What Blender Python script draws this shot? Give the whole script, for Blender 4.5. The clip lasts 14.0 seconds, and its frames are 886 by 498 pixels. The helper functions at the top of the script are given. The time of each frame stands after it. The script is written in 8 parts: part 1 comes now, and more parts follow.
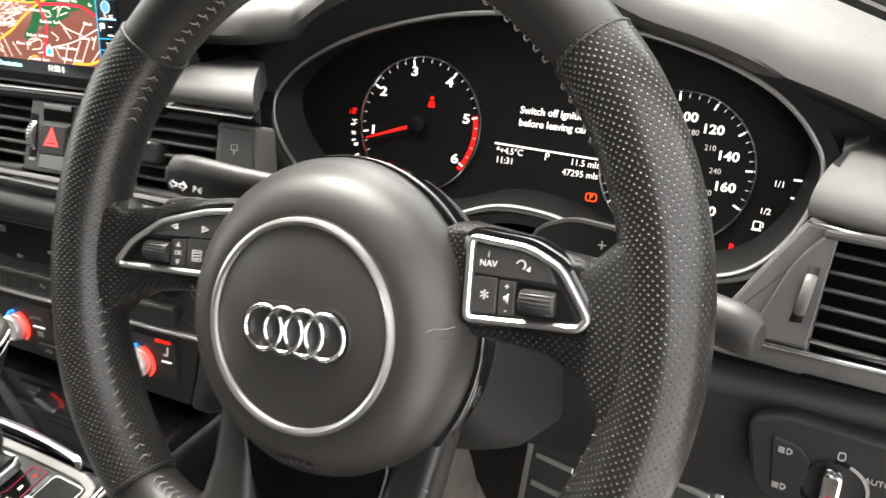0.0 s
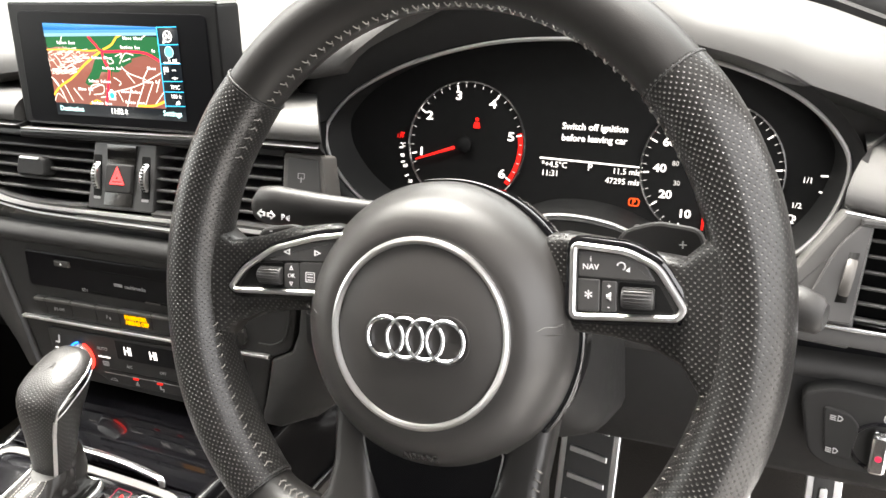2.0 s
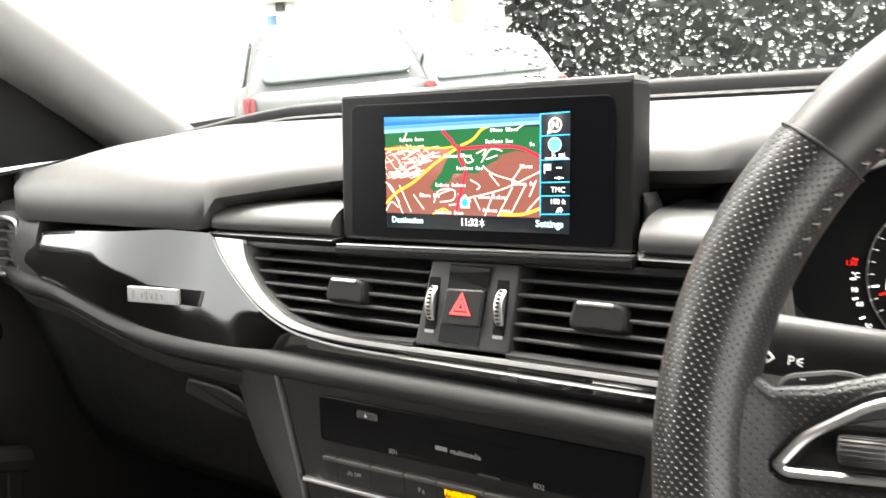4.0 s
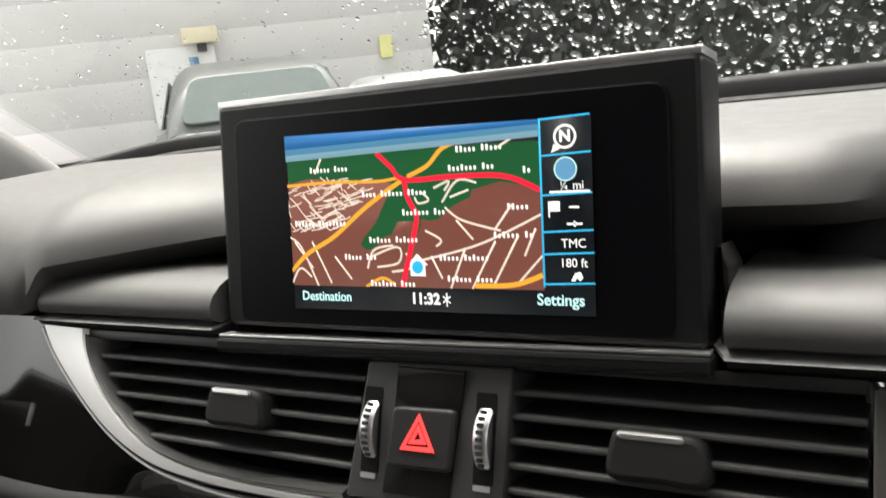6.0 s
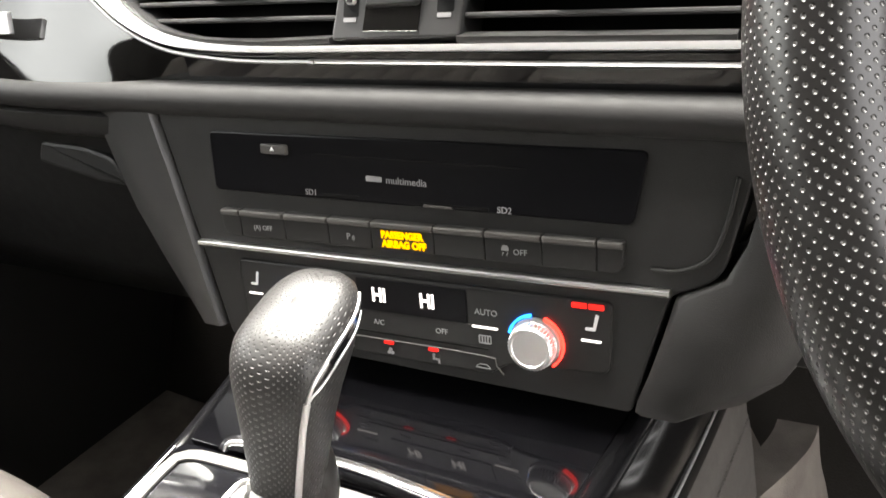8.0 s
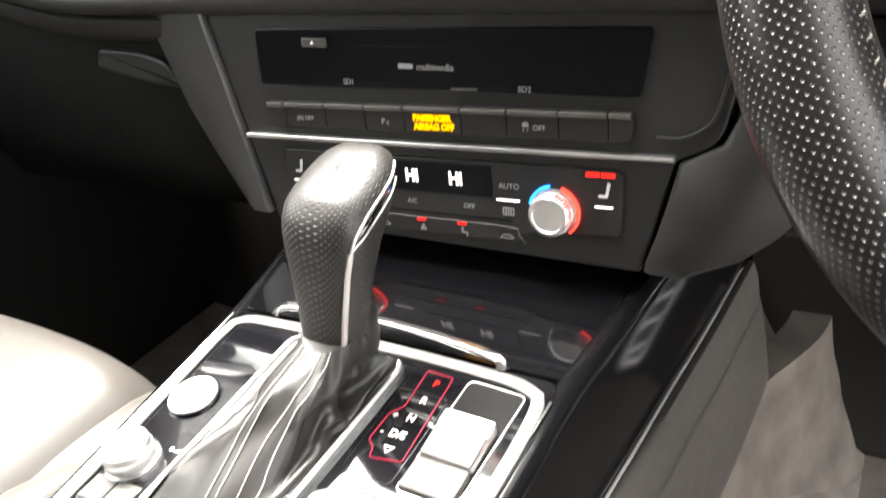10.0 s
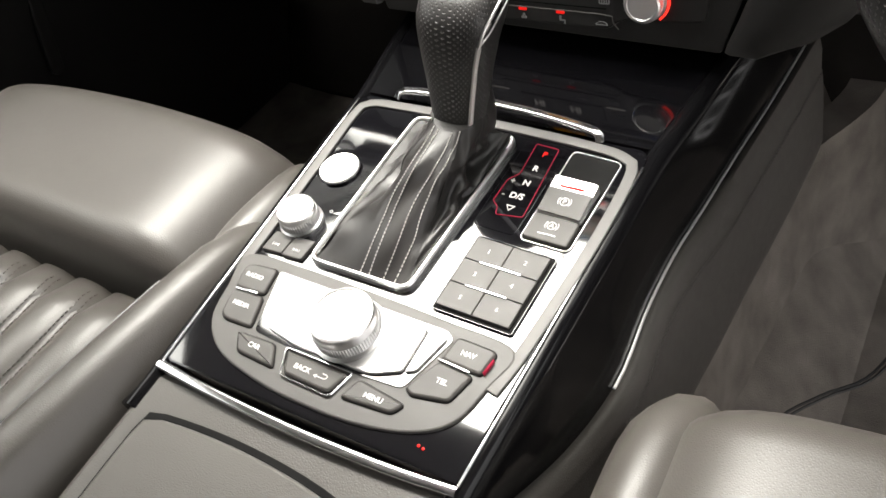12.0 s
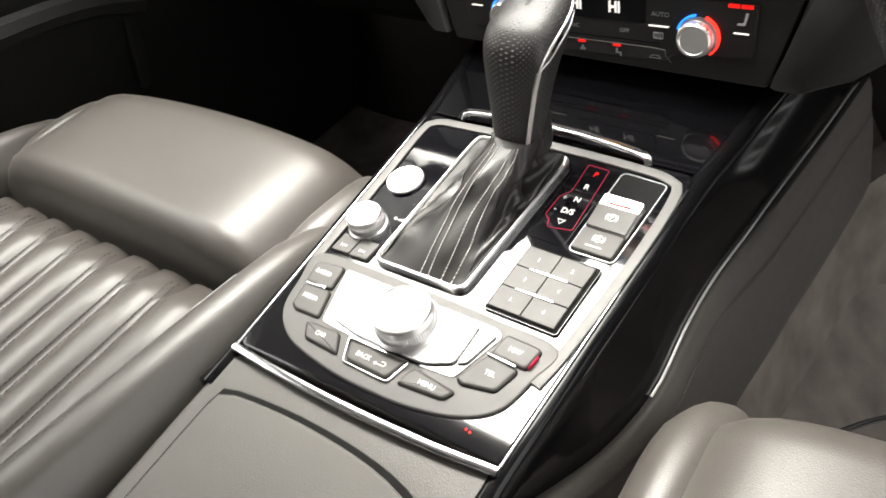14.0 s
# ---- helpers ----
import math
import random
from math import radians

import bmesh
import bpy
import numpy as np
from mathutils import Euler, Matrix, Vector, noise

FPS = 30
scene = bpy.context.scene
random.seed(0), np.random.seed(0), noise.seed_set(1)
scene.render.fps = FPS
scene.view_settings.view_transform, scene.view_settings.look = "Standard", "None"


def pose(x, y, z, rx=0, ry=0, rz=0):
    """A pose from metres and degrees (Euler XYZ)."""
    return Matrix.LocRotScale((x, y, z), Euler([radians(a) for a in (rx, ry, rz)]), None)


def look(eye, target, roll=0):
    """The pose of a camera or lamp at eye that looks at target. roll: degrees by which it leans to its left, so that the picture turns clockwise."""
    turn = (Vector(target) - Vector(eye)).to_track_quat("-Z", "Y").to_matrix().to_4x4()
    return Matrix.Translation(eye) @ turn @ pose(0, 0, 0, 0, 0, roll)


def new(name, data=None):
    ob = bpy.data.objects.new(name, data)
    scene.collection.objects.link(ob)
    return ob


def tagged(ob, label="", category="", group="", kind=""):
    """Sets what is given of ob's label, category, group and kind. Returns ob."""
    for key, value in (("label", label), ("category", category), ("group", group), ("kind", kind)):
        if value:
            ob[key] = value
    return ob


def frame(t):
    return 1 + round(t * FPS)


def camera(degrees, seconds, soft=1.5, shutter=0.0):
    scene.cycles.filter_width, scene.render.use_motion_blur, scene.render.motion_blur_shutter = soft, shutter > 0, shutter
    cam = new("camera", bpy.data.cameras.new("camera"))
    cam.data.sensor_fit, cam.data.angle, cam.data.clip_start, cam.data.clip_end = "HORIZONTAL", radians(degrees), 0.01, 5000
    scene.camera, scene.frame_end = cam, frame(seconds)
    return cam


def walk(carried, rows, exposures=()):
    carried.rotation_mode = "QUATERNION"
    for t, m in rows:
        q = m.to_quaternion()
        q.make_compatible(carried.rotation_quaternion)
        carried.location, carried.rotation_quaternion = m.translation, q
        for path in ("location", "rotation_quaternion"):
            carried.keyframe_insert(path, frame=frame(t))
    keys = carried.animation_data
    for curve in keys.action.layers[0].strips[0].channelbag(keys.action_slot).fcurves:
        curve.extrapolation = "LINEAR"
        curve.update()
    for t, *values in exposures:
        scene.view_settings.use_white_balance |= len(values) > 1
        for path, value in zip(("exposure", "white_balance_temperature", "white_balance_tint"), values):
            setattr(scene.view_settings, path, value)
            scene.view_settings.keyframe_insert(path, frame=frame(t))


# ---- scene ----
cam = camera(56.6, 14.0, shutter=0.3)
PATH = [
    (0, (0.581, -0.08, 0.87), (-0.249, 1.507, -0.021), -2.0),
    (0.5, (0.577, -0.137, 0.898), (-0.249, 1.414, -0.058), -2.5),
    (1, (0.56, -0.161, 0.895), (-0.24, 1.417, -0.037), -3.9),
    (1.5, (0.551, -0.159, 0.891), (-0.238, 1.446, -0.004), -4.2),
    (2, (0.541, -0.147, 0.896), (-0.23, 1.479, 0.023), -4.6),
    (2.5, (0.504, -0.133, 0.886), (-0.315, 1.469, 0.012), -4.5),
    (3, (0.443, -0.132, 0.89), (-0.556, 1.397, 0.074), -6.1),
    (3.5, (0.369, -0.124, 0.849), (-0.763, 1.425, 0.285), -6.4),
    (5.8, (0.18, 0.076, 0.801), (-0.831, 1.77, 0.468), -6.3),
    (6, (0.181, 0.08, 0.8), (-0.812, 1.774, 0.421), -6.7),
    (6.5, (0.19, 0.058, 0.771), (-0.758, 1.761, 0.323), -6.3),
    (7, (0.205, 0.028, 0.742), (-0.712, 1.71, 0.168), -5.7),
    (7.5, (0.214, -0.002, 0.72), (-0.689, 1.622, -0.02), -5.9),
    (7.7, (0.218, -0.01, 0.713), (-0.68, 1.593, -0.076), -6.0),
    (9.8, (0.248, -0.049, 0.693), (-0.722, 1.456, -0.197), -7.6),
    (10, (0.252, -0.066, 0.695), (-0.709, 1.407, -0.257), -8.4),
    (10.5, (0.254, -0.102, 0.697), (-0.708, 1.27, -0.395), -10.0),
    (11, (0.252, -0.12, 0.722), (-0.703, 1.135, -0.508), -11.0),
    (11.5, (0.248, -0.14, 0.729), (-0.685, 1.003, -0.62), -12.3),
    (12, (0.254, -0.144, 0.756), (-0.681, 0.965, -0.621), -13.9),
    (12.5, (0.254, -0.148, 0.788), (-0.696, 0.94, -0.595), -15.9),
    (13, (0.257, -0.148, 0.805), (-0.699, 0.947, -0.569), -16.9),
    (13.5, (0.26, -0.153, 0.801), (-0.707, 0.953, -0.556), -16.5),
    (14, (0.278, -0.18, 0.774), (-0.782, 0.911, -0.525), -13.6),
]
EXPOSURES = [(0.0, 3.55, 6900, 12), (1.0, 3.96, 6900, 12), (3.0, 3.95, 6900, 12), (3.5, 4.25, 6900, 12), (5.8, 2.70, 6900, 12), (6.5, 2.74, 6900, 12), (7.0, 3.35, 6900, 12), (7.5, 4.15, 6900, 12), (9.8, 4.40, 6900, 12), (10.5, 3.94, 6900, 12), (11.0, 3.58, 6900, 12), (11.5, 2.90, 6900, 12), (12.5, 2.75, 6900, 12), (13.5, 2.78, 6900, 12), (14.0, 3.02, 6900, 12)]
walk(cam, [(t, look(eye, target, roll)) for t, eye, target, roll in PATH], EXPOSURES)

# ---- world and light: overcast daylight through the glass ----
world = bpy.data.worlds.new("overcast_sky")
scene.world = world
world.use_nodes = True
wn = world.node_tree.nodes
sky = wn.new("ShaderNodeTexSky")
sky.sky_type, sky.sun_disc = "NISHITA", False
sky.sun_elevation, sky.sun_rotation = radians(64), radians(-48)
sky.air_density, sky.dust_density = 1.0, 6.0
grey = wn.new("ShaderNodeHueSaturation")
grey.inputs["Saturation"].default_value = 0.12
world.node_tree.links.new(sky.outputs["Color"], grey.inputs["Color"])
world.node_tree.links.new(grey.outputs["Color"], wn["Background"].inputs["Color"])
wn["Background"].inputs["Strength"].default_value = 0.15
sun_data = bpy.data.lights.new("sun", "SUN")
sun_data.energy, sun_data.angle, sun_data.color = 0.85, radians(46), (1.0, 0.97, 0.93)
sun = new("sun", sun_data)
sun.rotation_euler = (radians(-26), 0, radians(48))


# ---- materials ----
def material(name, base, rough=0.5, metal=0.0, coat=0.0, grain=0.0, scale=900.0, vary=0.15, spec=0.5, pattern="noise", stain=9.0):
    """A surface with fine grain in its relief, and slow variation in tone and gloss."""
    mat = bpy.data.materials.new(name)
    mat.use_nodes = True
    n, l = mat.node_tree.nodes, mat.node_tree.links
    b = n["Principled BSDF"]
    b.inputs["Metallic"].default_value = metal
    b.inputs["Coat Weight"].default_value = coat
    b.inputs["Coat Roughness"].default_value = 0.04
    b.inputs["Specular IOR Level"].default_value = spec
    co = n.new("ShaderNodeTexCoord")
    big = n.new("ShaderNodeTexNoise")
    big.inputs["Scale"].default_value, big.inputs["Detail"].default_value = stain, 5.0
    l.new(co.outputs["Object"], big.inputs["Vector"])
    tone = n.new("ShaderNodeMixRGB")
    tone.inputs[1].default_value = (*[c * (1 - vary) for c in base], 1)
    tone.inputs[2].default_value = (*[min(1, c * (1 + vary)) for c in base], 1)
    l.new(big.outputs["Fac"], tone.inputs[0])
    l.new(tone.outputs[0], b.inputs["Base Color"])
    gloss = n.new("ShaderNodeMapRange")
    gloss.inputs["To Min"].default_value, gloss.inputs["To Max"].default_value = max(0.02, rough * 0.85), min(1, rough * 1.15)
    fine = n.new("ShaderNodeTexNoise")
    fine.inputs["Scale"].default_value, fine.inputs["Detail"].default_value = stain * 12, 3.0
    l.new(co.outputs["Object"], fine.inputs["Vector"])
    l.new(fine.outputs["Fac"], gloss.inputs["Value"])
    l.new(gloss.outputs["Result"], b.inputs["Roughness"])
    if grain:
        if pattern == "voronoi":
            g = n.new("ShaderNodeTexVoronoi")
            g.feature = "DISTANCE_TO_EDGE"
            out = g.outputs["Distance"]
        else:
            g = n.new("ShaderNodeTexNoise")
            g.inputs["Detail"].default_value = 4.0
            out = g.outputs["Fac"]
        g.inputs["Scale"].default_value = scale
        l.new(co.outputs["Object"], g.inputs["Vector"])
        bump = n.new("ShaderNodeBump")
        bump.inputs["Strength"].default_value, bump.inputs["Distance"].default_value = grain, 0.001
        l.new(out, bump.inputs["Height"])
        l.new(bump.outputs["Normal"], b.inputs["Normal"])
    return mat


def lamp_material(name, color, strength):
    """A lit symbol or display."""
    mat = bpy.data.materials.new(name)
    mat.use_nodes = True
    b = mat.node_tree.nodes["Principled BSDF"]
    b.inputs["Base Color"].default_value = (*[c * 0.3 for c in color], 1)
    b.inputs["Emission Color"].default_value = (*color, 1)
    b.inputs["Emission Strength"].default_value = strength
    b.inputs["Roughness"].default_value = 0.3
    b.inputs["Specular IOR Level"].default_value = 0.08
    return mat


SOFT = material("soft_touch_plastic", (0.023, 0.0226, 0.0222), 0.5, spec=0.28, grain=0.25, scale=1400)
PAD = material("dash_pad_skin", (0.054, 0.053, 0.051), 0.47, spec=0.42, grain=0.12, scale=1900)
LIP = material("lip_skin", (0.024, 0.0236, 0.0232), 0.56, spec=0.28, grain=0.15, scale=1700)
VENT = material("vent_plastic", (0.046, 0.0455, 0.045), 0.52, spec=0.3, grain=0.08, scale=2200)
HARD = material("dark_grey_plastic", (0.020, 0.0196, 0.0192), 0.42, spec=0.28, grain=0.12, scale=2000)
GREY = material("grey_switch_plastic", (0.062, 0.059, 0.055), 0.46, spec=0.4, grain=0.1, scale=2200)
SLATE = material("slate_plastic", (0.036, 0.0355, 0.035), 0.38, grain=0.08, scale=2200)
# near-black: shade of vents, gaps and recesses put into colour; dial faces too
DEEP = material("shade_and_dial_black", (0.004, 0.004, 0.004), 0.7, spec=0.15)
GLOSS = material("piano_black_lacquer", (0.004, 0.004, 0.005), 0.05, coat=1.0, vary=0.1)
INLAY = material("inlay_lacquer", (0.005, 0.0048, 0.0045), 0.07, coat=0.5, spec=0.5, vary=0.15)
SIDE = material("side_lacquer", (0.004, 0.004, 0.0045), 0.12, spec=0.22)
COVER = material("cover_lacquer", (0.003, 0.003, 0.0036), 0.05, coat=0.12, spec=0.32)
NIGHT = material("dull_black_plastic", (0.011, 0.011, 0.011), 0.6, spec=0.2, grain=0.1, scale=1800)
DARKGLASS = material("tinted_cover_glass", (0.003, 0.003, 0.004), 0.32, spec=0.16)
FRAME = material("black_screen_frame", (0.008, 0.008, 0.0083), 0.40, spec=0.28, grain=0.1, scale=2200)
CHROME = material("bright_chrome", (0.82, 0.82, 0.83), 0.12, metal=1.0, vary=0.05)
SATIN = material("satin_aluminium", (0.78, 0.775, 0.77), 0.34, metal=1.0, vary=0.05)
PAINTED = material("silver_satin_paint", (0.78, 0.775, 0.765), 0.30, metal=0.4, vary=0.05)
DULL = material("dull_metal_line", (0.34, 0.338, 0.333), 0.42, metal=0.8)
BRUSHED = material("brushed_pedal_steel", (0.6, 0.6, 0.6), 0.35, metal=1.0)
RUBBER = material("black_rubber", (0.015, 0.015, 0.015), 0.6, grain=0.2, scale=1500)
GAITER = material("gaiter_leather", (0.021, 0.020, 0.019), 0.37, grain=0.14, scale=1500, vary=0.2)
LEATHER = material("smooth_black_leather", (0.014, 0.0134, 0.0128), 0.40, grain=0.10, scale=1700, vary=0.2)
SEAT = material("charcoal_seat_leather", (0.074, 0.0685, 0.062), 0.36, grain=0.17, scale=620, pattern="voronoi", vary=0.15)
BAG = material("airbag_cover_skin", (0.032, 0.0306, 0.0293), 0.38, grain=0.12, scale=2400)
CARPET = material("charcoal_carpet", (0.165, 0.148, 0.132), 0.95, grain=1.0, scale=600, vary=0.65, spec=0.1, stain=22)
CLOTH = material("grey_headliner_cloth", (0.28, 0.27, 0.26), 0.9, grain=0.5, scale=900, spec=0.2)
THREAD = material("pale_thread", (0.16, 0.152, 0.14), 0.7)
CREAM = material("off_white_thread", (0.5, 0.485, 0.46), 0.7)
SHADECARPET = material("shaded_carpet", (0.022, 0.02, 0.018), 0.95, grain=0.8, scale=500, spec=0.1)
RAIL = material("brown_black_leather", (0.068, 0.063, 0.058), 0.5, grain=0.4, scale=700, pattern="voronoi", spec=0.35)
PILLAR = material("dark_pillar_cloth", (0.20, 0.196, 0.19), 0.9, grain=0.5, scale=900, spec=0.2)
INK = material("white_print", (0.7, 0.7, 0.7), 0.5)
DIM = material("grey_print", (0.28, 0.28, 0.28), 0.5)
LIT = lamp_material("lit_white_symbol", (1.0, 0.97, 0.93), 0.15)
LITDIM = lamp_material("lit_grey_symbol", (0.75, 0.73, 0.7), 0.07)
RED = lamp_material("lit_red_symbol", (1.0, 0.02, 0.015), 0.11)
REDDIM = lamp_material("lit_dim_red_line", (1.0, 0.06, 0.14), 0.017)
BLUE = lamp_material("lit_blue_arc", (0.01, 0.20, 1.0), 0.35)
ARC = lamp_material("lit_red_arc", (1.0, 0.03, 0.02), 0.4)
AMBER = lamp_material("lit_amber_sign", (1.0, 0.42, 0.0), 0.12)
ORANGE = lamp_material("lit_orange_sign", (1.0, 0.10, 0.02), 0.11)


def perforated(name="perforated_leather", rough=0.28, skin=0.013, hole_glint=0.06):
    """Leather pierced with rows of small holes, by the length and the girth of the rim."""
    mat = material(name, (skin, skin * 0.96, skin * 0.92), rough, vary=0.2)
    n, l = mat.node_tree.nodes, mat.node_tree.links
    uv = n.new("ShaderNodeUVMap")
    vor = n.new("ShaderNodeTexVoronoi")
    vor.inputs["Scale"].default_value, vor.inputs["Randomness"].default_value = 1.0, 0.0
    turn = n.new("ShaderNodeMapping")
    turn.inputs["Rotation"].default_value[2] = radians(45)
    turn.inputs["Scale"].default_value = (390, 390, 390)
    l.new(uv.outputs["UV"], turn.inputs["Vector"])
    l.new(turn.outputs["Vector"], vor.inputs["Vector"])
    hole = n.new("ShaderNodeMapRange")
    hole.inputs["From Min"].default_value, hole.inputs["From Max"].default_value = 0.13, 0.25
    l.new(vor.outputs["Distance"], hole.inputs["Value"])
    bump = n.new("ShaderNodeBump")
    bump.inputs["Strength"].default_value, bump.inputs["Distance"].default_value = 0.9, 0.0008
    l.new(hole.outputs["Result"], bump.inputs["Height"])
    b = n["Principled BSDF"]
    l.new(bump.outputs["Normal"], b.inputs["Normal"])
    # holes coloured paler than the skin, a painted glint of light on them
    dots = n.new("ShaderNodeMixRGB")
    dots.inputs[1].default_value, dots.inputs[2].default_value = (hole_glint, hole_glint * 0.96, hole_glint * 0.91, 1), (skin, skin * 0.96, skin * 0.92, 1)
    l.new(hole.outputs["Result"], dots.inputs[0])
    l.new(dots.outputs[0], b.inputs["Base Color"])
    return mat


PERF = perforated(rough=0.31, skin=0.011)
KNOB = perforated("perforated_knob_leather", 0.40, 0.022, 0.045)


# ---- building tools ----
ORIGIN = {}


def thing(name, at, label, category, group="", kind=""):
    ob = new(name)
    ob.empty_display_size = 0.02
    ob.location = at
    ORIGIN[ob] = Vector(at)
    return tagged(ob, label, category, group, kind)


def part(name, bm, mat, parent=None, label="", m=None, sharp=40, kind=""):
    """Links a bmesh, drawn in the world or in the pose m, as one mesh under its thing or part."""
    if m is not None:
        bm.transform(m)
    off = ORIGIN[parent] if parent else Vector((0, 0, 0))
    bmesh.ops.translate(bm, verts=bm.verts, vec=-off)
    bmesh.ops.recalc_face_normals(bm, faces=bm.faces)
    me = bpy.data.meshes.new(name)
    # broad flat faces stay flat; edges bend smoothly up to the given angle
    limit = radians(sharp)
    for e in bm.edges:
        lf = e.link_faces
        e.smooth = len(lf) == 2 and len(lf[0].verts) < 5 and len(lf[1].verts) < 5 and e.calc_face_angle() < limit
    bm.to_mesh(me)
    bm.free()
    for mt in mat if isinstance(mat, (list, tuple)) else [mat]:
        me.materials.append(mt)
    me.polygons.foreach_set("use_smooth", [True] * len(me.polygons))
    ob = new(name, me)
    ob.parent = parent
    ORIGIN[ob] = off
    return tagged(ob, label, kind=kind)


def rrect(w, h, r, cx=0.0, cy=0.0, n=4):
    """A rounded rectangle, anticlockwise."""
    r = min(r, w / 2 - 1e-5, h / 2 - 1e-5)
    pts = []
    for k, (sx, sy) in enumerate(((1, 1), (-1, 1), (-1, -1), (1, -1))):
        for j in range(n + 1):
            a = radians(90 * k + 90 * j / n)
            pts.append((cx + sx * (w / 2 - r) + r * math.cos(a), cy + sy * (h / 2 - r) + r * math.sin(a)))
    return pts


def rounded(corners, r, n=4):
    """A polygon, anticlockwise, with its corners rounded; r is one radius or one a corner."""
    out = []
    for i, p in enumerate(corners):
        rr = r[i] if isinstance(r, (list, tuple)) else r
        p, a, b = Vector(p), Vector(corners[i - 1]), Vector(corners[(i + 1) % len(corners)])
        u, v = (a - p), (b - p)
        d = min(rr, u.length * 0.45, v.length * 0.45)
        s, e = p + u.normalized() * d, p + v.normalized() * d
        for j in range(n + 1):
            t = j / n
            q = s * (1 - t) ** 2 + p * 2 * t * (1 - t) + e * t * t
            out.append((q.x, q.y))
    return out


def circle(r, n=32, cx=0.0, cy=0.0, a0=0.0, a1=360.0):
    whole = abs(a1 - a0 - 360) < 1e-6
    return [(cx + r * math.cos(radians(a0 + (a1 - a0) * k / (n if whole else n - 1))), cy + r * math.sin(radians(a0 + (a1 - a0) * k / (n if whole else n - 1)))) for k in range(n)]


def curve(ctrl, n, closed=False):
    """n points of a smooth curve through the control points, evenly along its length."""
    c = [Vector(p) for p in ctrl]
    m = len(c)
    dense = []
    for i in range(m if closed else m - 1):
        p0, p1, p2, p3 = (c[(i - 1) % m], c[i], c[(i + 1) % m], c[(i + 2) % m]) if closed else (c[max(i - 1, 0)], c[i], c[i + 1], c[min(i + 2, m - 1)])
        for k in range(24):
            t = k / 24
            dense.append(0.5 * ((2 * p1) + (p2 - p0) * t + (2 * p0 - 5 * p1 + 4 * p2 - p3) * t * t + (3 * p1 - p0 - 3 * p2 + p3) * t ** 3))
    dense.append(c[0] if closed else c[-1])
    run = [0.0]
    for a, b in zip(dense, dense[1:]):
        run.append(run[-1] + (b - a).length)
    out, j = [], 0
    for k in range(n):
        s = run[-1] * k / (n if closed else n - 1)
        while j < len(run) - 2 and run[j + 1] < s:
            j += 1
        f = (s - run[j]) / max(run[j + 1] - run[j], 1e-9)
        out.append(dense[j].lerp(dense[j + 1], min(f, 1)))
    return out


def inset(pts, d):
    out, n = [], len(pts)
    for i in range(n):
        a, p, b = (Vector(pts[(i + k) % n][:2]) for k in (-1, 0, 1))
        u, v = (p - a), (b - p)
        u = u.normalized() if u.length > 1e-9 else v.normalized()
        v = v.normalized() if v.length > 1e-9 else u
        nrm = Vector((-u.y - v.y, u.x + v.x))
        if nrm.length < 1e-6:
            nrm = Vector((-v.y, v.x))
        nrm.normalize()
        k = max(0.5, nrm.dot(Vector((-v.y, v.x))))
        out.append((p.x + nrm.x * d / k, p.y + nrm.y * d / k))
    return out


def loft(bm, rings, caps=True, closed=False):
    vs = [[bm.verts.new(p) for p in r] for r in rings]
    n = len(vs[0])
    for a, b in zip(vs, vs[1:] + ([vs[0]] if closed else [])):
        for i in range(n):
            bm.faces.new((a[i], a[(i + 1) % n], b[(i + 1) % n], b[i]))
    if caps and not closed:
        bm.faces.new(vs[0][::-1])
        bm.faces.new(vs[-1])
    return vs


def slab(bm, pts, z0, z1, bev=0.0, steps=2, taper=0.0):
    """A flat outline drawn out from z0 to z1, its upper edge rounded."""
    pts = [tuple(p)[:2] for p in pts]
    rings = [[(x, y, z0) for x, y in inset(pts, -taper) if 1] if taper else [(x, y, z0) for x, y in pts]]
    if bev:
        for k in range(steps + 1):
            a = radians(90 * k / steps)
            d = bev * (1 - math.cos(a))
            rings.append([(x, y, z1 - bev + bev * math.sin(a)) for x, y in (inset(pts, d) if d > 1e-7 else pts)])
    else:
        rings.append([(x, y, z1) for x, y in pts])
    loft(bm, rings)
    return bm


def frame_ring(bm, outer, inner, z0, z1, bev=0.0):
    """A flat frame between two outlines with as many points."""
    n = len(outer)
    o2, i2 = (inset(outer, bev), inset(inner, -bev)) if bev else (outer, inner)
    rings = [[(x, y, z0) for x, y in outer], [(x, y, z1 - bev) for x, y in outer]]
    if bev:
        rings += [[(x, y, z1) for x, y in o2], [(x, y, z1) for x, y in i2]]
    rings += [[(x, y, z1 - bev) for x, y in inner], [(x, y, z0) for x, y in inner]]
    loft(bm, rings, closed=True)
    return bm


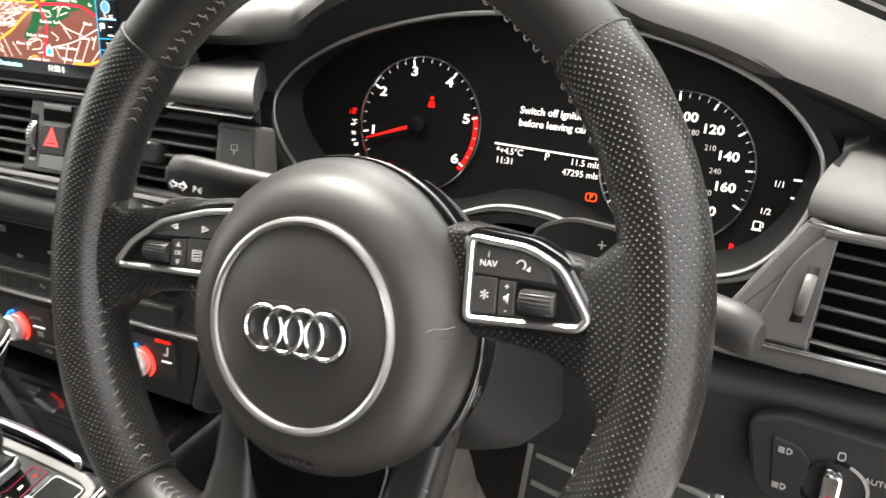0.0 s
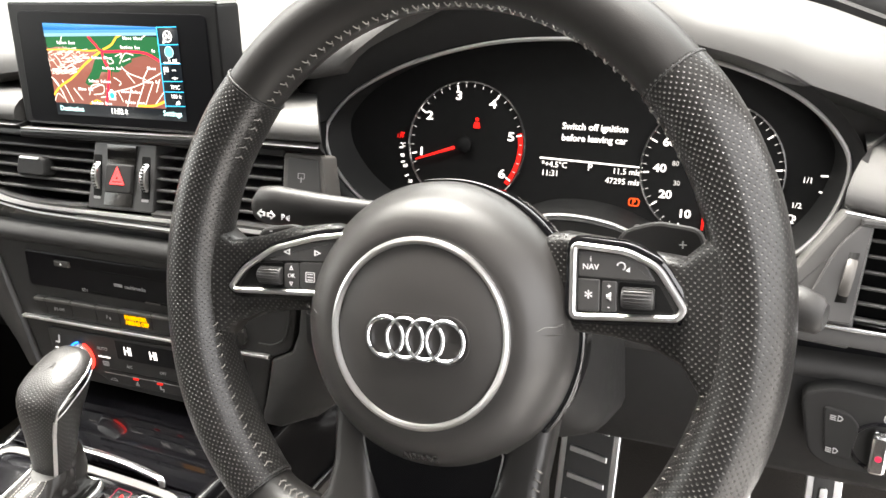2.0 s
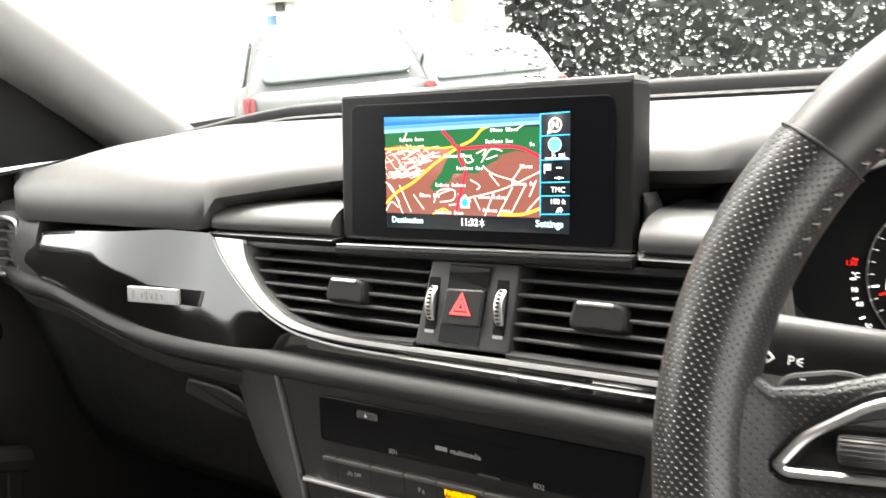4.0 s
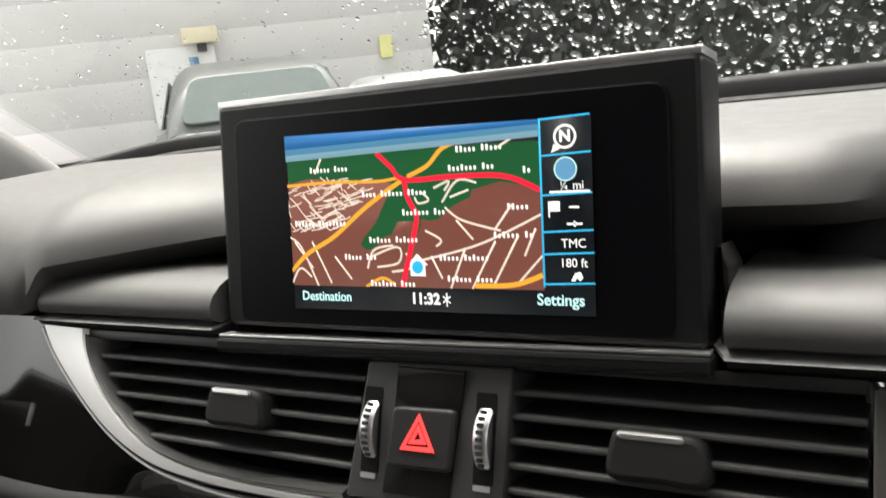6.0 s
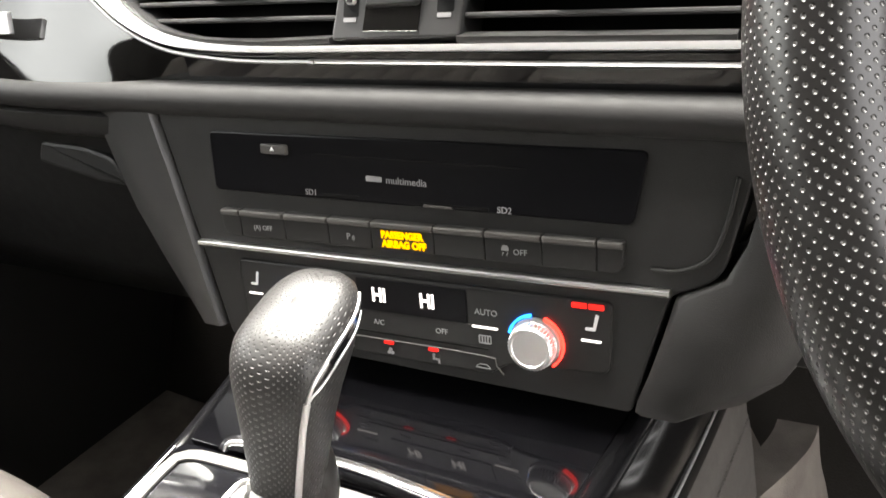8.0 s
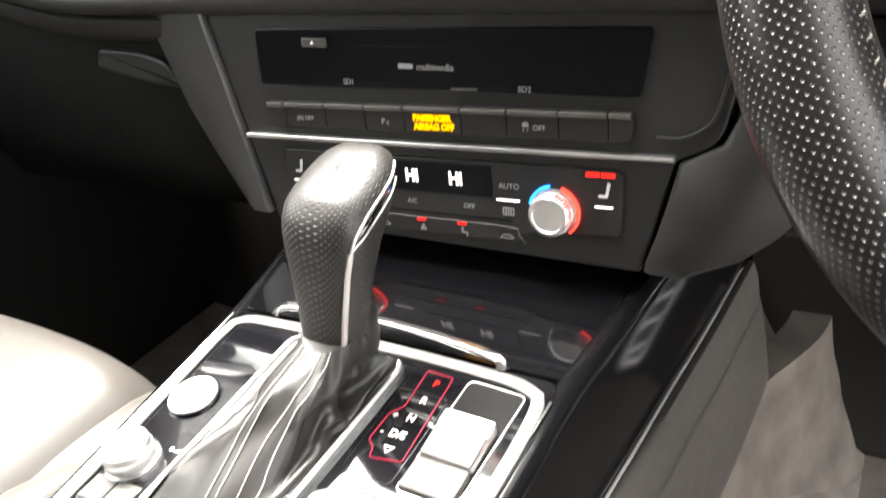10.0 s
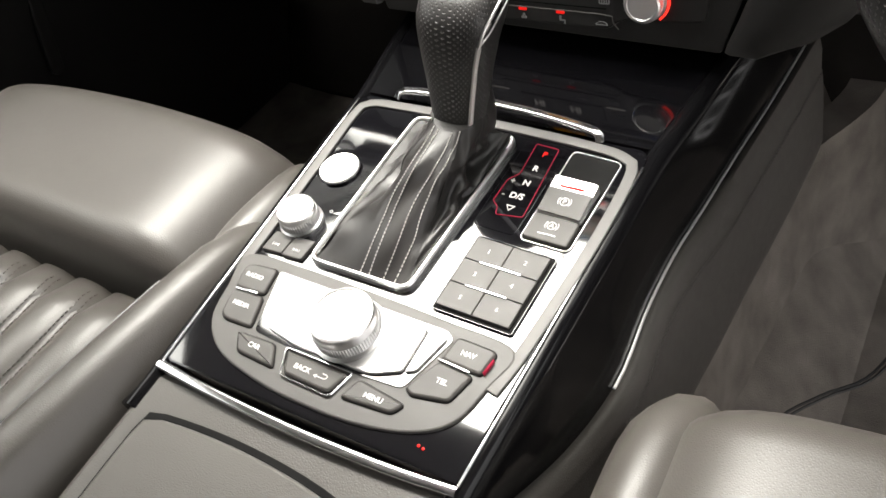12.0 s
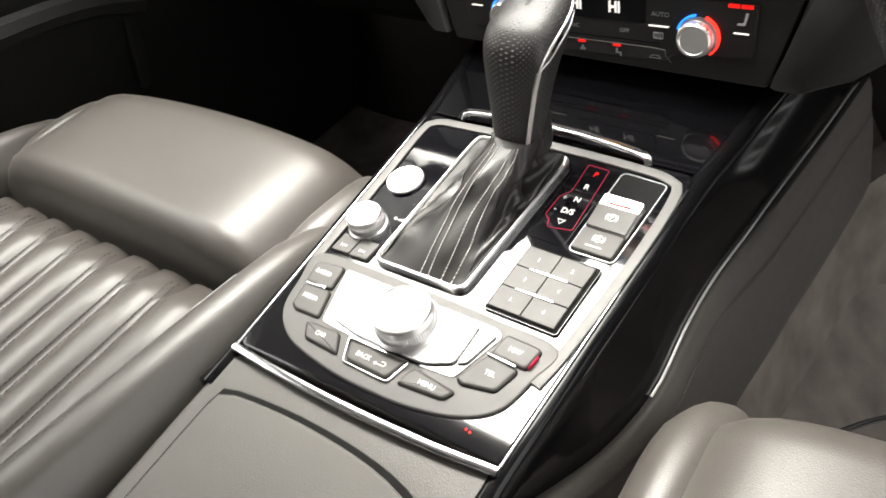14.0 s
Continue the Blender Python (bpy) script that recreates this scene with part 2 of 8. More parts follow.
def sweep(bm, path, prof, up=(0, 0, 1), closed=False, size=None, caps=True):
    """A profile carried along a path; size: its scale at each point. Carries UVs in metres along and round it."""
    path = [Vector(p) for p in path]
    n, k = len(path), len(prof)
    rings, run, girth = [], [0.0], [0.0]
    for a, b in zip(path, path[1:] + path[:1]):
        run.append(run[-1] + (b - a).length)
    for a, b in zip(prof, prof[1:] + prof[:1]):
        girth.append(girth[-1] + math.hypot(b[0] - a[0], b[1] - a[1]))
    for i, p in enumerate(path):
        a, b = (path[i - 1], path[(i + 1) % n]) if closed else (path[max(i - 1, 0)], path[min(i + 1, n - 1)])
        t = (b - a).normalized()
        u = Vector(up[i]) if isinstance(up, list) else Vector(up)
        side = t.cross(u).normalized()
        nrm = side.cross(t)
        s = size[i] if size else 1.0
        sx, sy = s if isinstance(s, tuple) else (s, s)
        rings.append([p + side * (x * sx) + nrm * (y * sy) for x, y in prof])
    uvl = bm.loops.layers.uv.verify()
    vs = [[bm.verts.new(p) for p in r] for r in rings]
    for i in range(n if closed else n - 1):
        a, b = vs[i], vs[(i + 1) % n]
        for j in range(k):
            f = bm.faces.new((a[j], a[(j + 1) % k], b[(j + 1) % k], b[j]))
            for lp, (s, g) in zip(f.loops, ((i, j), (i, j + 1), (i + 1, j + 1), (i + 1, j))):
                lp[uvl].uv = (run[s], girth[g])
    if caps and not closed:
        bm.faces.new(vs[0][::-1])
        bm.faces.new(vs[-1])
    return bm


def tube(bm, path, r, n=8, closed=False, up=(0, 0, 1), size=None):
    return sweep(bm, path, circle(r, n), up, closed, size)


def lathe(bm, prof, n=32, m=None):
    """Rings of (radius, height), closed at both ends."""
    rings = [[(r * math.cos(2 * math.pi * k / n), r * math.sin(2 * math.pi * k / n), z) for k in range(n)] for r, z in prof]
    if m is not None:
        rings = [[m @ Vector(p) for p in r] for r in rings]
    loft(bm, rings)
    return bm


def box(bm, x0, x1, y0, y1, z0, z1, bev=0.0):
    cx, cy = (x0 + x1) / 2, (y0 + y1) / 2
    if bev:
        slab(bm, rrect(x1 - x0, y1 - y0, bev, cx, cy, 2), z0, z1, bev * 0.8, 2)
    else:
        slab(bm, [(x0, y0), (x1, y0), (x1, y1), (x0, y1)], z0, z1)
    return bm


def BM():
    return bmesh.new()


def text(s, size, mat, m, parent, name="lettering", align="CENTER", thick=0.00015, bold=0.0, shear=0.0, wide=1.0):
    """Words in the built-in font, as a mesh on the plane of m."""
    cu = bpy.data.curves.new(name, "FONT")
    cu.body, cu.size, cu.align_x, cu.align_y, cu.extrude, cu.offset, cu.shear = s, size, align, "CENTER", thick, bold, shear
    cu.resolution_u = 3
    tmp = new(name, cu)
    me = bpy.data.meshes.new_from_object(tmp.evaluated_get(bpy.context.evaluated_depsgraph_get()))
    bpy.data.objects.remove(tmp)
    bm = BM()
    bm.from_mesh(me)
    bpy.data.meshes.remove(me)
    bpy.data.curves.remove(cu)
    bm.transform(Matrix.Diagonal((wide, 1, 1, 1)))
    return part(name, bm, mat, parent, m=m)


def at(m, x, y, z=0.0, turn=0.0):
    return m @ pose(x, y, z, 0, 0, turn)


def smooth(a, b, x):
    t = max(0.0, min(1.0, (x - a) / (b - a)))
    return t * t * (3 - 2 * t)


def mix(a, b, t):
    return a + (b - a) * t


# ---- setting: cabin shell, floor, glass ----
def plain(name, bm, mat, label, category, m=None, kind="structure"):
    return tagged(part(name, bm, mat, None, "", m), label, category, kind=kind)


OPEN = pose(0.78, 0.84, 0, 0, 0, 62) @ pose(-0.78, -0.84, 0)


def shell():
    # carpeted floor with its raised tunnel
    bm = BM()
    prof = [(-0.78, 0.04), (-0.62, 0.02), (-0.25, 0.02), (-0.17, 0.1), (-0.12, 0.2), (0.12, 0.2), (0.17, 0.1), (0.25, 0.02), (0.62, 0.02), (0.78, 0.04), (0.78, -0.05), (-0.78, -0.05)]
    loft(bm, [[(x, y, z) for x, z in prof] for y in (-1.9, -0.8, 0.0, 0.5, 0.72)])
    plain("floor", bm, CARPET, "charcoal carpeted car floor with a raised tunnel", "floor")
    # toe board rising under the dashboard, footwell shade put into its carpet colour
    bm = BM()
    loft(bm, [[(x, 0.72, -0.05), (x, 0.70, 0.03), (x, 0.86, 0.30), (x, 0.90, 0.60), (x, 0.98, 0.60), (x, 0.98, -0.05)] for x in (-0.78, 0.78)])
    plain("wall_bulkhead", bm, SHADECARPET, "carpeted toe board under the dashboard, coloured dark for its shade", "bulkhead")
    # roof
    bm = BM()
    loft(bm, [[(x, y, 1.19 - 0.11 * (x / 0.62) ** 4 - 0.02 * (x / 0.62) ** 2 + dz) for x in (-0.62, -0.5, -0.3, 0, 0.3, 0.5, 0.62)] + [(x, y, 1.24 - 0.1 * (x / 0.62) ** 4 + dz) for x in (0.62, 0.5, 0.3, 0, -0.3, -0.5, -0.62)] for y, dz in ((0.205, -0.092), (0.05, -0.045), (-0.15, -0.01), (-0.6, 0.0), (-1.2, -0.03), (-1.7, -0.12))])
    plain("ceiling", bm, CLOTH, "pale grey cloth headliner under the roof", "headliner")
    # rear wall with the rear shelf
    bm = BM()
    loft(bm, [[(x, -1.75, 0.0), (x, -1.62, 0.62), (x, -1.95, 0.66), (x, -2.0, 0.0)] for x in (-0.78, 0.78)])
    plain("wall_rear", bm, SEAT, "dark leather rear bench back and shelf", "rear wall")
    for side in (-1, 1):
        # door bodies up to the waist, with the windows above left to the glass
        pro = [(0.70, 0.02), (0.735, 0.30), (0.70, 0.42), (0.69, 0.52), (0.735, 0.60), (0.715, 0.70), (0.72, 0.735), (0.78, 0.735), (0.80, 0.02)]
        swing = OPEN if side > 0 else Matrix()
        who = "passenger" if side < 0 else "driver"
        bm = BM()
        loft(bm, [[(side * x, y, z + dz * (z > 0.6)) for x, z in pro] for y, dz in ((0.82, 0.03), (0.45, 0.025), (0.0, 0.01), (-0.42, 0.0))])
        door = plain("door_" + who, bm, HARD, "black moulded car door with a padded waist rail" if side < 0 else "black moulded driver's door standing open", "car door", m=swing)
        ORIGIN[door] = Vector((0, 0, 0))
        bm = BM()
        tube(bm, curve([(side * 0.708, 0.62, 0.745), (side * 0.702, 0.3, 0.738), (side * 0.702, -0.41, 0.728)], 14), 0.006, 8)
        part("waist_strip", bm, CHROME, door, "bright metal strip along the window sill", m=swing)
        bm = BM()
        tube(bm, curve([(side * 0.665, 0.36, 0.40), (side * 0.645, 0.26, 0.44), (side * 0.645, 0.1, 0.46), (side * 0.67, 0.0, 0.46)], 12), 0.016, 8)
        part("door_pull", bm, SOFT, door, "padded door pull", m=swing)
        bm = BM()
        slab(bm, rrect(0.11, 0.035, 0.015), 0, 0.008, 0.004)
        part("handle", bm, CHROME, door, "chrome inner door handle", m=swing @ pose(side * 0.705, 0.33, 0.555, 90, 0, -90 * side))
        bm = BM()
        loft(bm, [[(side * (x - 0.10 * (z - 0.735)), y, z) for y, z in ((0.58, 0.735), (0.33, 0.735), (0.345, 0.80), (0.39, 0.875), (0.43, 0.915), (0.48, 0.88), (0.58, 0.81))] for x in (0.700, 0.728)])
        part("mirror_corner_panel", bm, NIGHT, door, "dark corner panel behind the mirror", m=swing)
        if side < 0:
            bm = BM()
            slab(bm, rrect(0.02, 0.12, 0.008), 0, 0.006, 0.003)
            part("door_trim_strip", bm, HARD, door, "slim dark trim", m=pose(-0.72, 0.36, 0.33, 90, 12, 90))
        bm = BM()
        loft(bm, [[(side * x, y, z) for x, z in pro] for y in (-0.43, -1.0, -1.75)])
        plain("door_rear_" + who, bm, HARD, "black moulded rear car door", "car door")
        # windscreen pillar
        bm = BM()
        path = curve([(side * 0.700, 0.665, 0.720), (side * 0.700, 0.605, 0.772), (side * 0.694, 0.47, 0.876), (side * 0.655, 0.24, 1.03), (side * 0.60, 0.06, 1.11), (side * 0.565, -0.02, 1.14)], 16)
        sweep(bm, path, rrect(0.125, 0.075, 0.030), (0, 0, 1), size=[1.12 - 0.12 * smooth(0, 7, k) for k in range(16)])
        plain("pillar_passenger" if side < 0 else "pillar_driver", bm, PILLAR, "grey cloth-covered windscreen pillar", "pillar")
        # mid pillar
        bm = BM()
        sweep(bm, [(side * 0.73, -0.42, 0.70), (side * 0.69, -0.44, 0.95), (side * 0.6, -0.46, 1.14)], rrect(0.05, 0.12, 0.02), (0, 1, 0))
        plain("pillar_mid_passenger" if side < 0 else "pillar_mid_driver", bm, CLOTH, "grey covered pillar behind the front door", "pillar")


shell()

GLASS = bpy.data.materials.new("clear_glass")
GLASS.use_nodes = True
_g = GLASS.node_tree.nodes
_mixer, _clear, _shine = _g.new("ShaderNodeMixShader"), _g.new("ShaderNodeBsdfTransparent"), _g.new("ShaderNodeBsdfGlossy")
_shine.inputs["Roughness"].default_value = 0.02
_clear.inputs["Color"].default_value = (0.86, 0.88, 0.87, 1)
_mixer.inputs[0].default_value = 0.05
GLASS.node_tree.links.new(_clear.outputs[0], _mixer.inputs[1])
GLASS.node_tree.links.new(_shine.outputs[0], _mixer.inputs[2])
GLASS.node_tree.links.new(_mixer.outputs[0], _g["Material Output"].inputs["Surface"])

TINTED = GLASS.copy()
TINTED.name = "dark_tinted_glass"
for _node in TINTED.node_tree.nodes:
    if _node.type == "BSDF_TRANSPARENT":
        _node.inputs["Color"].default_value = (0.30, 0.31, 0.31, 1)


def screen_point(u, v, off=0.0):
    """A place on the windscreen: u from door to door, v from its base to the roof."""
    half = mix(0.76, 0.60, v)
    bow = 0.10 * u * u
    return Vector((u * half, mix(0.98, 0.02, v) - bow * (1 - 0.5 * v) + off * 0.55, mix(0.73, 1.175, v) - 0.03 * u * u + 0.04 * math.sin(math.pi * v) + off * 0.83))


def windscreen():
    bm = BM()
    nu, nv = 18, 10
    for off in (0.0, 0.005):
        vs = [[bm.verts.new(screen_point(-1 + 2 * i / nu, 0.83 * j / nv, off)) for i in range(nu + 1)] for j in range(nv + 1)]
        for j in range(nv):
            for i in range(nu):
                bm.faces.new((vs[j][i], vs[j][i + 1], vs[j + 1][i + 1], vs[j + 1][i]))
    ob = plain("windscreen_glass", bm, GLASS, "raked windscreen glass speckled with rain", "windscreen")
    ob.visible_shadow = False
    for side in (-1, 1):
        bm = BM()
        pts = [(0.72, 0.76), (0.42, 0.97), (0.0, 1.10), (-0.42, 1.12), (-0.42, 0.72), (0.72, 0.74)]
        for dx in (0.0, 0.004):
            bm.faces.new([bm.verts.new((side * (0.735 + dx - 0.11 * (z - 0.72) / 0.4), y, z)) for y, z in pts])
        g = plain("window_passenger" if side < 0 else "window_driver", bm, GLASS, "clear front door window glass", "window", m=OPEN if side > 0 else None)
        g.visible_shadow = False
        # dark rear side glass
        bm = BM()
        pts = [(-0.46, 1.15), (-0.46, 0.72), (-1.76, 0.64), (-1.76, 1.03), (-1.2, 1.12)]
        for dx in (0.0, 0.004):
            bm.faces.new([bm.verts.new((side * (0.735 + dx - 0.11 * (z - 0.72) / 0.4), y, z)) for y, z in pts])
        plain("window_rear_passenger" if side < 0 else "window_rear_driver", bm, TINTED, "dark tinted rear door glass", "window")
    bm = BM()
    for d in (0.0, 0.004):
        bm.faces.new([bm.verts.new(p) for p in ((-0.74, -1.80 - d, 0.64), (0.74, -1.80 - d, 0.64), (0.62, -1.70 - d, 1.12), (-0.62, -1.70 - d, 1.12))])
    plain("window_rear", bm, TINTED, "dark tinted rear window glass", "window")


windscreen()


# ---- dashboard ----
DASH = thing("dashboard", (0, 0.5, 0.6), "black soft-touch dashboard with a padded top and lip", "dashboard")


def ridge_y(x):
    """The line along the glass at which the pad ends, bowed back towards the doors."""
    return 0.69 - 0.11 * (abs(x) / 0.66) ** 3


def ridge_drop(x):
    return 0.035 * smooth(0.50, 0.66, x) + 0.032 * (smooth(-0.42, -0.70, x) if x < -0.42 else 0.0)


def upper_section(x):
    """The padded top: its nose overhangs a shelf in the middle, meets the lip at the passenger's end and hoods the dials."""
    p = 1 - smooth(-0.268, -0.240, x)
    h = smooth(0.15, 0.21, x) * (1 - smooth(0.59, 0.66, x))
    e = smooth(0.50, 0.66, x)
    end = smooth(-0.53, -0.72, x) if x < -0.53 else 0.0
    ny = mix(0.395, 0.353, 1 - smooth(-0.275, -0.13, x)) + 0.085 * end + 0.040 * h + 0.01 * e
    u = (x - 0.37) / (0.236 if x < 0.37 else 0.215)
    over = 0.672 + mix(0.136, 0.100, smooth(0.35, 0.47, x)) * math.sqrt(1 - u * u) ** mix(1.5, 0.9, smooth(0.24, 0.36, x)) if abs(u) < 1 else 0.0
    nz = max(0.737 + 0.006 * smooth(0.06, 0.12, x) - 0.012 * max(0.0, min(1.0, (-0.12 - x) / 0.14)) - 0.005 * p - 0.040 * e, over)
    iy, iz = ny + 0.05, nz - 0.006
    ry = ridge_y(x)
    drop = ridge_drop(x)
    return [
        (x, iy, mix(iz, 0.7000, p)), (x, ny + mix(0.012, 0.002, p), mix(nz - 0.008, 0.7008, p)), (x, ny, mix(nz + 0.002, 0.7050, p)), (x, ny + 0.004, nz + 0.012), (x, ny + 0.016, nz + 0.022),
        (x, ny + 0.034, max(mix(nz + 0.030, 0.764 - drop, 0.6), nz + 0.018)), (x, mix(ny, ry, 0.30), max(0.770 - drop, nz + 0.016)), (x, mix(ny, ry, 0.65), 0.773 - drop),
        (x, ry - 0.03, 0.766 - drop), (x, ry - 0.012, 0.764 - drop), (x, ry, 0.758 - drop), (x, ry + 0.01, 0.74 - drop), (x, ry + 0.01, 0.60), (x, 0.50, 0.60),
    ]


bm = BM()
xs = sorted([-0.705 + 1.425 * k / 140 for k in range(141)] + [-0.2705 + 0.0021 * k for k in range(16)])
loft(bm, [[Vector(p) for p in upper_section(x)] for x in xs])
part("upper_pad", bm, PAD, DASH, "padded top with a fine grained skin", sharp=60)
bm = BM()
def ridge_section(x):
    y, d = ridge_y(x), ridge_drop(x)
    return [(x, y - 0.003, 0.755 - d), (x, y - 0.004, 0.769 - d), (x, y + 0.000, 0.7715 - d), (x, y + 0.004, 0.768 - d), (x, y + 0.005, 0.781 - d), (x, y + 0.009, 0.785 - d), (x, y + 0.018, 0.785 - d), (x, y + 0.10, 0.762 - d), (x, 0.97, 0.745 - d), (x, 0.97, 0.60), (x, y - 0.004, 0.60)]


loft(bm, [ridge_section(-0.74 + 1.48 * k / 40) for k in range(41)])
part("defroster_ridge", bm, NIGHT, DASH, "ridge and defroster panel along the glass", sharp=50)
# body behind the shelf, its near-black colour standing in for shade
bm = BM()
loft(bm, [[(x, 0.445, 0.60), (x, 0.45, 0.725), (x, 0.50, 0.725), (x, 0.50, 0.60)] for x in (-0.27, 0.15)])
part("shelf_shade_body", bm, DEEP, DASH)


def lip(name, x0, x1, y0=0.362, n=16, round_end=0.0, cut=0.0):
    """The rolled pad between the shelf and the vents."""
    bm = BM()
    rings = []
    xs = [x0 + round_end * (1 - math.cos(radians(15 * k))) for k in range(6)] if round_end else []
    xs += [mix(x0 + round_end, x1, k / n) for k in range(n + 1)]
    for x in xs:
        k = (x - x0) / (x1 - x0)
        # the passenger's end is rounded off, the driver's end cut back slantwise against the dials
        d = max(0.0, 1 - (x - x0) / round_end) if round_end else 0.0
        f = 1 - math.sqrt(max(0.0, 1 - d * d))
        hgt = 0.022 - 0.006 * f
        yf = y0 + 0.010 * f
        sec = [(yf + 0.002, 0.700), (yf - 0.004, 0.703), (yf - 0.0046, 0.700 + hgt * 0.3), (yf - 0.004, 0.700 + hgt * 0.45), (yf - 0.001, 0.700 + hgt * 0.64), (yf + 0.005, 0.700 + hgt * 0.82), (yf + 0.012, 0.700 + hgt * 0.93), (yf + 0.028, 0.700 + hgt), (0.446, 0.700 + hgt * 0.8), (0.446, 0.700)]
        rings.append([(x - cut * (y - y0) * k * k, y, z) for y, z in sec])
    loft(bm, rings)
    part(name, bm, PAD, DASH, sharp=50)
    bm = BM()
    loft(bm, [[(x, y0 - 0.005, 0.6980), (x, y0 - 0.0062, 0.6985), (x, y0 - 0.004, 0.6992), (x - cut * 0.02, y0 + 0.02, 0.6995), (x - cut * 0.02, y0 + 0.02, 0.698)] for x in (x0, x1)])
    part("lip_strip", bm, DULL, DASH, "fine metal line under the rolled pad")
    bm = BM()
    loft(bm, [[(x, y0 + 0.004, 0.6905), (x, y0 - 0.001, 0.6945), (x, y0 - 0.003, 0.6980), (x - cut * 0.02, y0 + 0.02, 0.698), (x - cut * 0.02, y0 + 0.02, 0.6905)] for x in (x0, x1)])
    part("strip_base", bm, NIGHT, DASH, "dark base of the metal line")


lip("rolled_pad", -0.2565, -0.1165, round_end=0.007)
lip("rolled_pad", 0.1245, 0.204, cut=0.62)
# its continuation on the driver's side of the dials
bm = BM()
loft(bm, [[(x + 0.25 * (y - 0.36) * (k == 0), y, z - 0.16 * (x - 0.57)) for y, z in ((0.385, 0.674), (0.372, 0.6805), (0.3705, 0.685), (0.372, 0.690), (0.377, 0.695), (0.386, 0.699), (0.400, 0.7015), (0.43, 0.702), (0.47, 0.698), (0.47, 0.674))] for k, x in enumerate((0.566, 0.58, 0.60, 0.64, 0.68, 0.725))])
part("rolled_pad", bm, PAD, DASH, sharp=50)

# body behind the vents and stack, near-black for the shade between the slats
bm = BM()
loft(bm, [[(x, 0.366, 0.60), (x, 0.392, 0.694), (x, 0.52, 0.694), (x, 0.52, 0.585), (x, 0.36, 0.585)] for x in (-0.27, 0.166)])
part("vent_shade_body", bm, DEEP, DASH)


# decor band: metal line, lacquer band and padded lower lip, from the passenger's end across to the driver's door
def band_height(x):
    """How far the band climbs towards the passenger's end."""
    return 0.034 * smooth(-0.26, -0.52, x) ** 1.5 if x < -0.26 else 0.0


def band_y(x):
    return 0.336 + (0.012 * smooth(-0.3, -0.62, x) + 0.05 * smooth(-0.52, -0.72, x) if x < -0.3 else 0.0) + 0.022 * smooth(0.2, 0.5, x)


def band_drop(x):
    return -0.018 * smooth(0.2, 0.5, x)


def strip(name, section, x0, x1, mat, n=40, label="", sink=0.0):
    bm = BM()
    rings = []
    for k in range(n + 1):
        x = mix(x0, x1, k / n)
        rings.append([(x, band_y(x) + y, z + band_drop(x) - sink * smooth(0.24, 0.44, x) + (band_height(x) if climb else 0.0)) for y, z, climb in section])
    loft(bm, rings)
    return part(name, bm, mat, DASH, label, sharp=35)


strip("lacquer_band", [(0.006, 0.596, 1), (0.004, 0.609, 1), (0.0015, 0.627, 1), (0.03, 0.630, 1), (0.03, 0.596, 1)], -0.139, 0.72, GLOSS, 60, "glossy black lacquer band")
strip("lower_lip", [(0.008, 0.5885, 1), (0.000, 0.5895, 1), (-0.006, 0.5925, 1), (-0.0095, 0.597, 1), (-0.0100, 0.602, 1), (-0.0075, 0.6065, 1), (-0.003, 0.6092, 1), (0.003, 0.610, 1), (0.03, 0.610, 1), (0.03, 0.5885, 1)], -0.70, 0.72, LIP, 60, "padded lower lip", sink=0.009)
strip("thin_metal_line", [(0.001, 0.6205, 0), (-0.001, 0.622, 0), (0.001, 0.6235, 0), (0.010, 0.6235, 0), (0.010, 0.6205, 0)], -0.05, 0.72, DULL, 50, "thin metal line in the lacquer")
SWEEP = [(-0.2535, 0.0345, 0), (-0.2415, 0.020, 0), (-0.2145, -0.0025, 0), (-0.186, -0.0205, 0), (-0.154, -0.0318, 0), (-0.118, -0.0358, 0), (-0.08, -0.0368, 0), (0.0, -0.0362, 0), (0.10, -0.0355, 0), (0.205, -0.035, 0)]
VNT = pose(0, 0.351, 0.661, 70, 0, 0)
EDGE = [VNT @ p for p in curve(SWEEP, 60)]


def under_sweep(x):
    """Height at which the vent's metal sweep bounds the lacquer."""
    if x <= EDGE[0].x:
        return 0.72
    for a, b in zip(EDGE, EDGE[1:]):
        if x <= b.x:
            return mix(a.z, b.z, (x - a.x) / (b.x - a.x))
    return EDGE[-1].z


def along(pts, x):
    for (xa, za), (xb, zb) in zip(pts, pts[1:]):
        if x <= xb:
            f = max(0.0, (x - xa) / (xb - xa))
            return mix(za, zb, f * f * (3 - 2 * f) * 0.4 + f * 0.6)
    return pts[-1][1]


def inlay_y(x, z, s):
    bulge = band_y(x) + 0.008 * (1 - s) - 0.002 * s - 0.010 * math.sin(math.pi * s)
    plane = 0.3515 + 0.364 * (z - 0.661)
    under = band_y(x) + 0.0055 - 0.19 * max(0.0, z - 0.609)
    return mix(mix(bulge, plane, smooth(-0.40, -0.27, x)), under, smooth(-0.23, -0.14, x) * smooth(0.66, 0.62, z))


bm = BM()
rings = []
for k in range(57):
    x = mix(-0.526, -0.137, (k / 56) ** 0.9)
    end = smooth(-0.505, -0.526, x) if x < -0.505 else 0.0
    za = min(along([(-0.526, 0.690), (-0.40, 0.6965), (-0.32, 0.6985), (-0.13, 0.6985)], x), under_sweep(x) - 0.0030) - 0.012 * end
    zb = along([(-0.526, 0.640), (-0.407, 0.617), (-0.33, 0.611), (-0.26, 0.609), (-0.13, 0.609)], x) + 0.012 * end
    rings.append([(x, inlay_y(x, mix(za, zb, s / 10), s / 10), mix(za, zb, s / 10)) for s in range(11)] + [(x, band_y(x) + 0.035, zb), (x, band_y(x) + 0.035, za)])
loft(bm, rings)
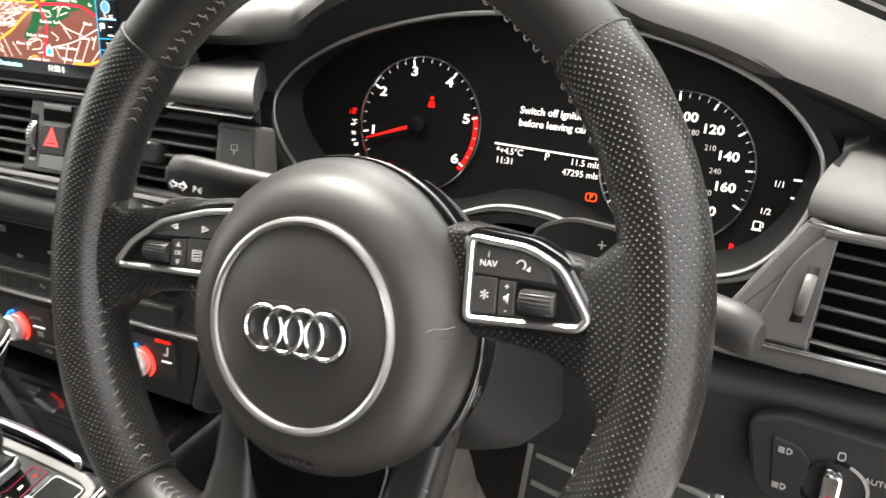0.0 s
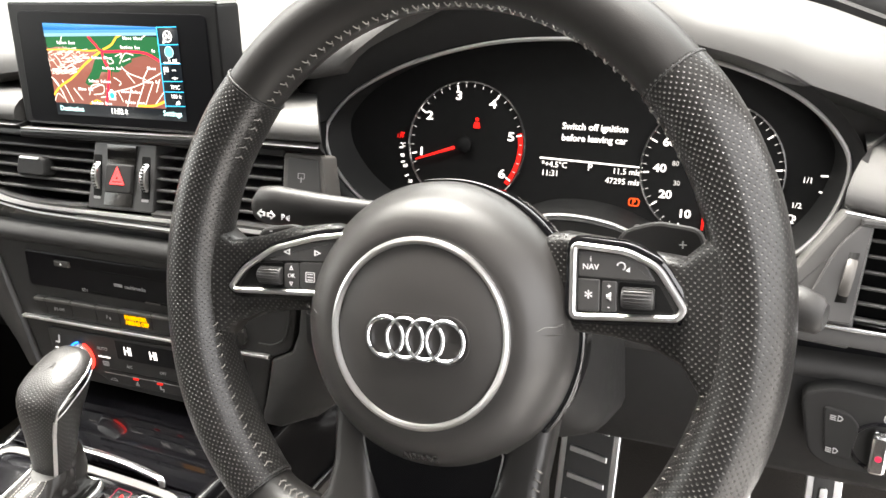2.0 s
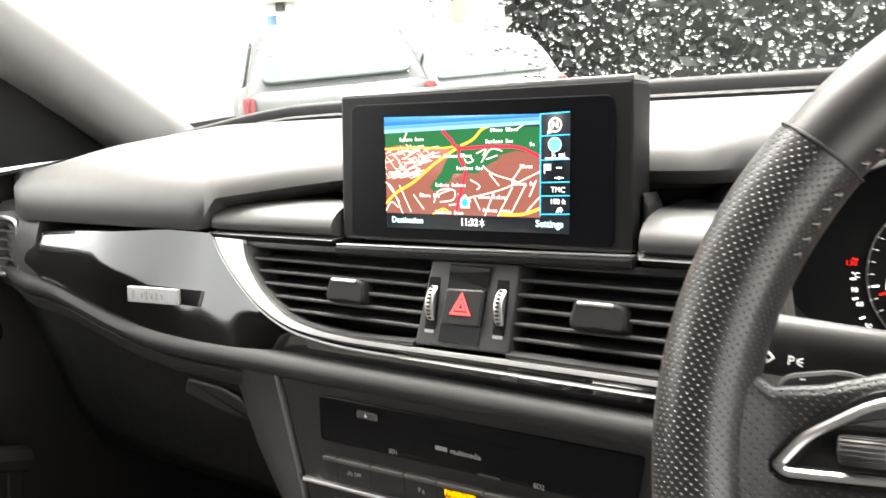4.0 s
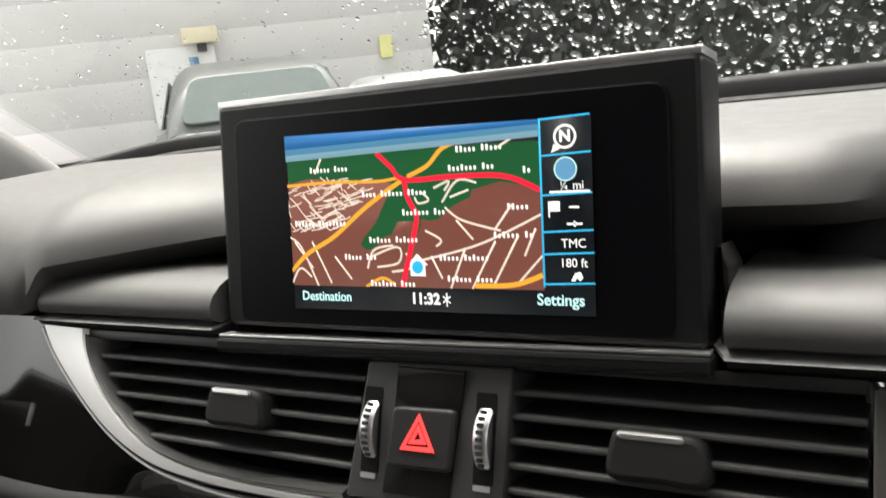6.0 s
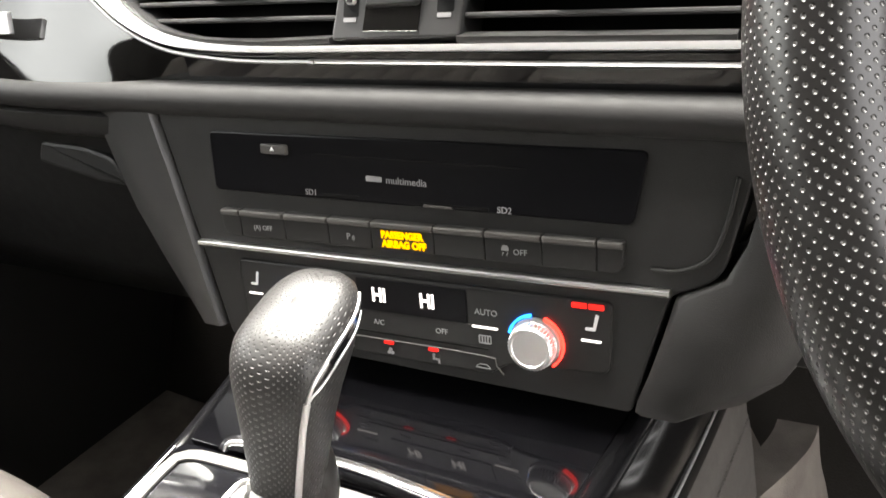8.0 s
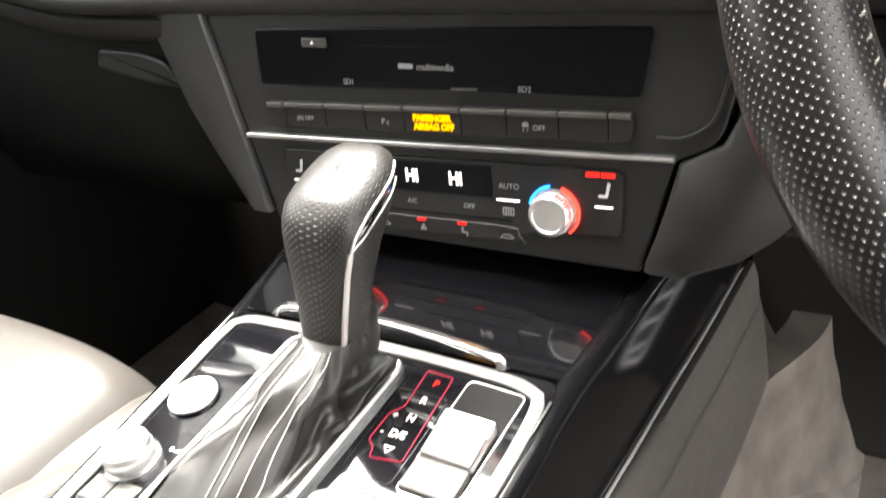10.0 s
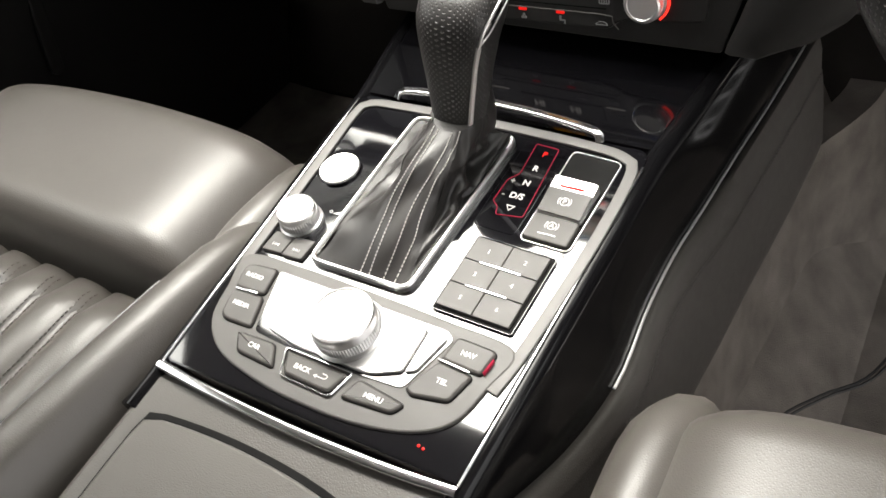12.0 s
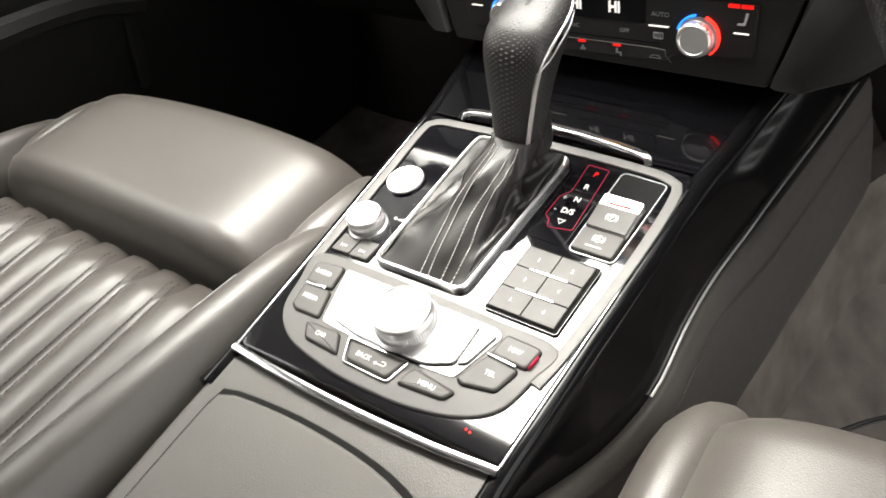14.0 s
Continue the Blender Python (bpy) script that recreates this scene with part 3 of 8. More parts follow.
part("lacquer_inlay", bm, INLAY, DASH, "glossy black lacquer inlay before the passenger seat", sharp=60)
# fine line that edges the lacquer round the sweep and runs on under it
bm = BM()
path = []
for k in range(40):
    p = EDGE[k]
    path.append(VNT @ (VNT.inverted() @ p + Vector((-0.0014, -0.0018 - 0.0030 * smooth(-0.20, -0.06, p.x), 0.0012))))
path = [p for p in path if p.x < -0.047] + [Vector((-0.045, 0.3355, 0.6220))]
tube(bm, path, 0.0012, 6)
part("edge_line", bm, DULL, DASH, "fine metal edge of the lacquer")

# padded end that turns from the inlay round to the door
bm = BM()
loft(bm, [[(x, band_y(x) + 0.024, 0.705), (x, band_y(x) + 0.012, 0.698), (x, band_y(x) + 0.004, 0.68), (x, band_y(x) + 0.0, 0.65), (x, band_y(x) + 0.004, 0.61), (x, 0.60, 0.61), (x, 0.60, 0.705)] for x in [-0.518 - 0.0188 * k for k in range(11)]])
part("dash_end", bm, PAD, DASH, "padded end beside the door", sharp=60)

# glove box and lower passenger side
bm = BM()
xs = [-0.70 + 0.535 * k / 14 for k in range(15)]
loft(bm, [[(x, band_y(x) + 0.004, 0.590 + band_height(x)), (x, band_y(x) - 0.001, 0.586 + band_height(x)), (x, band_y(x) + 0.002, 0.574 + band_height(x)), (x, band_y(x) + 0.010, 0.568 + band_height(x)), (x, band_y(x) + 0.05, 0.566 + band_height(x)), (x, band_y(x) + 0.05, 0.590 + band_height(x))] for x in xs])
part("glove_box_brow", bm, SOFT, DASH, "padded brow over the glove box", sharp=60)
bm = BM()
loft(bm, [[(x, band_y(x) + 0.018, 0.570 + band_height(x)), (x, band_y(x) + 0.028, 0.545), (x, band_y(x) + 0.05, 0.45), (x, 0.48, 0.36), (x, 0.62, 0.36), (x, 0.62, 0.57)] for x in xs])
glove = part("glove_box", bm, NIGHT, DASH, "dark glove box lid", sharp=50)
bm = BM()
slab(bm, rounded([(-0.040, -0.004), (0.020, -0.014), (0.058, -0.016), (0.038, 0.004), (0.012, 0.010), (-0.036, 0.012)], 0.005), 0, 0.007, 0.003)
part("glove_box_latch", bm, HARD, glove, "glossy latch", m=pose(-0.285, 0.362, 0.545, 78, 0, 0))

# driver's lower panel and knee pad
bm = BM()
xs = [0.19 + 0.53 * k / 14 for k in range(15)]
loft(bm, [[(x, band_y(x) + 0.0, 0.588 + band_drop(x)), (x, band_y(x) - 0.008, 0.575), (x, band_y(x) - 0.014, 0.545), (x, band_y(x) + 0.006, 0.48), (x, 0.42, 0.43), (x, 0.60, 0.40), (x, 0.60, 0.59)] for x in xs])
part("knee_panel", bm, NIGHT, DASH, "black moulded knee panel under the column", sharp=50)


# ---- instrument cluster ----
FACE = pose(0.37, 0.452, 0.665, 70, 0, 0)
HOODRING = pose(0.37, 0.425, 0.665, 70, 0, 0)


def cluster():
    t = thing("instrument_cluster", (0.37, 0.46, 0.6), "black instrument cluster with two round dials and a lit message display", "instrument cluster")
    ring = [(p.x, p.y) for p in curve([(0.202, 0.018), (0.192, 0.042), (0.165, 0.066), (0.12, 0.085), (0.06, 0.098), (0.0, 0.102), (-0.06, 0.098), (-0.125, 0.082), (-0.175, 0.058), (-0.200, 0.034), (-0.205, 0.016), (-0.196, -0.006), (-0.172, -0.030), (-0.14, -0.046), (-0.09, -0.054), (-0.04, -0.044), (0.0, -0.031), (0.045, -0.033), (0.09, -0.049), (0.13, -0.056), (0.168, -0.046), (0.192, -0.018)], 168, True)]
    bm = BM()
    big = [(x * 1.02, y * 1.03) for x, y in ring]
    slab(bm, big, -0.02, -0.0005)
    part("dial_face", bm, DEEP, t, "matt black dial face", m=FACE)
    # funnel from the metal rim back to the face
    bm = BM()
    w3 = lambda m, pts, z: [m @ Vector((x, y, z)) for x, y in pts]
    small = [(x * 0.955, y * 0.94 + 0.001) for x, y in ring]
    loft(bm, [w3(HOODRING, ring, 0.0), w3(FACE, small, 0.0005), w3(FACE, big, -0.012), w3(HOODRING, [(x * 1.03, y * 1.04) for x, y in ring], -0.006)], closed=True)
    part("funnel", bm, NIGHT, t, "black moulded funnel round the dials")
    bm = BM()
    tube(bm, w3(HOODRING, ring, 0.001), 0.0017, 8, True, HOODRING.to_3x3() @ Vector((0, 0, 1)))
    part("chrome_rim", bm, SATIN, t, "fine bright rim")
    # dark surround under the rim, down to the column
    bm = BM()
    wide = [(x * (1.10 if x < 0 else mix(1.015, 1.10, smooth(0.0, -0.03, y))), y * 1.4 if y < 0 else y * 1.03) for x, y in ring]
    loft(bm, [w3(HOODRING, ring, -0.0015), w3(HOODRING, wide, -0.004), w3(HOODRING, wide, -0.03), w3(HOODRING, ring, -0.005)], closed=True)
    part("surround", bm, SLATE, t, "grey surround below the dials")
    # hood: visor standing out over the dials
    bm = BM()
    rings = []
    for f0, z in ((1.0, -0.002), (1.015, 0.003), (1.035, 0.008), (1.06, 0.013), (1.09, 0.0160), (1.13, 0.0180), (1.17, 0.0170), (1.20, 0.010), (1.20, -0.03)):
        narrow = lambda x: min(f0, mix(1.20, 1.06, smooth(-0.02, 0.12, x)))
        rings.append([HOODRING @ Vector((x * (1 + (f - 1) * 0.75), y * (1 + (f - 1) * mix(2.8, 1.6, smooth(-0.02, 0.10, x))) if y > 0 else y * (1 + (f - 1) * 0.8), z * (0.35 + 0.65 * smooth(-0.02, 0.06, y)) if z > 0 else z)) for x, y in ring for f in (narrow(x),)])
    loft(bm, rings, caps=False)
    part("hood", bm, NIGHT, t, "soft black visor round the dials", sharp=70)
    d = lambda x, y, z=0.0008, turn=0: at(FACE, x, y, z, turn)

    def dial(cx, cy, r, name):
        bm = BM()
        tube(bm, [FACE @ Vector((cx + r * math.cos(2 * math.pi * k / 56), cy + r * math.sin(2 * math.pi * k / 56), 0.001)) for k in range(56)], 0.0011, 6, True, FACE.to_3x3() @ Vector((0, 0, 1)))
        return part(name, bm, CHROME, t, "thin bright dial ring")

    def ticks(parent, cx, cy, r, angles, w, ln, mat):
        bm = BM()
        for a in angles:
            q = Matrix.Translation((cx, cy, 0)) @ Matrix.Rotation(radians(a), 4, "Z")
            sub = BM()
            slab(sub, [(r - ln, -w / 2), (r, -w / 2), (r, w / 2), (r - ln, w / 2)], 0.0004, 0.0010)
            sub.transform(q)
            me = bpy.data.meshes.new("tmp")
            sub.to_mesh(me)
            sub.free()
            bm.from_mesh(me)
            bpy.data.meshes.remove(me)
        return part("tick_marks", bm, mat, parent, kind="stuff", m=FACE)

    tc = (-0.086, 0.009)
    rev = dial(*tc, 0.0515, "rev_counter")
    ticks(rev, *tc, 0.0495, [192 - 45 * k for k in range(6)], 0.0012, 0.0045, LIT)
    ticks(rev, *tc, 0.0495, [192 - 4.5 * k for k in range(-5, 51) if k % 10 and k % 2 == 0], 0.0006, 0.0022, LITDIM)
    for k in range(6):
        a = radians(192 - 45 * k)
        text(str(k + 1), 0.0098, LIT, d(tc[0] + 0.0405 * math.cos(a), tc[1] + 0.0405 * math.sin(a)), rev, "numeral", bold=0.0002, wide=1.3)
    bm = BM()
    arc = circle(0.0497, 16, *tc, a0=-38, a1=14) + circle(0.0462, 16, *tc, a0=-38, a1=14)[::-1]
    slab(bm, arc, 0.0004, 0.0009)
    part("red_band", bm, RED, rev, "red warning band", m=FACE)
    bm = BM()
    slab(bm, [(0.009, -0.0013), (0.046, -0.0006), (0.046, 0.0006), (0.009, 0.0013)], 0.003, 0.0042)
    part("needle", bm, RED, rev, "lit red needle", m=at(FACE, *tc, 0, 199))
    bm = BM()
    lathe(bm, [(0.0066, 0.001), (0.0066, 0.005), (0.005, 0.0062), (0.0001, 0.0064)], 24, at(FACE, *tc))
    part("needle_hub", bm, DEEP, rev)
    sc = (0.111, 0.002)
    spd = dial(*sc, 0.0515, "speedometer")
    ticks(spd, *sc, 0.0495, [270 - 30 * k / 1.0 - 25 for k in range(10)], 0.0012, 0.0045, LIT)
    ticks(spd, *sc, 0.0495, [245 - 7.5 * k for k in range(37) if k % 4], 0.0006, 0.0022, LITDIM)
    for s, a in (("10", 245), ("20", 213), ("40", 181), ("60", 149), ("80", 117), ("100", 86), ("120", 54), ("140", 20), ("160", -14), ("180", -47)):
        r = 0.037 if len(s) == 2 else 0.0345
        text(s, 0.0085, LIT, d(sc[0] + r * math.cos(radians(a)), sc[1] + r * math.sin(radians(a))), spd, "numeral", bold=0.0002, wide=1.15)
    for s, a in (("30", 205), ("80", 172), ("180", 72), ("210", 38), ("240", 3), ("270", -31)):
        text(s, 0.0052, LITDIM, d(sc[0] + 0.026 * math.cos(radians(a)), sc[1] + 0.026 * math.sin(radians(a))), spd, "numeral")
    bm = BM()
    slab(bm, [(0.010, -0.0015), (0.044, -0.0008), (0.044, 0.0008), (0.010, 0.0015)], 0.003, 0.0042)
    part("needle", bm, RED, spd, "lit red needle", m=at(FACE, *sc, 0, -92))
    # telltales
    bm = BM()
    slab(bm, rounded([(-0.003, -0.004), (0.003, -0.004), (0.0022, 0.001), (-0.0022, 0.001)], 0.001), 0.0004, 0.001)
    lathe(bm, [(0.0016, 0.0004), (0.0016, 0.001)], 10, pose(0, 0.0032, 0))
    part("seat_belt_telltale", bm, RED, t, "red seat-belt warning light", m=at(FACE, -0.077, 0.027))
    bm = BM()
    frame_ring(bm, rrect(0.0085, 0.0062, 0.002), rrect(0.0066, 0.0044, 0.0014), 0.0004, 0.001)
    part("brake_telltale", bm, ORANGE, t, "orange-red parking brake light", m=at(FACE, 0.057, -0.026))
    text("P", 0.0048, ORANGE, d(0.057, -0.026), t, "brake_letter", bold=0.0002)
    # message display
    text("Switch off ignition", 0.0072, LIT, d(0.0215, 0.0288), t, "message_line", bold=0.0001)
    text("before leaving car", 0.0072, LIT, d(0.0215, 0.0198), t, "message_line", bold=0.0001)
    bm = BM()
    slab(bm, [(-0.021, 0.0022), (0.061, 0.0002), (0.061, 0.0014), (-0.021, 0.0036)], 0.0003, 0.0008)
    part("display_line", bm, LIT, t, m=FACE)
    text("*+4.5°C", 0.0064, LIT, d(-0.0085, -0.0020), t, "temperature_reading")
    text("11:31", 0.0066, LIT, d(-0.0115, -0.0090), t, "clock_reading")
    text("P", 0.0076, LIT, d(0.0205, -0.0022), t, "gear_reading")
    text("11.5 mls", 0.0064, LIT, d(0.049, -0.0035), t, "trip_reading")
    text("47295 mls", 0.0064, LIT, d(0.0465, -0.0112), t, "distance_reading")
    # side gauges
    for k in range(8):
        a = radians(172 + 12 * k)
        bm = BM()
        slab(bm, rrect(0.0034, 0.0012, 0.0003), 0.0004, 0.0010)
        part("temperature_tick", bm, LIT if k > 0 else RED, t, m=at(FACE, tc[0] + 0.059 * math.cos(a), tc[1] + 0.059 * math.sin(a) - 0.002, 0, math.degrees(a)))
    text("130", 0.0046, RED, d(-0.1465, 0.0125), t, "gauge_numeral")
    text("°C", 0.0046, LIT, d(-0.1435, 0.0052), t, "gauge_numeral")
    text("90", 0.0042, LIT, d(-0.1435, -0.004), t, "gauge_numeral")
    text("60", 0.0042, LIT, d(-0.1400, -0.0125), t, "gauge_numeral")
    text("50", 0.0042, LIT, d(-0.1345, -0.0255), t, "gauge_numeral")
    for k in range(9):
        a = radians(2 - 9.5 * k)
        bm = BM()
        slab(bm, rrect(0.0036 if k % 4 else 0.005, 0.0012, 0.0003), 0.0004, 0.0010)
        part("fuel_tick", bm, LIT, t, m=at(FACE, sc[0] + 0.078 * math.cos(a) - 0.001, sc[1] + 0.07 * math.sin(a) + 0.0, 0, math.degrees(a)))
    text("1/1", 0.0058, LIT, d(0.1775, 0.0005), t, "gauge_numeral")
    text("1/2", 0.0056, LIT, d(0.172, -0.0180), t, "gauge_numeral")
    text("R", 0.006, RED, d(0.1555, -0.0445), t, "gauge_numeral", bold=0.0003)
    bm = BM()
    frame_ring(bm, rrect(0.005, 0.0055, 0.0008), rrect(0.0036, 0.004, 0.0005), 0.0004, 0.001)
    slab(bm, rrect(0.0062, 0.0008, 0.0002, 0, -0.0031), 0.0004, 0.001)
    sweep(bm, [Vector(p) for p in ((0.0025, -0.0005, 0.0008), (0.0038, -0.0012, 0.0008), (0.0038, 0.0012, 0.0008), (0.0030, 0.0024, 0.0008))], circle(0.0003, 4), (0, 0, 1))
    part("pump_symbol", bm, LIT, t, "fuel pump symbol", m=at(FACE, 0.1685, -0.0275))
    return t


cluster()

# ---- screen ----
SCR = pose(0, 0.366, 0.70, 82, 0, 0)
MAPBROWN = lamp_material("map_brown", (0.17, 0.062, 0.046), 0.19)
MAPGREEN = lamp_material("map_green", (0.012, 0.085, 0.03), 0.19)
MAPROAD = lamp_material("map_pale_road", (0.72, 0.64, 0.55), 0.19)
MAPRED = lamp_material("map_red_road", (0.85, 0.02, 0.05), 0.19)
MAPAMBER = lamp_material("map_amber_road", (0.75, 0.36, 0.04), 0.19)
MAPSKY = lamp_material("map_blue_sky", (0.018, 0.12, 0.31), 0.19)
MAPTEXT = lamp_material("map_pale_lettering", (0.85, 0.83, 0.8), 0.19)
MAPHAZE = lamp_material("map_pale_horizon", (0.17, 0.32, 0.40), 0.19)
MAPBLACK = lamp_material("display_black", (0.006, 0.008, 0.010), 0.19)
MAPCYAN = lamp_material("display_cyan", (0.02, 0.42, 0.72), 0.19)
MAPWHITE = lamp_material("display_white", (0.9, 0.92, 0.9), 0.19)
MAPTINT = lamp_material("display_pale_cyan", (0.5, 0.85, 0.86), 0.19)


def infotainment():
    t = thing("infotainment_screen", (0, 0.39, 0.69), "pop-up navigation screen in a wide black frame", "screen")
    bm = BM()
    slab(bm, rounded([(-0.1100, -0.001), (0.119, -0.001), (0.1185, 0.1035), (-0.1085, 0.1045)], 0.004), -0.022, 0.004, 0.0025)
    part("housing", bm, FRAME, t, "dark grey screen surround", m=SCR)
    bm = BM()
    slab(bm, rounded([(-0.100, 0.001), (0.107, 0.0018), (0.107, 0.0945), (-0.0975, 0.097)], 0.007), 0.003, 0.0050, 0.0008)
    part("cover_glass", bm, DARKGLASS, t, "black gloss cover glass", m=SCR)
    bm = BM()
    slab(bm, [(-0.1085, 0.1035), (0.1185, 0.1025), (0.1185, 0.1055), (-0.1085, 0.1065)], -0.021, 0.0035, 0.001)
    part("top_strip", bm, SATIN, t, "bright metal strip along the top", m=SCR)
    bm = BM()
    slab(bm, rounded([(-0.1135, -0.0135), (0.1205, -0.0095), (0.1205, -0.0022), (-0.1135, -0.0062)], 0.002), -0.012, 0.010, 0.002)
    part("flap", bm, FRAME, t, "hinged flap below the screen", m=SCR)
    bm = BM()
    slab(bm, [(-0.1125, -0.0060), (0.1195, -0.0020), (0.1195, -0.0008), (-0.1125, -0.0048)], 0.0, 0.0085, 0.0004)
    part("flap_strip", bm, SATIN, t, "thin metal edge", m=SCR)
    for x in (-0.1155, 0.1225):
        bm = BM()
        slab(bm, rounded([(x - 0.002, -0.012), (x + 0.002, -0.012), (x + 0.002, 0.028), (x - 0.002, 0.036)], 0.001), -0.03, -0.006, 0.001)
        part("side_guide", bm, HARD, t, m=SCR)
    z = [0.0051]

    def flat(name, pts, mat, parent, step=0.00004):
        z[0] += step
        bm = BM()
        slab(bm, pts, z[0] - 0.00002, z[0])
        return part(name, bm, mat, parent, m=SCR)

    disp = flat("display", [(-0.066, 0.0088), (0.078, 0.0100), (0.0785, 0.0845), (-0.0655, 0.0872)], MAPBLACK, t, 0.0002)
    disp["label"] = "lit colour map display"
    L, R, B, T = -0.066, 0.0578, 0.0195, 0.0860
    px = lambda u, v: (mix(L, R, u), mix(B, T, v))
    flat("land", [px(0, 0), px(1, 0), px(1, 0.86), px(0, 0.86)], MAPBROWN, disp)
    green = [(p.x, p.y) for p in curve([(*px(0, 0.86), 0), (*px(1, 0.86), 0), (*px(0.998, 0.56), 0), (*px(0.9, 0.6), 0), (*px(0.78, 0.57), 0), (*px(0.68, 0.5), 0), (*px(0.62, 0.42), 0), (*px(0.56, 0.43), 0), (*px(0.55, 0.34), 0), (*px(0.42, 0.33), 0), (*px(0.36, 0.24), 0), (*px(0.31, 0.28), 0), (*px(0.38, 0.42), 0), (*px(0.42, 0.55), 0), (*px(0.46, 0.66), 0), (*px(0.3, 0.69), 0), (*px(0.1, 0.72), 0), (*px(0.0, 0.70), 0)], 90, True)]
    flat("woodland", [(min(max(x, L), R), min(y, mix(B, T, 0.865))) for x, y in green], MAPGREEN, disp)
    flat("brown_patch", [px(0.44, 0.33), px(0.53, 0.34), px(0.54, 0.42), px(0.47, 0.42)], MAPBROWN, disp)
    flat("brown_patch", [px(0.74, 0.5), px(0.99, 0.48), px(0.99, 0.6), px(0.86, 0.64), px(0.76, 0.6)], MAPBROWN, disp)

    def road(pts, w, mat, name="road"):
        pts = [Vector((*px(u, v), 0)) for u, v in pts]
        if len(pts) > 2:
            pts = curve(pts, 4 * len(pts))
        a, b = [], []
        for i, p in enumerate(pts):
            q = (pts[min(i + 1, len(pts) - 1)] - pts[max(i - 1, 0)]).normalized()
            s = Vector((-q.y, q.x, 0)) * w / 2
            a.append(tuple((p + s)[:2]))
            b.append(tuple((p - s)[:2]))
        return flat(name, [(min(max(x, L), R), min(max(y, B), T)) for x, y in a + b[::-1]], mat, disp, 0.000006)

    rng = random.Random(7)
    for k in range(96):
        u, v = rng.uniform(0.0, 0.36), rng.uniform(0.36, 0.70)
        if v < 0.36 + 0.28 * (u - 0.2) / 0.2:
            u -= 0.12
        ang = radians(rng.choice((24, 118, 30, 124, 15)) + rng.uniform(-8, 8))
        ln = rng.uniform(0.04, 0.10)
        q = (u + ln * math.cos(ang), min(0.73, v + ln * 1.1 * math.sin(ang)))
        road([(max(0, u), v), (max(0, (u + q[0]) / 2 + rng.uniform(-0.006, 0.006)), (v + q[1]) / 2 + rng.uniform(-0.008, 0.008)), (min(0.44, max(0, q[0])), q[1])], 0.00048, MAPROAD)
    for line in ([(0.0, 0.02), (0.04, 0.12), (0.09, 0.06)], [(0.12, 0.0), (0.05, 0.26), (0.0, 0.33)], [(0.18, 0.02), (0.1, 0.3)], [(0.36, 0.2), (0.47, 0.26), (0.47, 0.16), (0.38, 0.13)], [(0.44, 0.1), (0.52, 0.13), (0.5, 0.22)], [(0.58, 0.36), (0.64, 0.3), (0.62, 0.26)], [(0.55, 0.17), (0.78, 0.27), (1.0, 0.44)], [(0.7, 0.42), (0.76, 0.30)], [(0.66, 0.5), (0.72, 0.42), (0.86, 0.35)], [(0.67, 0.0), (0.73, 0.25)], [(0.75, 0.0), (0.84, 0.29)], [(0.83, 0.03), (0.92, 0.32)], [(0.92, 0.05), (1.0, 0.2)], [(0.9, 0.5), (0.84, 0.36)], [(0.65, 0.53), (0.71, 0.66), (0.78, 0.64)], [(0.68, 0.56), (0.75, 0.6)], [(0.13, 0.75), (0.16, 0.85)], [(0.86, 0.84), (0.92, 0.9)], [(0.62, 0.62), (0.68, 0.66), (0.66, 0.6)], [(0.57, 0.6), (0.6, 0.55), (0.56, 0.53), (0.545, 0.57)], [(0.34, 0.12), (0.37, 0.24), (0.45, 0.27)], [(0.02, 0.3), (0.1, 0.12)], [(0.2, 0.2), (0.27, 0.05)], [(0.6, 0.2), (0.64, 0.06)], [(0.98, 0.36), (0.94, 0.2)]):
        road(line, 0.0009, MAPROAD)
    road([(0.0, 0.10), (0.08, 0.22), (0.2, 0.33), (0.33, 0.5), (0.42, 0.6), (0.5, 0.68)], 0.002, MAPAMBER)
    road([(0.0, 0.68), (0.2, 0.69), (0.4, 0.68), (0.5, 0.7)], 0.0013, MAPAMBER)
    road([(0.52, 0.7), (0.6, 0.76), (0.66, 0.86), (0.74, 0.9)], 0.0018, MAPAMBER)
    road([(0.76, 0.02), (0.9, 0.03), (1.0, 0.09)], 0.002, MAPAMBER)
    road([(0.33, 0.0), (0.4, 0.06), (0.45, 0.02)], 0.0013, MAPAMBER)
    road([(0.48, 0.0), (0.50, 0.12), (0.53, 0.3), (0.55, 0.45), (0.52, 0.56), (0.505, 0.69)], 0.0024, MAPRED)
    road([(0.40, 0.86), (0.46, 0.76), (0.51, 0.68), (0.7, 0.685), (0.88, 0.67), (1.0, 0.58)], 0.0021, MAPRED)
    flat("sky_haze", [px(0, 0.845), px(1, 0.885), px(1, 0.95), px(0, 0.93)], MAPHAZE, disp)
    flat("sky_band", [px(0, 0.885), px(1, 0.92), (R, 0.0848), (L, 0.0872)], lamp_material("map_mid_sky", (0.07, 0.22, 0.36), 0.19), disp)
    flat("sky_band", [px(0, 0.925), px(1, 0.955), (R, 0.0848), (L, 0.0872)], MAPSKY, disp)
    # street names stay plain bars, as many and as wide as their letters
    for u, v, words in ((0.20, 0.775, (6, 4)), (0.47, 0.60, (4, 6, 5)), (0.80, 0.845, (5, 5)), (0.77, 0.735, (7, 3)), (0.585, 0.475, (7, 3)), (0.15, 0.42, (6, 8)), (0.46, 0.305, (6, 6)), (0.32, 0.195, (5, 3)), (0.73, 0.19, (5, 6)), (0.75, 0.06, (6, 4)), (0.45, 0.025, (7, 4)), (0.93, 0.49, (5,)), (0.91, 0.325, (6, 2)), (0.965, 0.70, (2,))):
        cx, cy = px(u, v)
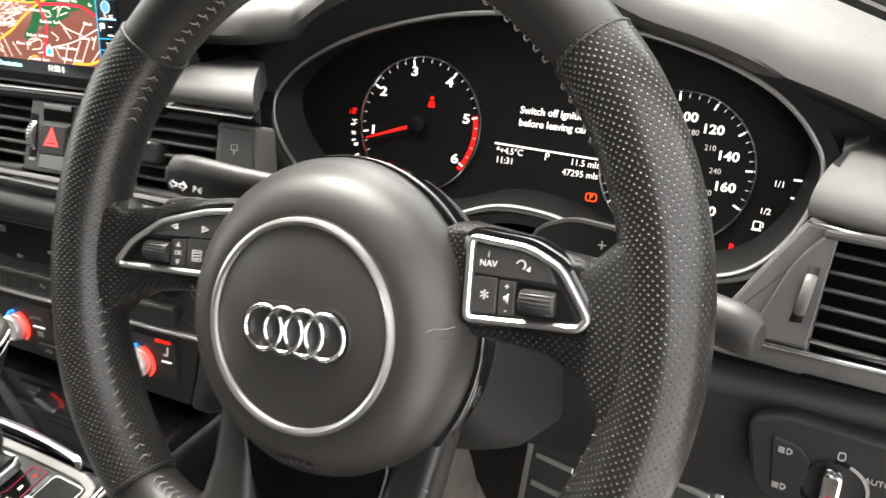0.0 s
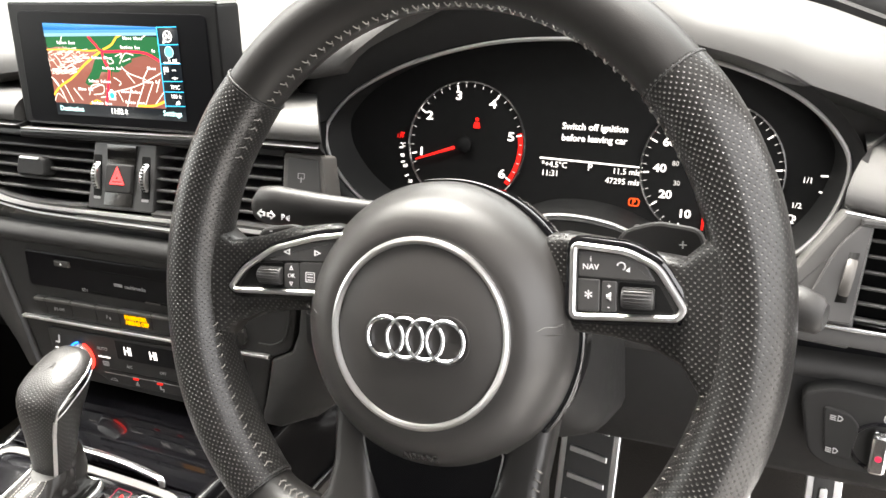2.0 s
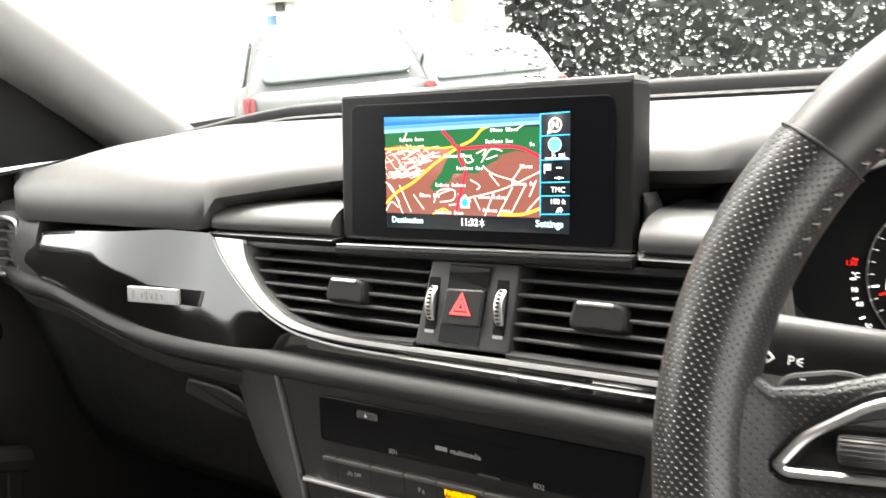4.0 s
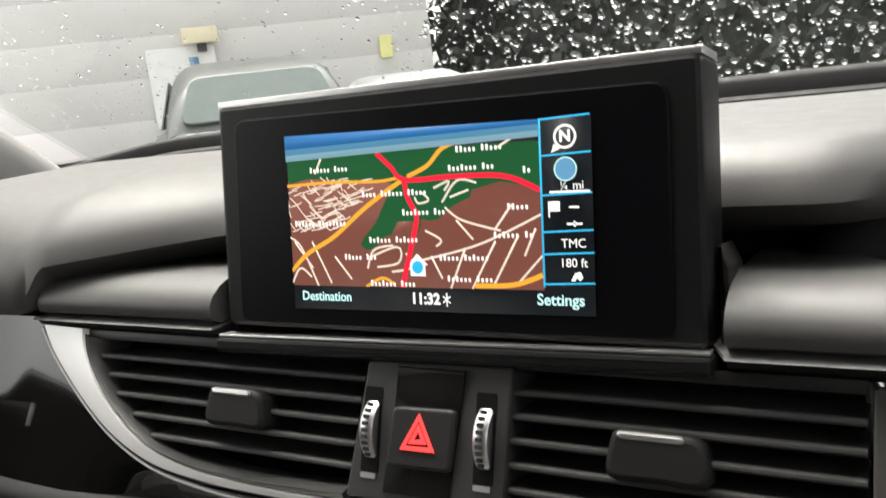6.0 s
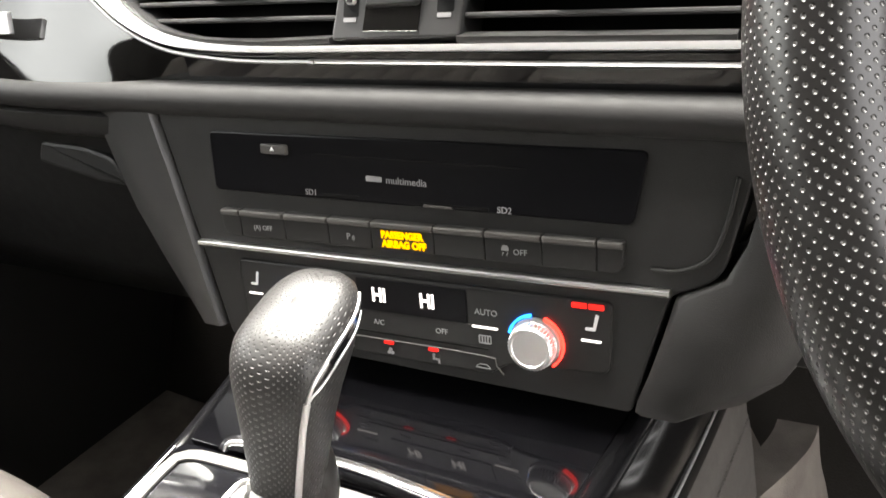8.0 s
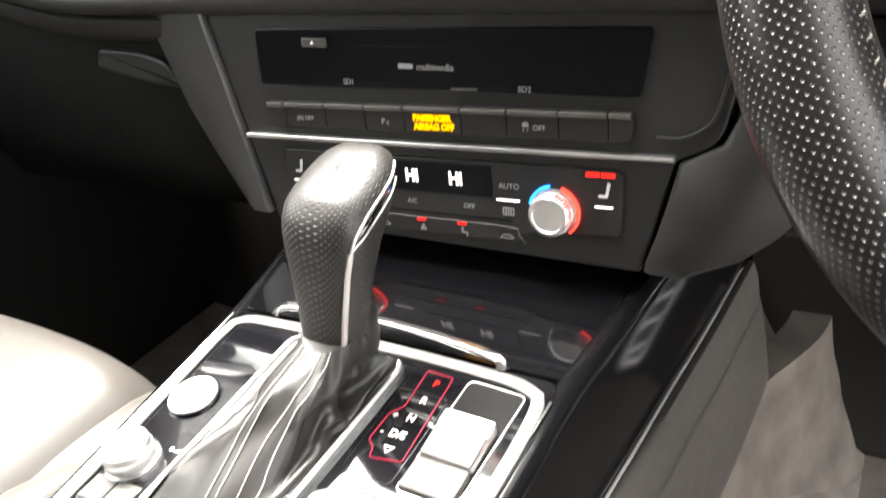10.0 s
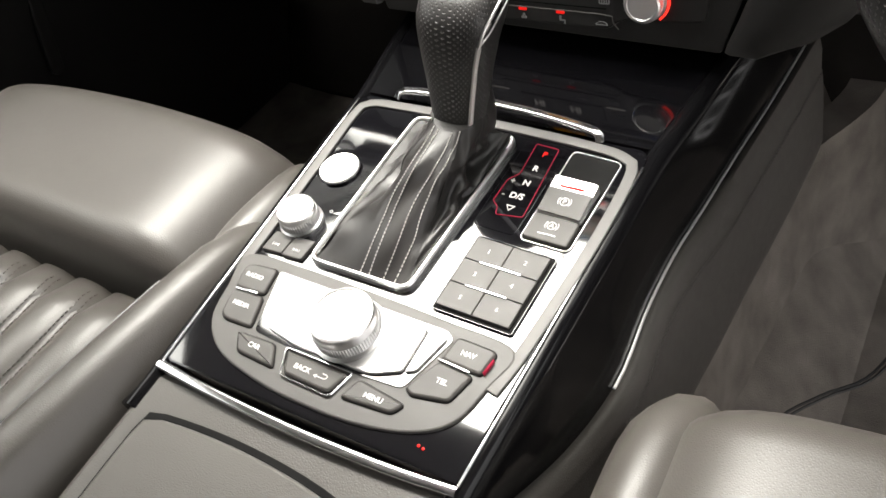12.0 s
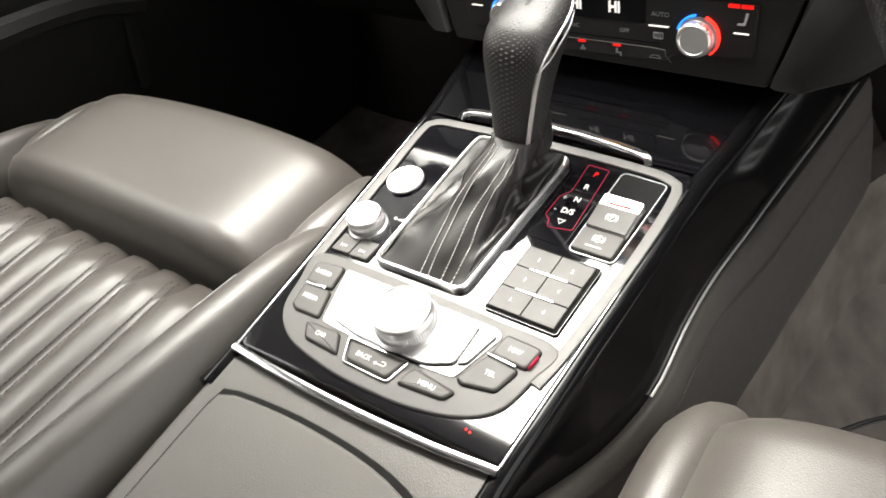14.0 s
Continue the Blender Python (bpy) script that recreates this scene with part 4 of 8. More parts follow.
        pitch = 0.00192
        x = cx - pitch * (sum(words) + len(words) - 1) / 2
        bm = BM()
        z[0] += 0.000004
        for w in words:
            for k in range(w):
                tall = 0.0026 if k == 0 else (0.0025 if (k * 7 + w) % 4 == 0 else 0.0017)
                slab(bm, rrect(0.00105, tall, 0.0003, x, cy + tall / 2 - 0.0012, 1), z[0] - 0.00002, z[0] + 0.00003)
                x += pitch
            x += pitch
        part("name_bar", bm, MAPTEXT, disp, m=SCR, kind="stuff")
    bm = BM()
    slab(bm, [(px(0.545, 0)[0] + a, px(0, 0.135)[1] + b) for a, b in ((-0.0050, 0.0006), (0.0, 0.0052), (0.0050, 0.0006), (0.0036, 0.0006), (0.0036, -0.0040), (-0.0036, -0.0040), (-0.0036, 0.0006))], 0.0060, 0.0062)
    part("position_house", bm, MAPWHITE, disp, m=SCR)
    bm = BM()
    slab(bm, circle(0.0027, 16, *px(0.545, 0.13)), 0.0062, 0.0063)
    part("position_dot", bm, MAPCYAN, disp, m=SCR)
    # side column
    z[0] = 0.0056
    flat("side_column", [(0.0578, 0.0205), (0.0782, 0.0215), (0.0785, 0.0845), (0.0580, 0.0852)], MAPBLACK, disp)
    for y in (0.0215, 0.0330, 0.0415, 0.0555, 0.0705, 0.0842):
        flat("column_line", [(0.0578, y), (0.0783, y + 0.0006), (0.0783, y + 0.0013), (0.0578, y + 0.0007)], MAPCYAN, disp)
    flat("column_line", [(0.0576, 0.0208), (0.0584, 0.0208), (0.0586, 0.0850), (0.0578, 0.0850)], MAPCYAN, disp)
    z0 = 0.0062
    bm = BM()
    frame_ring(bm, circle(0.0046, 20, 0.0684, 0.0776), circle(0.0037, 20, 0.0684, 0.0776), z0 - 0.0001, z0)
    slab(bm, [(0.0640, 0.0752), (0.0628, 0.0718), (0.0664, 0.0732)], z0 - 0.0001, z0)
    part("compass_ring", bm, MAPWHITE, disp, m=SCR)
    bm = BM()
    frame_ring(bm, circle(0.0046, 20, 0.0682, 0.0655), circle(0.0041, 20, 0.0682, 0.0655), z0 - 0.0001, z0)
    part("globe_ring", bm, MAPTINT, disp, m=SCR)
    bm = BM()
    slab(bm, [(0.0690, 0.0232), (0.0706, 0.0262), (0.0728, 0.0268), (0.0738, 0.0246), (0.0726, 0.0232), (0.0714, 0.0246), (0.0706, 0.0232)], z0 - 0.0001, z0)
    part("height_symbol", bm, MAPWHITE, disp, m=SCR)
    text("N", 0.006, MAPWHITE, at(SCR, 0.0684, 0.0776, z0), disp, "compass_letter", thick=0.00005, bold=0.0002)
    bm = BM()
    slab(bm, circle(0.0040, 18, 0.0682, 0.0655), z0 - 0.0001, z0)
    part("globe_symbol", bm, lamp_material("display_steel_blue", (0.12, 0.33, 0.55), 0.16), disp, m=SCR)
    text("¼ mi", 0.0046, MAPWHITE, at(SCR, 0.0705, 0.0592, z0), disp, "scale_reading", thick=0.00005)
    bm = BM()
    slab(bm, [(0.0615, 0.0566), (0.0775, 0.0566), (0.0775, 0.0574), (0.0615, 0.0574)], z0 - 0.0001, z0)
    part("scale_bar", bm, MAPWHITE, disp, m=SCR)
    bm = BM()
    slab(bm, [(0.0608, 0.0475), (0.0614, 0.0475), (0.0614, 0.0497), (0.0655, 0.0497), (0.0655, 0.0535), (0.0608, 0.0535)], z0 - 0.0001, z0)
    part("flag_symbol", bm, MAPWHITE, disp, m=SCR)
    text("---", 0.0040, MAPWHITE, at(SCR, 0.0712, 0.0515, z0), disp, "distance_reading", thick=0.00005, bold=0.0002)
    text("--:--", 0.0040, MAPWHITE, at(SCR, 0.0712, 0.0452, z0), disp, "time_reading", thick=0.00005, bold=0.0002)
    text("TMC", 0.0048, MAPWHITE, at(SCR, 0.0705, 0.0374, z0), disp, "traffic_reading", thick=0.00005)
    text("180 ft", 0.0047, MAPWHITE, at(SCR, 0.0703, 0.0300, z0), disp, "height_reading", thick=0.00005)
    text("Destination", 0.0059, MAPTINT, at(SCR, -0.0470, 0.0148, z0), disp, "menu_word", thick=0.00005, bold=0.0001)
    text("11:32", 0.0064, MAPWHITE, at(SCR, 0.0045, 0.0148, z0), disp, "clock_reading", thick=0.00005, bold=0.0002)
    text("Settings", 0.0062, MAPTINT, at(SCR, 0.0645, 0.0158, z0), disp, "menu_word", thick=0.00005, bold=0.0001)
    bm = BM()
    for pts in ([(0.0145, 0.0120), (0.0150, 0.0120), (0.0150, 0.0176), (0.0145, 0.0176)], [(0.0130, 0.0134), (0.0166, 0.0160), (0.0163, 0.0164), (0.0128, 0.0138)], [(0.0128, 0.0160), (0.0163, 0.0132), (0.0166, 0.0136), (0.0130, 0.0164)]):
        slab(bm, pts, z0 - 0.0001, z0)
    part("wireless_symbol", bm, MAPWHITE, disp, m=SCR)
    return t


infotainment()

# ---- middle air vents and the switch block between them ----
def vent_slat(x0, x1, v, skew=0.0):
    bm = BM()
    pr = [(0.0012, 0.0), (0.0012, 0.0011), (0.0004, 0.0018), (-0.004, 0.0021), (-0.022, 0.006), (-0.022, 0.0046), (-0.004, -0.0004), (0.0004, -0.0008)]
    loft(bm, [[VNT @ Vector((x, v + b, a)) for a, b in pr] for x in (x0, (x0 + x1) / 2, x1)])
    return bm


def curve_x(v):
    """Where the left vent's curved side stands at height v."""
    pts = [(-0.0290, -0.086), (-0.0287, -0.132), (-0.0204, -0.158), (-0.0011, -0.188), (0.0207, -0.2055), (0.031, -0.21)]
    for (a, xa), (b, xb) in zip(pts, pts[1:]):
        if v <= b:
            return mix(xa, xb, max(0, (v - a) / (b - a)))
    return pts[-1][1]


def vents():
    for side in ("left", "right"):
        t = thing("air_vent", (-0.12 if side == "left" else 0.11, 0.37, 0.63), "black slatted air vent with a chrome-topped steering tab", "air vent", "vents across the dashboard")
        if side == "left":
            out = [(p.x, p.y) for p in curve([(-0.2165, 0.031, 0), (-0.211, 0.017, 0), (-0.190, -0.005, 0), (-0.160, -0.023, 0), (-0.128, -0.0305, 0), (-0.086, -0.0335, 0), (-0.034, -0.0322, 0)], 24)]
            inn = [(p.x, p.y) for p in curve([(-0.2055, 0.0285, 0), (-0.203, 0.018, 0), (-0.186, -0.001, 0), (-0.157, -0.0190, 0), (-0.130, -0.0265, 0), (-0.086, -0.0285, 0), (-0.034, -0.0272, 0)], 24)]
        else:
            out = [(mix(0.040, 0.168, k / 7), -0.0322) for k in range(8)]
            inn = [(mix(0.040, 0.168, k / 7), -0.0262) for k in range(8)]
        bm = BM()
        loft(bm, [[VNT @ Vector((*a, 0.003)), VNT @ Vector((*mixp, 0.0045)), VNT @ Vector((*b, -0.001)), VNT @ Vector((*b, -0.02)), VNT @ Vector((*a, -0.02))] for a, b, mixp in ((o, i, ((o[0] + i[0]) / 2, (o[1] + i[1]) / 2)) for o, i in zip(out, inn))])
        part("bezel", bm, SLATE, t, "dark grey lower bezel", sharp=50)
        bm = BM()
        x0, x1 = (-0.2165, -0.026) if side == "left" else (0.044, 0.168)
        slab(bm, [(x0, 0.0285), (x1, 0.0285), (x1, 0.0335), (x0, 0.0335)], -0.02, 0.001, 0.001)
        part("bezel_top", bm, HARD, t, m=VNT)
        for v in (0.0192, 0.0096, 0.0, -0.0095, -0.0191):
            a, b = (curve_x(v), -0.0275 - 0.006 * (0.0275 - v) / 0.055) if side == "left" else (0.0415, 0.168)
            part("slat", vent_slat(a + 0.001, b, v), VENT, t)
        cx = -0.0985 if side == "left" else 0.1018
        bm = BM()
        slab(bm, [(p.x, p.y) for p in curve([(cx - 0.0172, -0.0070, 0), (cx, -0.0076, 0), (cx + 0.0172, -0.0070, 0), (cx + 0.0172, 0.0045, 0), (cx + 0.0140, 0.0095, 0), (cx + 0.005, 0.0105, 0), (cx - 0.010, 0.0105, 0), (cx - 0.0155, 0.0095, 0), (cx - 0.0172, 0.006, 0)], 36, True)], -0.004, 0.0075, 0.0025, 3)
        tab = part("tab", bm, NIGHT, t, "steering tab", m=VNT)
        bm = BM()
        slab(bm, rrect(0.0245, 0.0030, 0.0014, cx - 0.002, 0.0084), 0.0, 0.0080, 0.0010)
        part("tab_cap", bm, SATIN, tab, "satin metal cap", m=VNT)
    # swept metal frame
    t = thing("vent_trim", (0.0, 0.34, 0.62), "satin metal trim sweeping round and under the vents", "trim")
    outer = curve(SWEEP, 60)
    inner = curve([(-0.2155, 0.0335, 0), (-0.2105, 0.0175, 0), (-0.191, -0.0045, 0), (-0.161, -0.0225, 0), (-0.129, -0.0302, 0), (-0.10, -0.0328, 0), (-0.07, -0.0335, 0), (0.0, -0.0328, 0), (0.10, -0.0320, 0), (0.205, -0.0312, 0)], 60)
    bm = BM()
    loft(bm, [[VNT @ Vector((a.x, a.y, 0.001)), VNT @ Vector((mix(a.x, b.x, 0.05), mix(a.y, b.y, 0.05), 0.0036)), VNT @ Vector((mix(a.x, b.x, 0.5), mix(a.y, b.y, 0.5), 0.0040)), VNT @ Vector((mix(a.x, b.x, 0.95), mix(a.y, b.y, 0.95), 0.0042)), VNT @ Vector((b.x, b.y, 0.002)), VNT @ Vector((b.x, b.y, -0.015)), VNT @ Vector((a.x, a.y, -0.015))] for a, b in zip(outer, inner)])
    part("sweep", bm, PAINTED, t, sharp=50)
    # switch block
    t = thing("hazard_switch_block", (0.008, 0.36, 0.63), "grey switch block with a red-lit hazard triangle and two vent wheels", "switch panel")
    bm = BM()
    slab(bm, rounded([(-0.0330, -0.0305), (0.0415, -0.0290), (0.0438, 0.0295), (-0.0252, 0.0285)], 0.002), -0.02, 0.0035, 0.0012)
    part("block", bm, SLATE, t, "slate grey block", m=VNT)
    bm = BM()
    # its upper end curls forward over the key
    loft(bm, [[VNT @ Vector((mix(-0.0135, -0.0082, f) + c, v, n)) for c in (0.0, 0.0012, 0.0305, 0.0317)] + [VNT @ Vector((mix(-0.0135, -0.0082, f) + c, v, -0.004)) for c in (0.0317, 0.0)] for f, v, n in ((0.0, -0.0270, 0.003), (0.02, -0.0260, 0.0042), (0.3, -0.012, 0.0042), (0.66, 0.0095, 0.0040), (0.76, 0.0145, 0.0044), (0.87, 0.0200, 0.0052), (0.96, 0.0250, 0.0062), (1.0, 0.0268, 0.0060))])
    part("gloss_column", bm, INLAY, t, "glossy black column")
    bm = BM()
    slab(bm, rounded([(-0.0116, -0.0152), (0.0196, -0.0142), (0.0208, 0.0108), (-0.0096, 0.0100)], 0.003), 0.003, 0.0068, 0.0016, 3)
    key = part("hazard_key", bm, HARD, t, "black hazard key", m=VNT)
    tri3 = lambda s: [(0.0039 - 0.0082 * s, -0.0016 - 0.0058 * s), (0.0039 + 0.0082 * s, -0.0012 - 0.0058 * s), (0.0039 + 0.0002, -0.0012 + 0.0092 * s)]
    bm = BM()
    frame_ring(bm, tri3(1.0), tri3(0.70), 0.0068, 0.0075)
    frame_ring(bm, tri3(0.52), tri3(0.22), 0.0068, 0.0075)
    part("triangle", bm, lamp_material("lit_hazard_red", (1.0, 0.05, 0.05), 0.35), key, "red hazard triangle", m=VNT)
    for cx, cy in ((-0.0212, -0.001), (0.0330, 0.0006)):
        bm = BM()
        slab(bm, rrect(0.009, 0.036, 0.001, cx, cy), 0.003, 0.0038)
        well = part("wheel_well", bm, DEEP, t, m=VNT @ pose(0, 0, 0, 0, 0, 0))
        bm = BM()
        lathe(bm, [(0.015, -0.0032), (0.0158, -0.0022), (0.0158, 0.0022), (0.015, 0.0032)], 40, VNT @ pose(cx, cy, -0.0065, 0, 90, 0))
        part("thumb_wheel", bm, SATIN, well, "ribbed metal thumb wheel")
        bm = BM()
        for k in range(9):
            a = radians(50 + 10 * k)
            slab(bm, rrect(0.0030, 0.0017, 0.0006, cx, cy + 0.0162 * math.cos(a)), 0.0162 * math.sin(a) - 0.0070, 0.0162 * math.sin(a) - 0.0064)
        part("thumb_wheel_ribs", bm, RUBBER, well, kind="stuff", m=VNT)
        bm = BM()
        slab(bm, rrect(0.0075, 0.0022, 0.0006, cx - 0.0005, cy - 0.0195), 0.003, 0.004)
        part("vent_mark", bm, DIM, well, m=VNT)
    # narrow switch panel beside the driver's end of the vent
    t = thing("boot_switch_panel", (0.188, 0.36, 0.63), "narrow dark panel with two white switch symbols", "switch panel")
    bm = BM()
    slab(bm, rounded([(0.1695, -0.0305), (0.216, -0.0305), (0.204, 0.0315), (0.1695, 0.0315)], 0.003), -0.02, 0.0012, 0.001)
    part("panel", bm, GREY, t, m=VNT)
    for y0, y1 in ((-0.027, -0.0005), (0.001, 0.0282)):
        bm = BM()
        slab(bm, rounded([(0.1735, y0), (0.2105 - (y0 + 0.03) * 0.16, y0), (0.2105 - (y1 + 0.03) * 0.16, y1), (0.1735, y1)], 0.002), 0.0, 0.0022, 0.0008)
        b = part("switch", bm, SLATE, t, m=VNT)
        bm = BM()
        frame_ring(bm, rrect(0.0062, 0.0046, 0.0008, 0.187, (y0 + y1) / 2), rrect(0.0052, 0.0036, 0.0005, 0.187, (y0 + y1) / 2), 0.002, 0.0026)
        slab(bm, rrect(0.0009, 0.0042, 0.0002, 0.187, (y0 + y1) / 2 - 0.003), 0.002, 0.0026)
        part("symbol", bm, DIM, b, m=VNT)


vents()


# ---- centre stack ----
STK = pose(0, 0.328, 0.528, 84, 0, 0)
ROW = STK @ pose(0, 0, 0, 0, 0, 1.35)


def sy(z):
    return (z - 0.528) / 0.9945


def stack():
    t = thing("centre_stack", (0, 0.34, 0.45), "black centre stack with player, switch row and climate panel", "console stack")
    bm = BM()
    slab(bm, rounded([(-0.133, sy(0.450)), (0.128, sy(0.450)), (0.1455, sy(0.516)), (0.168, sy(0.526)), (0.184, sy(0.598)), (-0.170, sy(0.598))], [0.003, 0.003, 0.004, 0.012, 0.003, 0.003]), -0.03, 0.0, 0.0015)
    part("fascia", bm, SOFT, t, "matt black fascia", m=STK)
    # padded edge on the passenger's side
    bm = BM()
    loft(bm, [[STK @ Vector((x1, sy(z), 0.001)), STK @ Vector((x1 - 0.002, sy(z), 0.0035)), STK @ Vector(((x0 + x1) / 2, sy(z), 0.003)), STK @ Vector((x0, sy(z), -0.008)), STK @ Vector((x0, sy(z), -0.05)), STK @ Vector((x1, sy(z), -0.05))] for x0, x1, z in ((-0.236, -0.1705, 0.592), (-0.231, -0.168, 0.58), (-0.222, -0.161, 0.555), (-0.210, -0.154, 0.525), (-0.193, -0.147, 0.495), (-0.168, -0.138, 0.455))])
    part("passenger_edge", bm, SLATE, t, "padded side edge", sharp=50)
    # knee cheek on the driver's side
    bm = BM()
    loft(bm, [[STK @ Vector((x0, sy(z), 0.001)), STK @ Vector((x0 + 0.004, sy(z), 0.004)), STK @ Vector((mix(x0, x1, 0.6), sy(z), 0.004)), STK @ Vector((x1, sy(z), -0.014)), STK @ Vector((x1 + 0.01, sy(z), -0.06)), STK @ Vector((x0, sy(z), -0.06))] for x0, x1, z in ((0.1865, 0.23, 0.598), (0.184, 0.228, 0.575), (0.178, 0.222, 0.545), (0.1695, 0.216, 0.527), (0.1480, 0.212, 0.5155), (0.143, 0.206, 0.495), (0.137, 0.196, 0.474), (0.1315, 0.178, 0.458), (0.1305, 0.165, 0.452))])
    part("driver_cheek", bm, SOFT, t, "padded knee cheek", sharp=50)
    bm = BM()
    sweep(bm, [STK @ Vector(p) for p in curve([(0.1725, sy(0.575), 0.001), (0.169, sy(0.555), 0.001), (0.163, sy(0.538), 0.001), (0.150, sy(0.5295), 0.001), (0.136, sy(0.5285), 0.001)], 20)], rrect(0.002, 0.002, 0.0008), STK.to_3x3() @ Vector((0, 0, 1)))
    part("fascia_crease", bm, SOFT, t)
    # player
    bm = BM()
    slab(bm, rounded([(-0.1275, sy(0.5465)), (0.1275, sy(0.5490)), (0.1335, sy(0.5845)), (-0.1268, sy(0.5820))], 0.004), -0.001, 0.0018, 0.0008)
    pf = part("player_front", bm, DARKGLASS, t, "glossy player front with card slots", m=STK)
    bm = BM()
    slab(bm, rrect(0.0185, 0.0058, 0.001, -0.0785, sy(0.5740)), 0.001, 0.0042, 0.001)
    part("eject_key", bm, GREY, pf, "grey eject key", m=STK)
    bm = BM()
    slab(bm, [(-0.0805, sy(0.5732)), (-0.0770, sy(0.5732)), (-0.07875, sy(0.5756))], 0.004, 0.0045)
    part("eject_mark", bm, INK, pf, m=STK)
    bm = BM()
    slab(bm, rrect(0.0100, 0.0030, 0.0006, -0.0135, sy(0.5612)), 0.0016, 0.0020)
    part("maker_mark", bm, DIM, pf, "plain grey bar", m=STK)
    text("multimedia", 0.0056, DIM, at(STK, 0.0065, sy(0.5610), 0.0020), pf)
    text("SD1", 0.0048, DIM, at(STK, -0.056, sy(0.5505), 0.0020), pf)
    text("SD2", 0.0048, DIM, at(STK, 0.0625, sy(0.5505), 0.0020), pf)
    for x, w in ((-0.036, 0.024), (0.034, 0.04)):
        bm = BM()
        slab(bm, rrect(w, 0.0016, 0.0007, x, sy(0.5500)), 0.0016, 0.0021)
        part("card_slot", bm, DEEP, pf, m=STK)
    bm = BM()
    slab(bm, rrect(0.017, 0.0013, 0.0005, 0.025, sy(0.5492)), 0.0018, 0.0030)
    part("memory_card", bm, GREY, pf, "edge of a memory card", m=STK)
    bm = BM()
    slab(bm, rrect(0.125, 0.0013, 0.0006, 0.012, sy(0.5722)), 0.0016, 0.0021)
    part("disc_slot", bm, DEEP, pf, m=STK)
    # row of eight switches
    xs = [-0.1235, -0.109, -0.076, -0.045, -0.0165, 0.0225, 0.052, 0.083, 0.111, 0.124]
    for k, (a, b) in enumerate(zip(xs, xs[1:])):
        bm = BM()
        ends = [(a + 0.0002, sy(0.5225)), (b - 0.0002, sy(0.5225)), (b - 0.0002, sy(0.5385)), (a + 0.0002, sy(0.5385))]
        slab(bm, rounded(ends, [0.008 if k == 0 else 0.0008, 0.008 if k == 8 else 0.0008, 0.0012, 0.0012], 3), -0.001, 0.0042, 0.0005)
        sw = part("switch", bm, HARD, t, m=ROW)
        # top ridge in lighter grey: light on the switch's upper edge, as colour
        bm = BM()
        slab(bm, rounded([(a + 0.0003, sy(0.5350)), (b - 0.0003, sy(0.5350)), (b - 0.0003, sy(0.5384)), (a + 0.0003, sy(0.5384))], 0.0008, 2), 0.0035, 0.0056, 0.0009)
        part("switch_lit_ridge", bm, GREY, sw, m=ROW)
        cx = (a + b) / 2
        if k == 1:
            text("(A) OFF", 0.0042, DIM, at(ROW, cx, sy(0.5285), 0.0043), sw)
        if k == 3:
            text("P", 0.0050, DIM, at(ROW, cx - 0.001, sy(0.5285), 0.0043), sw, bold=0.0001)
            bm = BM()
            for q in range(3):
                frame_ring(bm, circle(0.0012 + 0.0007 * q, 8, cx + 0.0006, sy(0.5278), -45, 45) + circle(0.0011 + 0.0007 * q, 8, cx + 0.0006, sy(0.5278), 45, -45), circle(0.00095 + 0.0007 * q, 8, cx + 0.0006, sy(0.5278), -44, 44) + circle(0.0009 + 0.0007 * q, 8, cx + 0.0006, sy(0.5278), 44, -44), 0.0040, 0.0045)
            part("parking_waves", bm, DIM, sw, m=ROW)
        if k == 6:
            text("OFF", 0.0044, DIM, at(ROW, cx + 0.004, sy(0.5285), 0.0043), sw)
            bm = BM()
            slab(bm, rounded([(cx - 0.0062, sy(0.5290)), (cx - 0.0022, sy(0.5290)), (cx - 0.0022, sy(0.5303)), (cx - 0.0030, sy(0.5318)), (cx - 0.0054, sy(0.5318)), (cx - 0.0062, sy(0.5303))], 0.0003, 2), 0.0040, 0.0045)
            for q in (-0.0054, -0.0030):
                sweep(bm, [Vector((cx + q + d, sy(0.5284 - e), 0.0044)) for d, e in ((0.0, 0.0), (0.0005, 0.0007), (-0.0005, 0.0014), (0.0, 0.0021))], circle(0.0002, 4), (0, 0, 1))
            part("skid_symbol", bm, DIM, sw, m=ROW)
        if k == 4:
            text("PASSENGER", 0.0054, AMBER, at(ROW, cx, sy(0.5315), 0.0044), sw, bold=0.0003, wide=0.92)
            text("AIRBAG OFF", 0.0054, AMBER, at(ROW, cx + 0.001, sy(0.5263), 0.0044), sw, bold=0.0003, wide=0.92)
    bm = BM()
    slab(bm, rounded([(-0.1475, sy(0.5130)), (0.1455, sy(0.5130)), (0.1455, sy(0.5162)), (-0.1475, sy(0.5162))], 0.0005), -0.001, 0.0045, 0.001)
    part("metal_strip", bm, SATIN, t, "satin metal strip", m=ROW)
    # climate panel
    bm = BM()
    slab(bm, rounded([(-0.048, sy(0.4565)), (0.050, sy(0.4565)), (0.060, sy(0.4640)), (0.1165, sy(0.4675)), (0.1180, sy(0.5065)), (-0.1180, sy(0.5065)), (-0.1165, sy(0.4675)), (-0.060, sy(0.4640))], [0.004, 0.004, 0.004, 0.006, 0.004, 0.004, 0.006, 0.004]), -0.001, 0.0022, 0.0012)
    cp = part("climate_panel", bm, HARD, t, "black climate control panel", m=ROW)
    bm = BM()
    slab(bm, rrect(0.070, 0.0195, 0.001, 0.0035, sy(0.4945)), 0.002, 0.0028, 0.0004)
    part("climate_display", bm, DARKGLASS, cp, "dark temperature display", m=ROW)
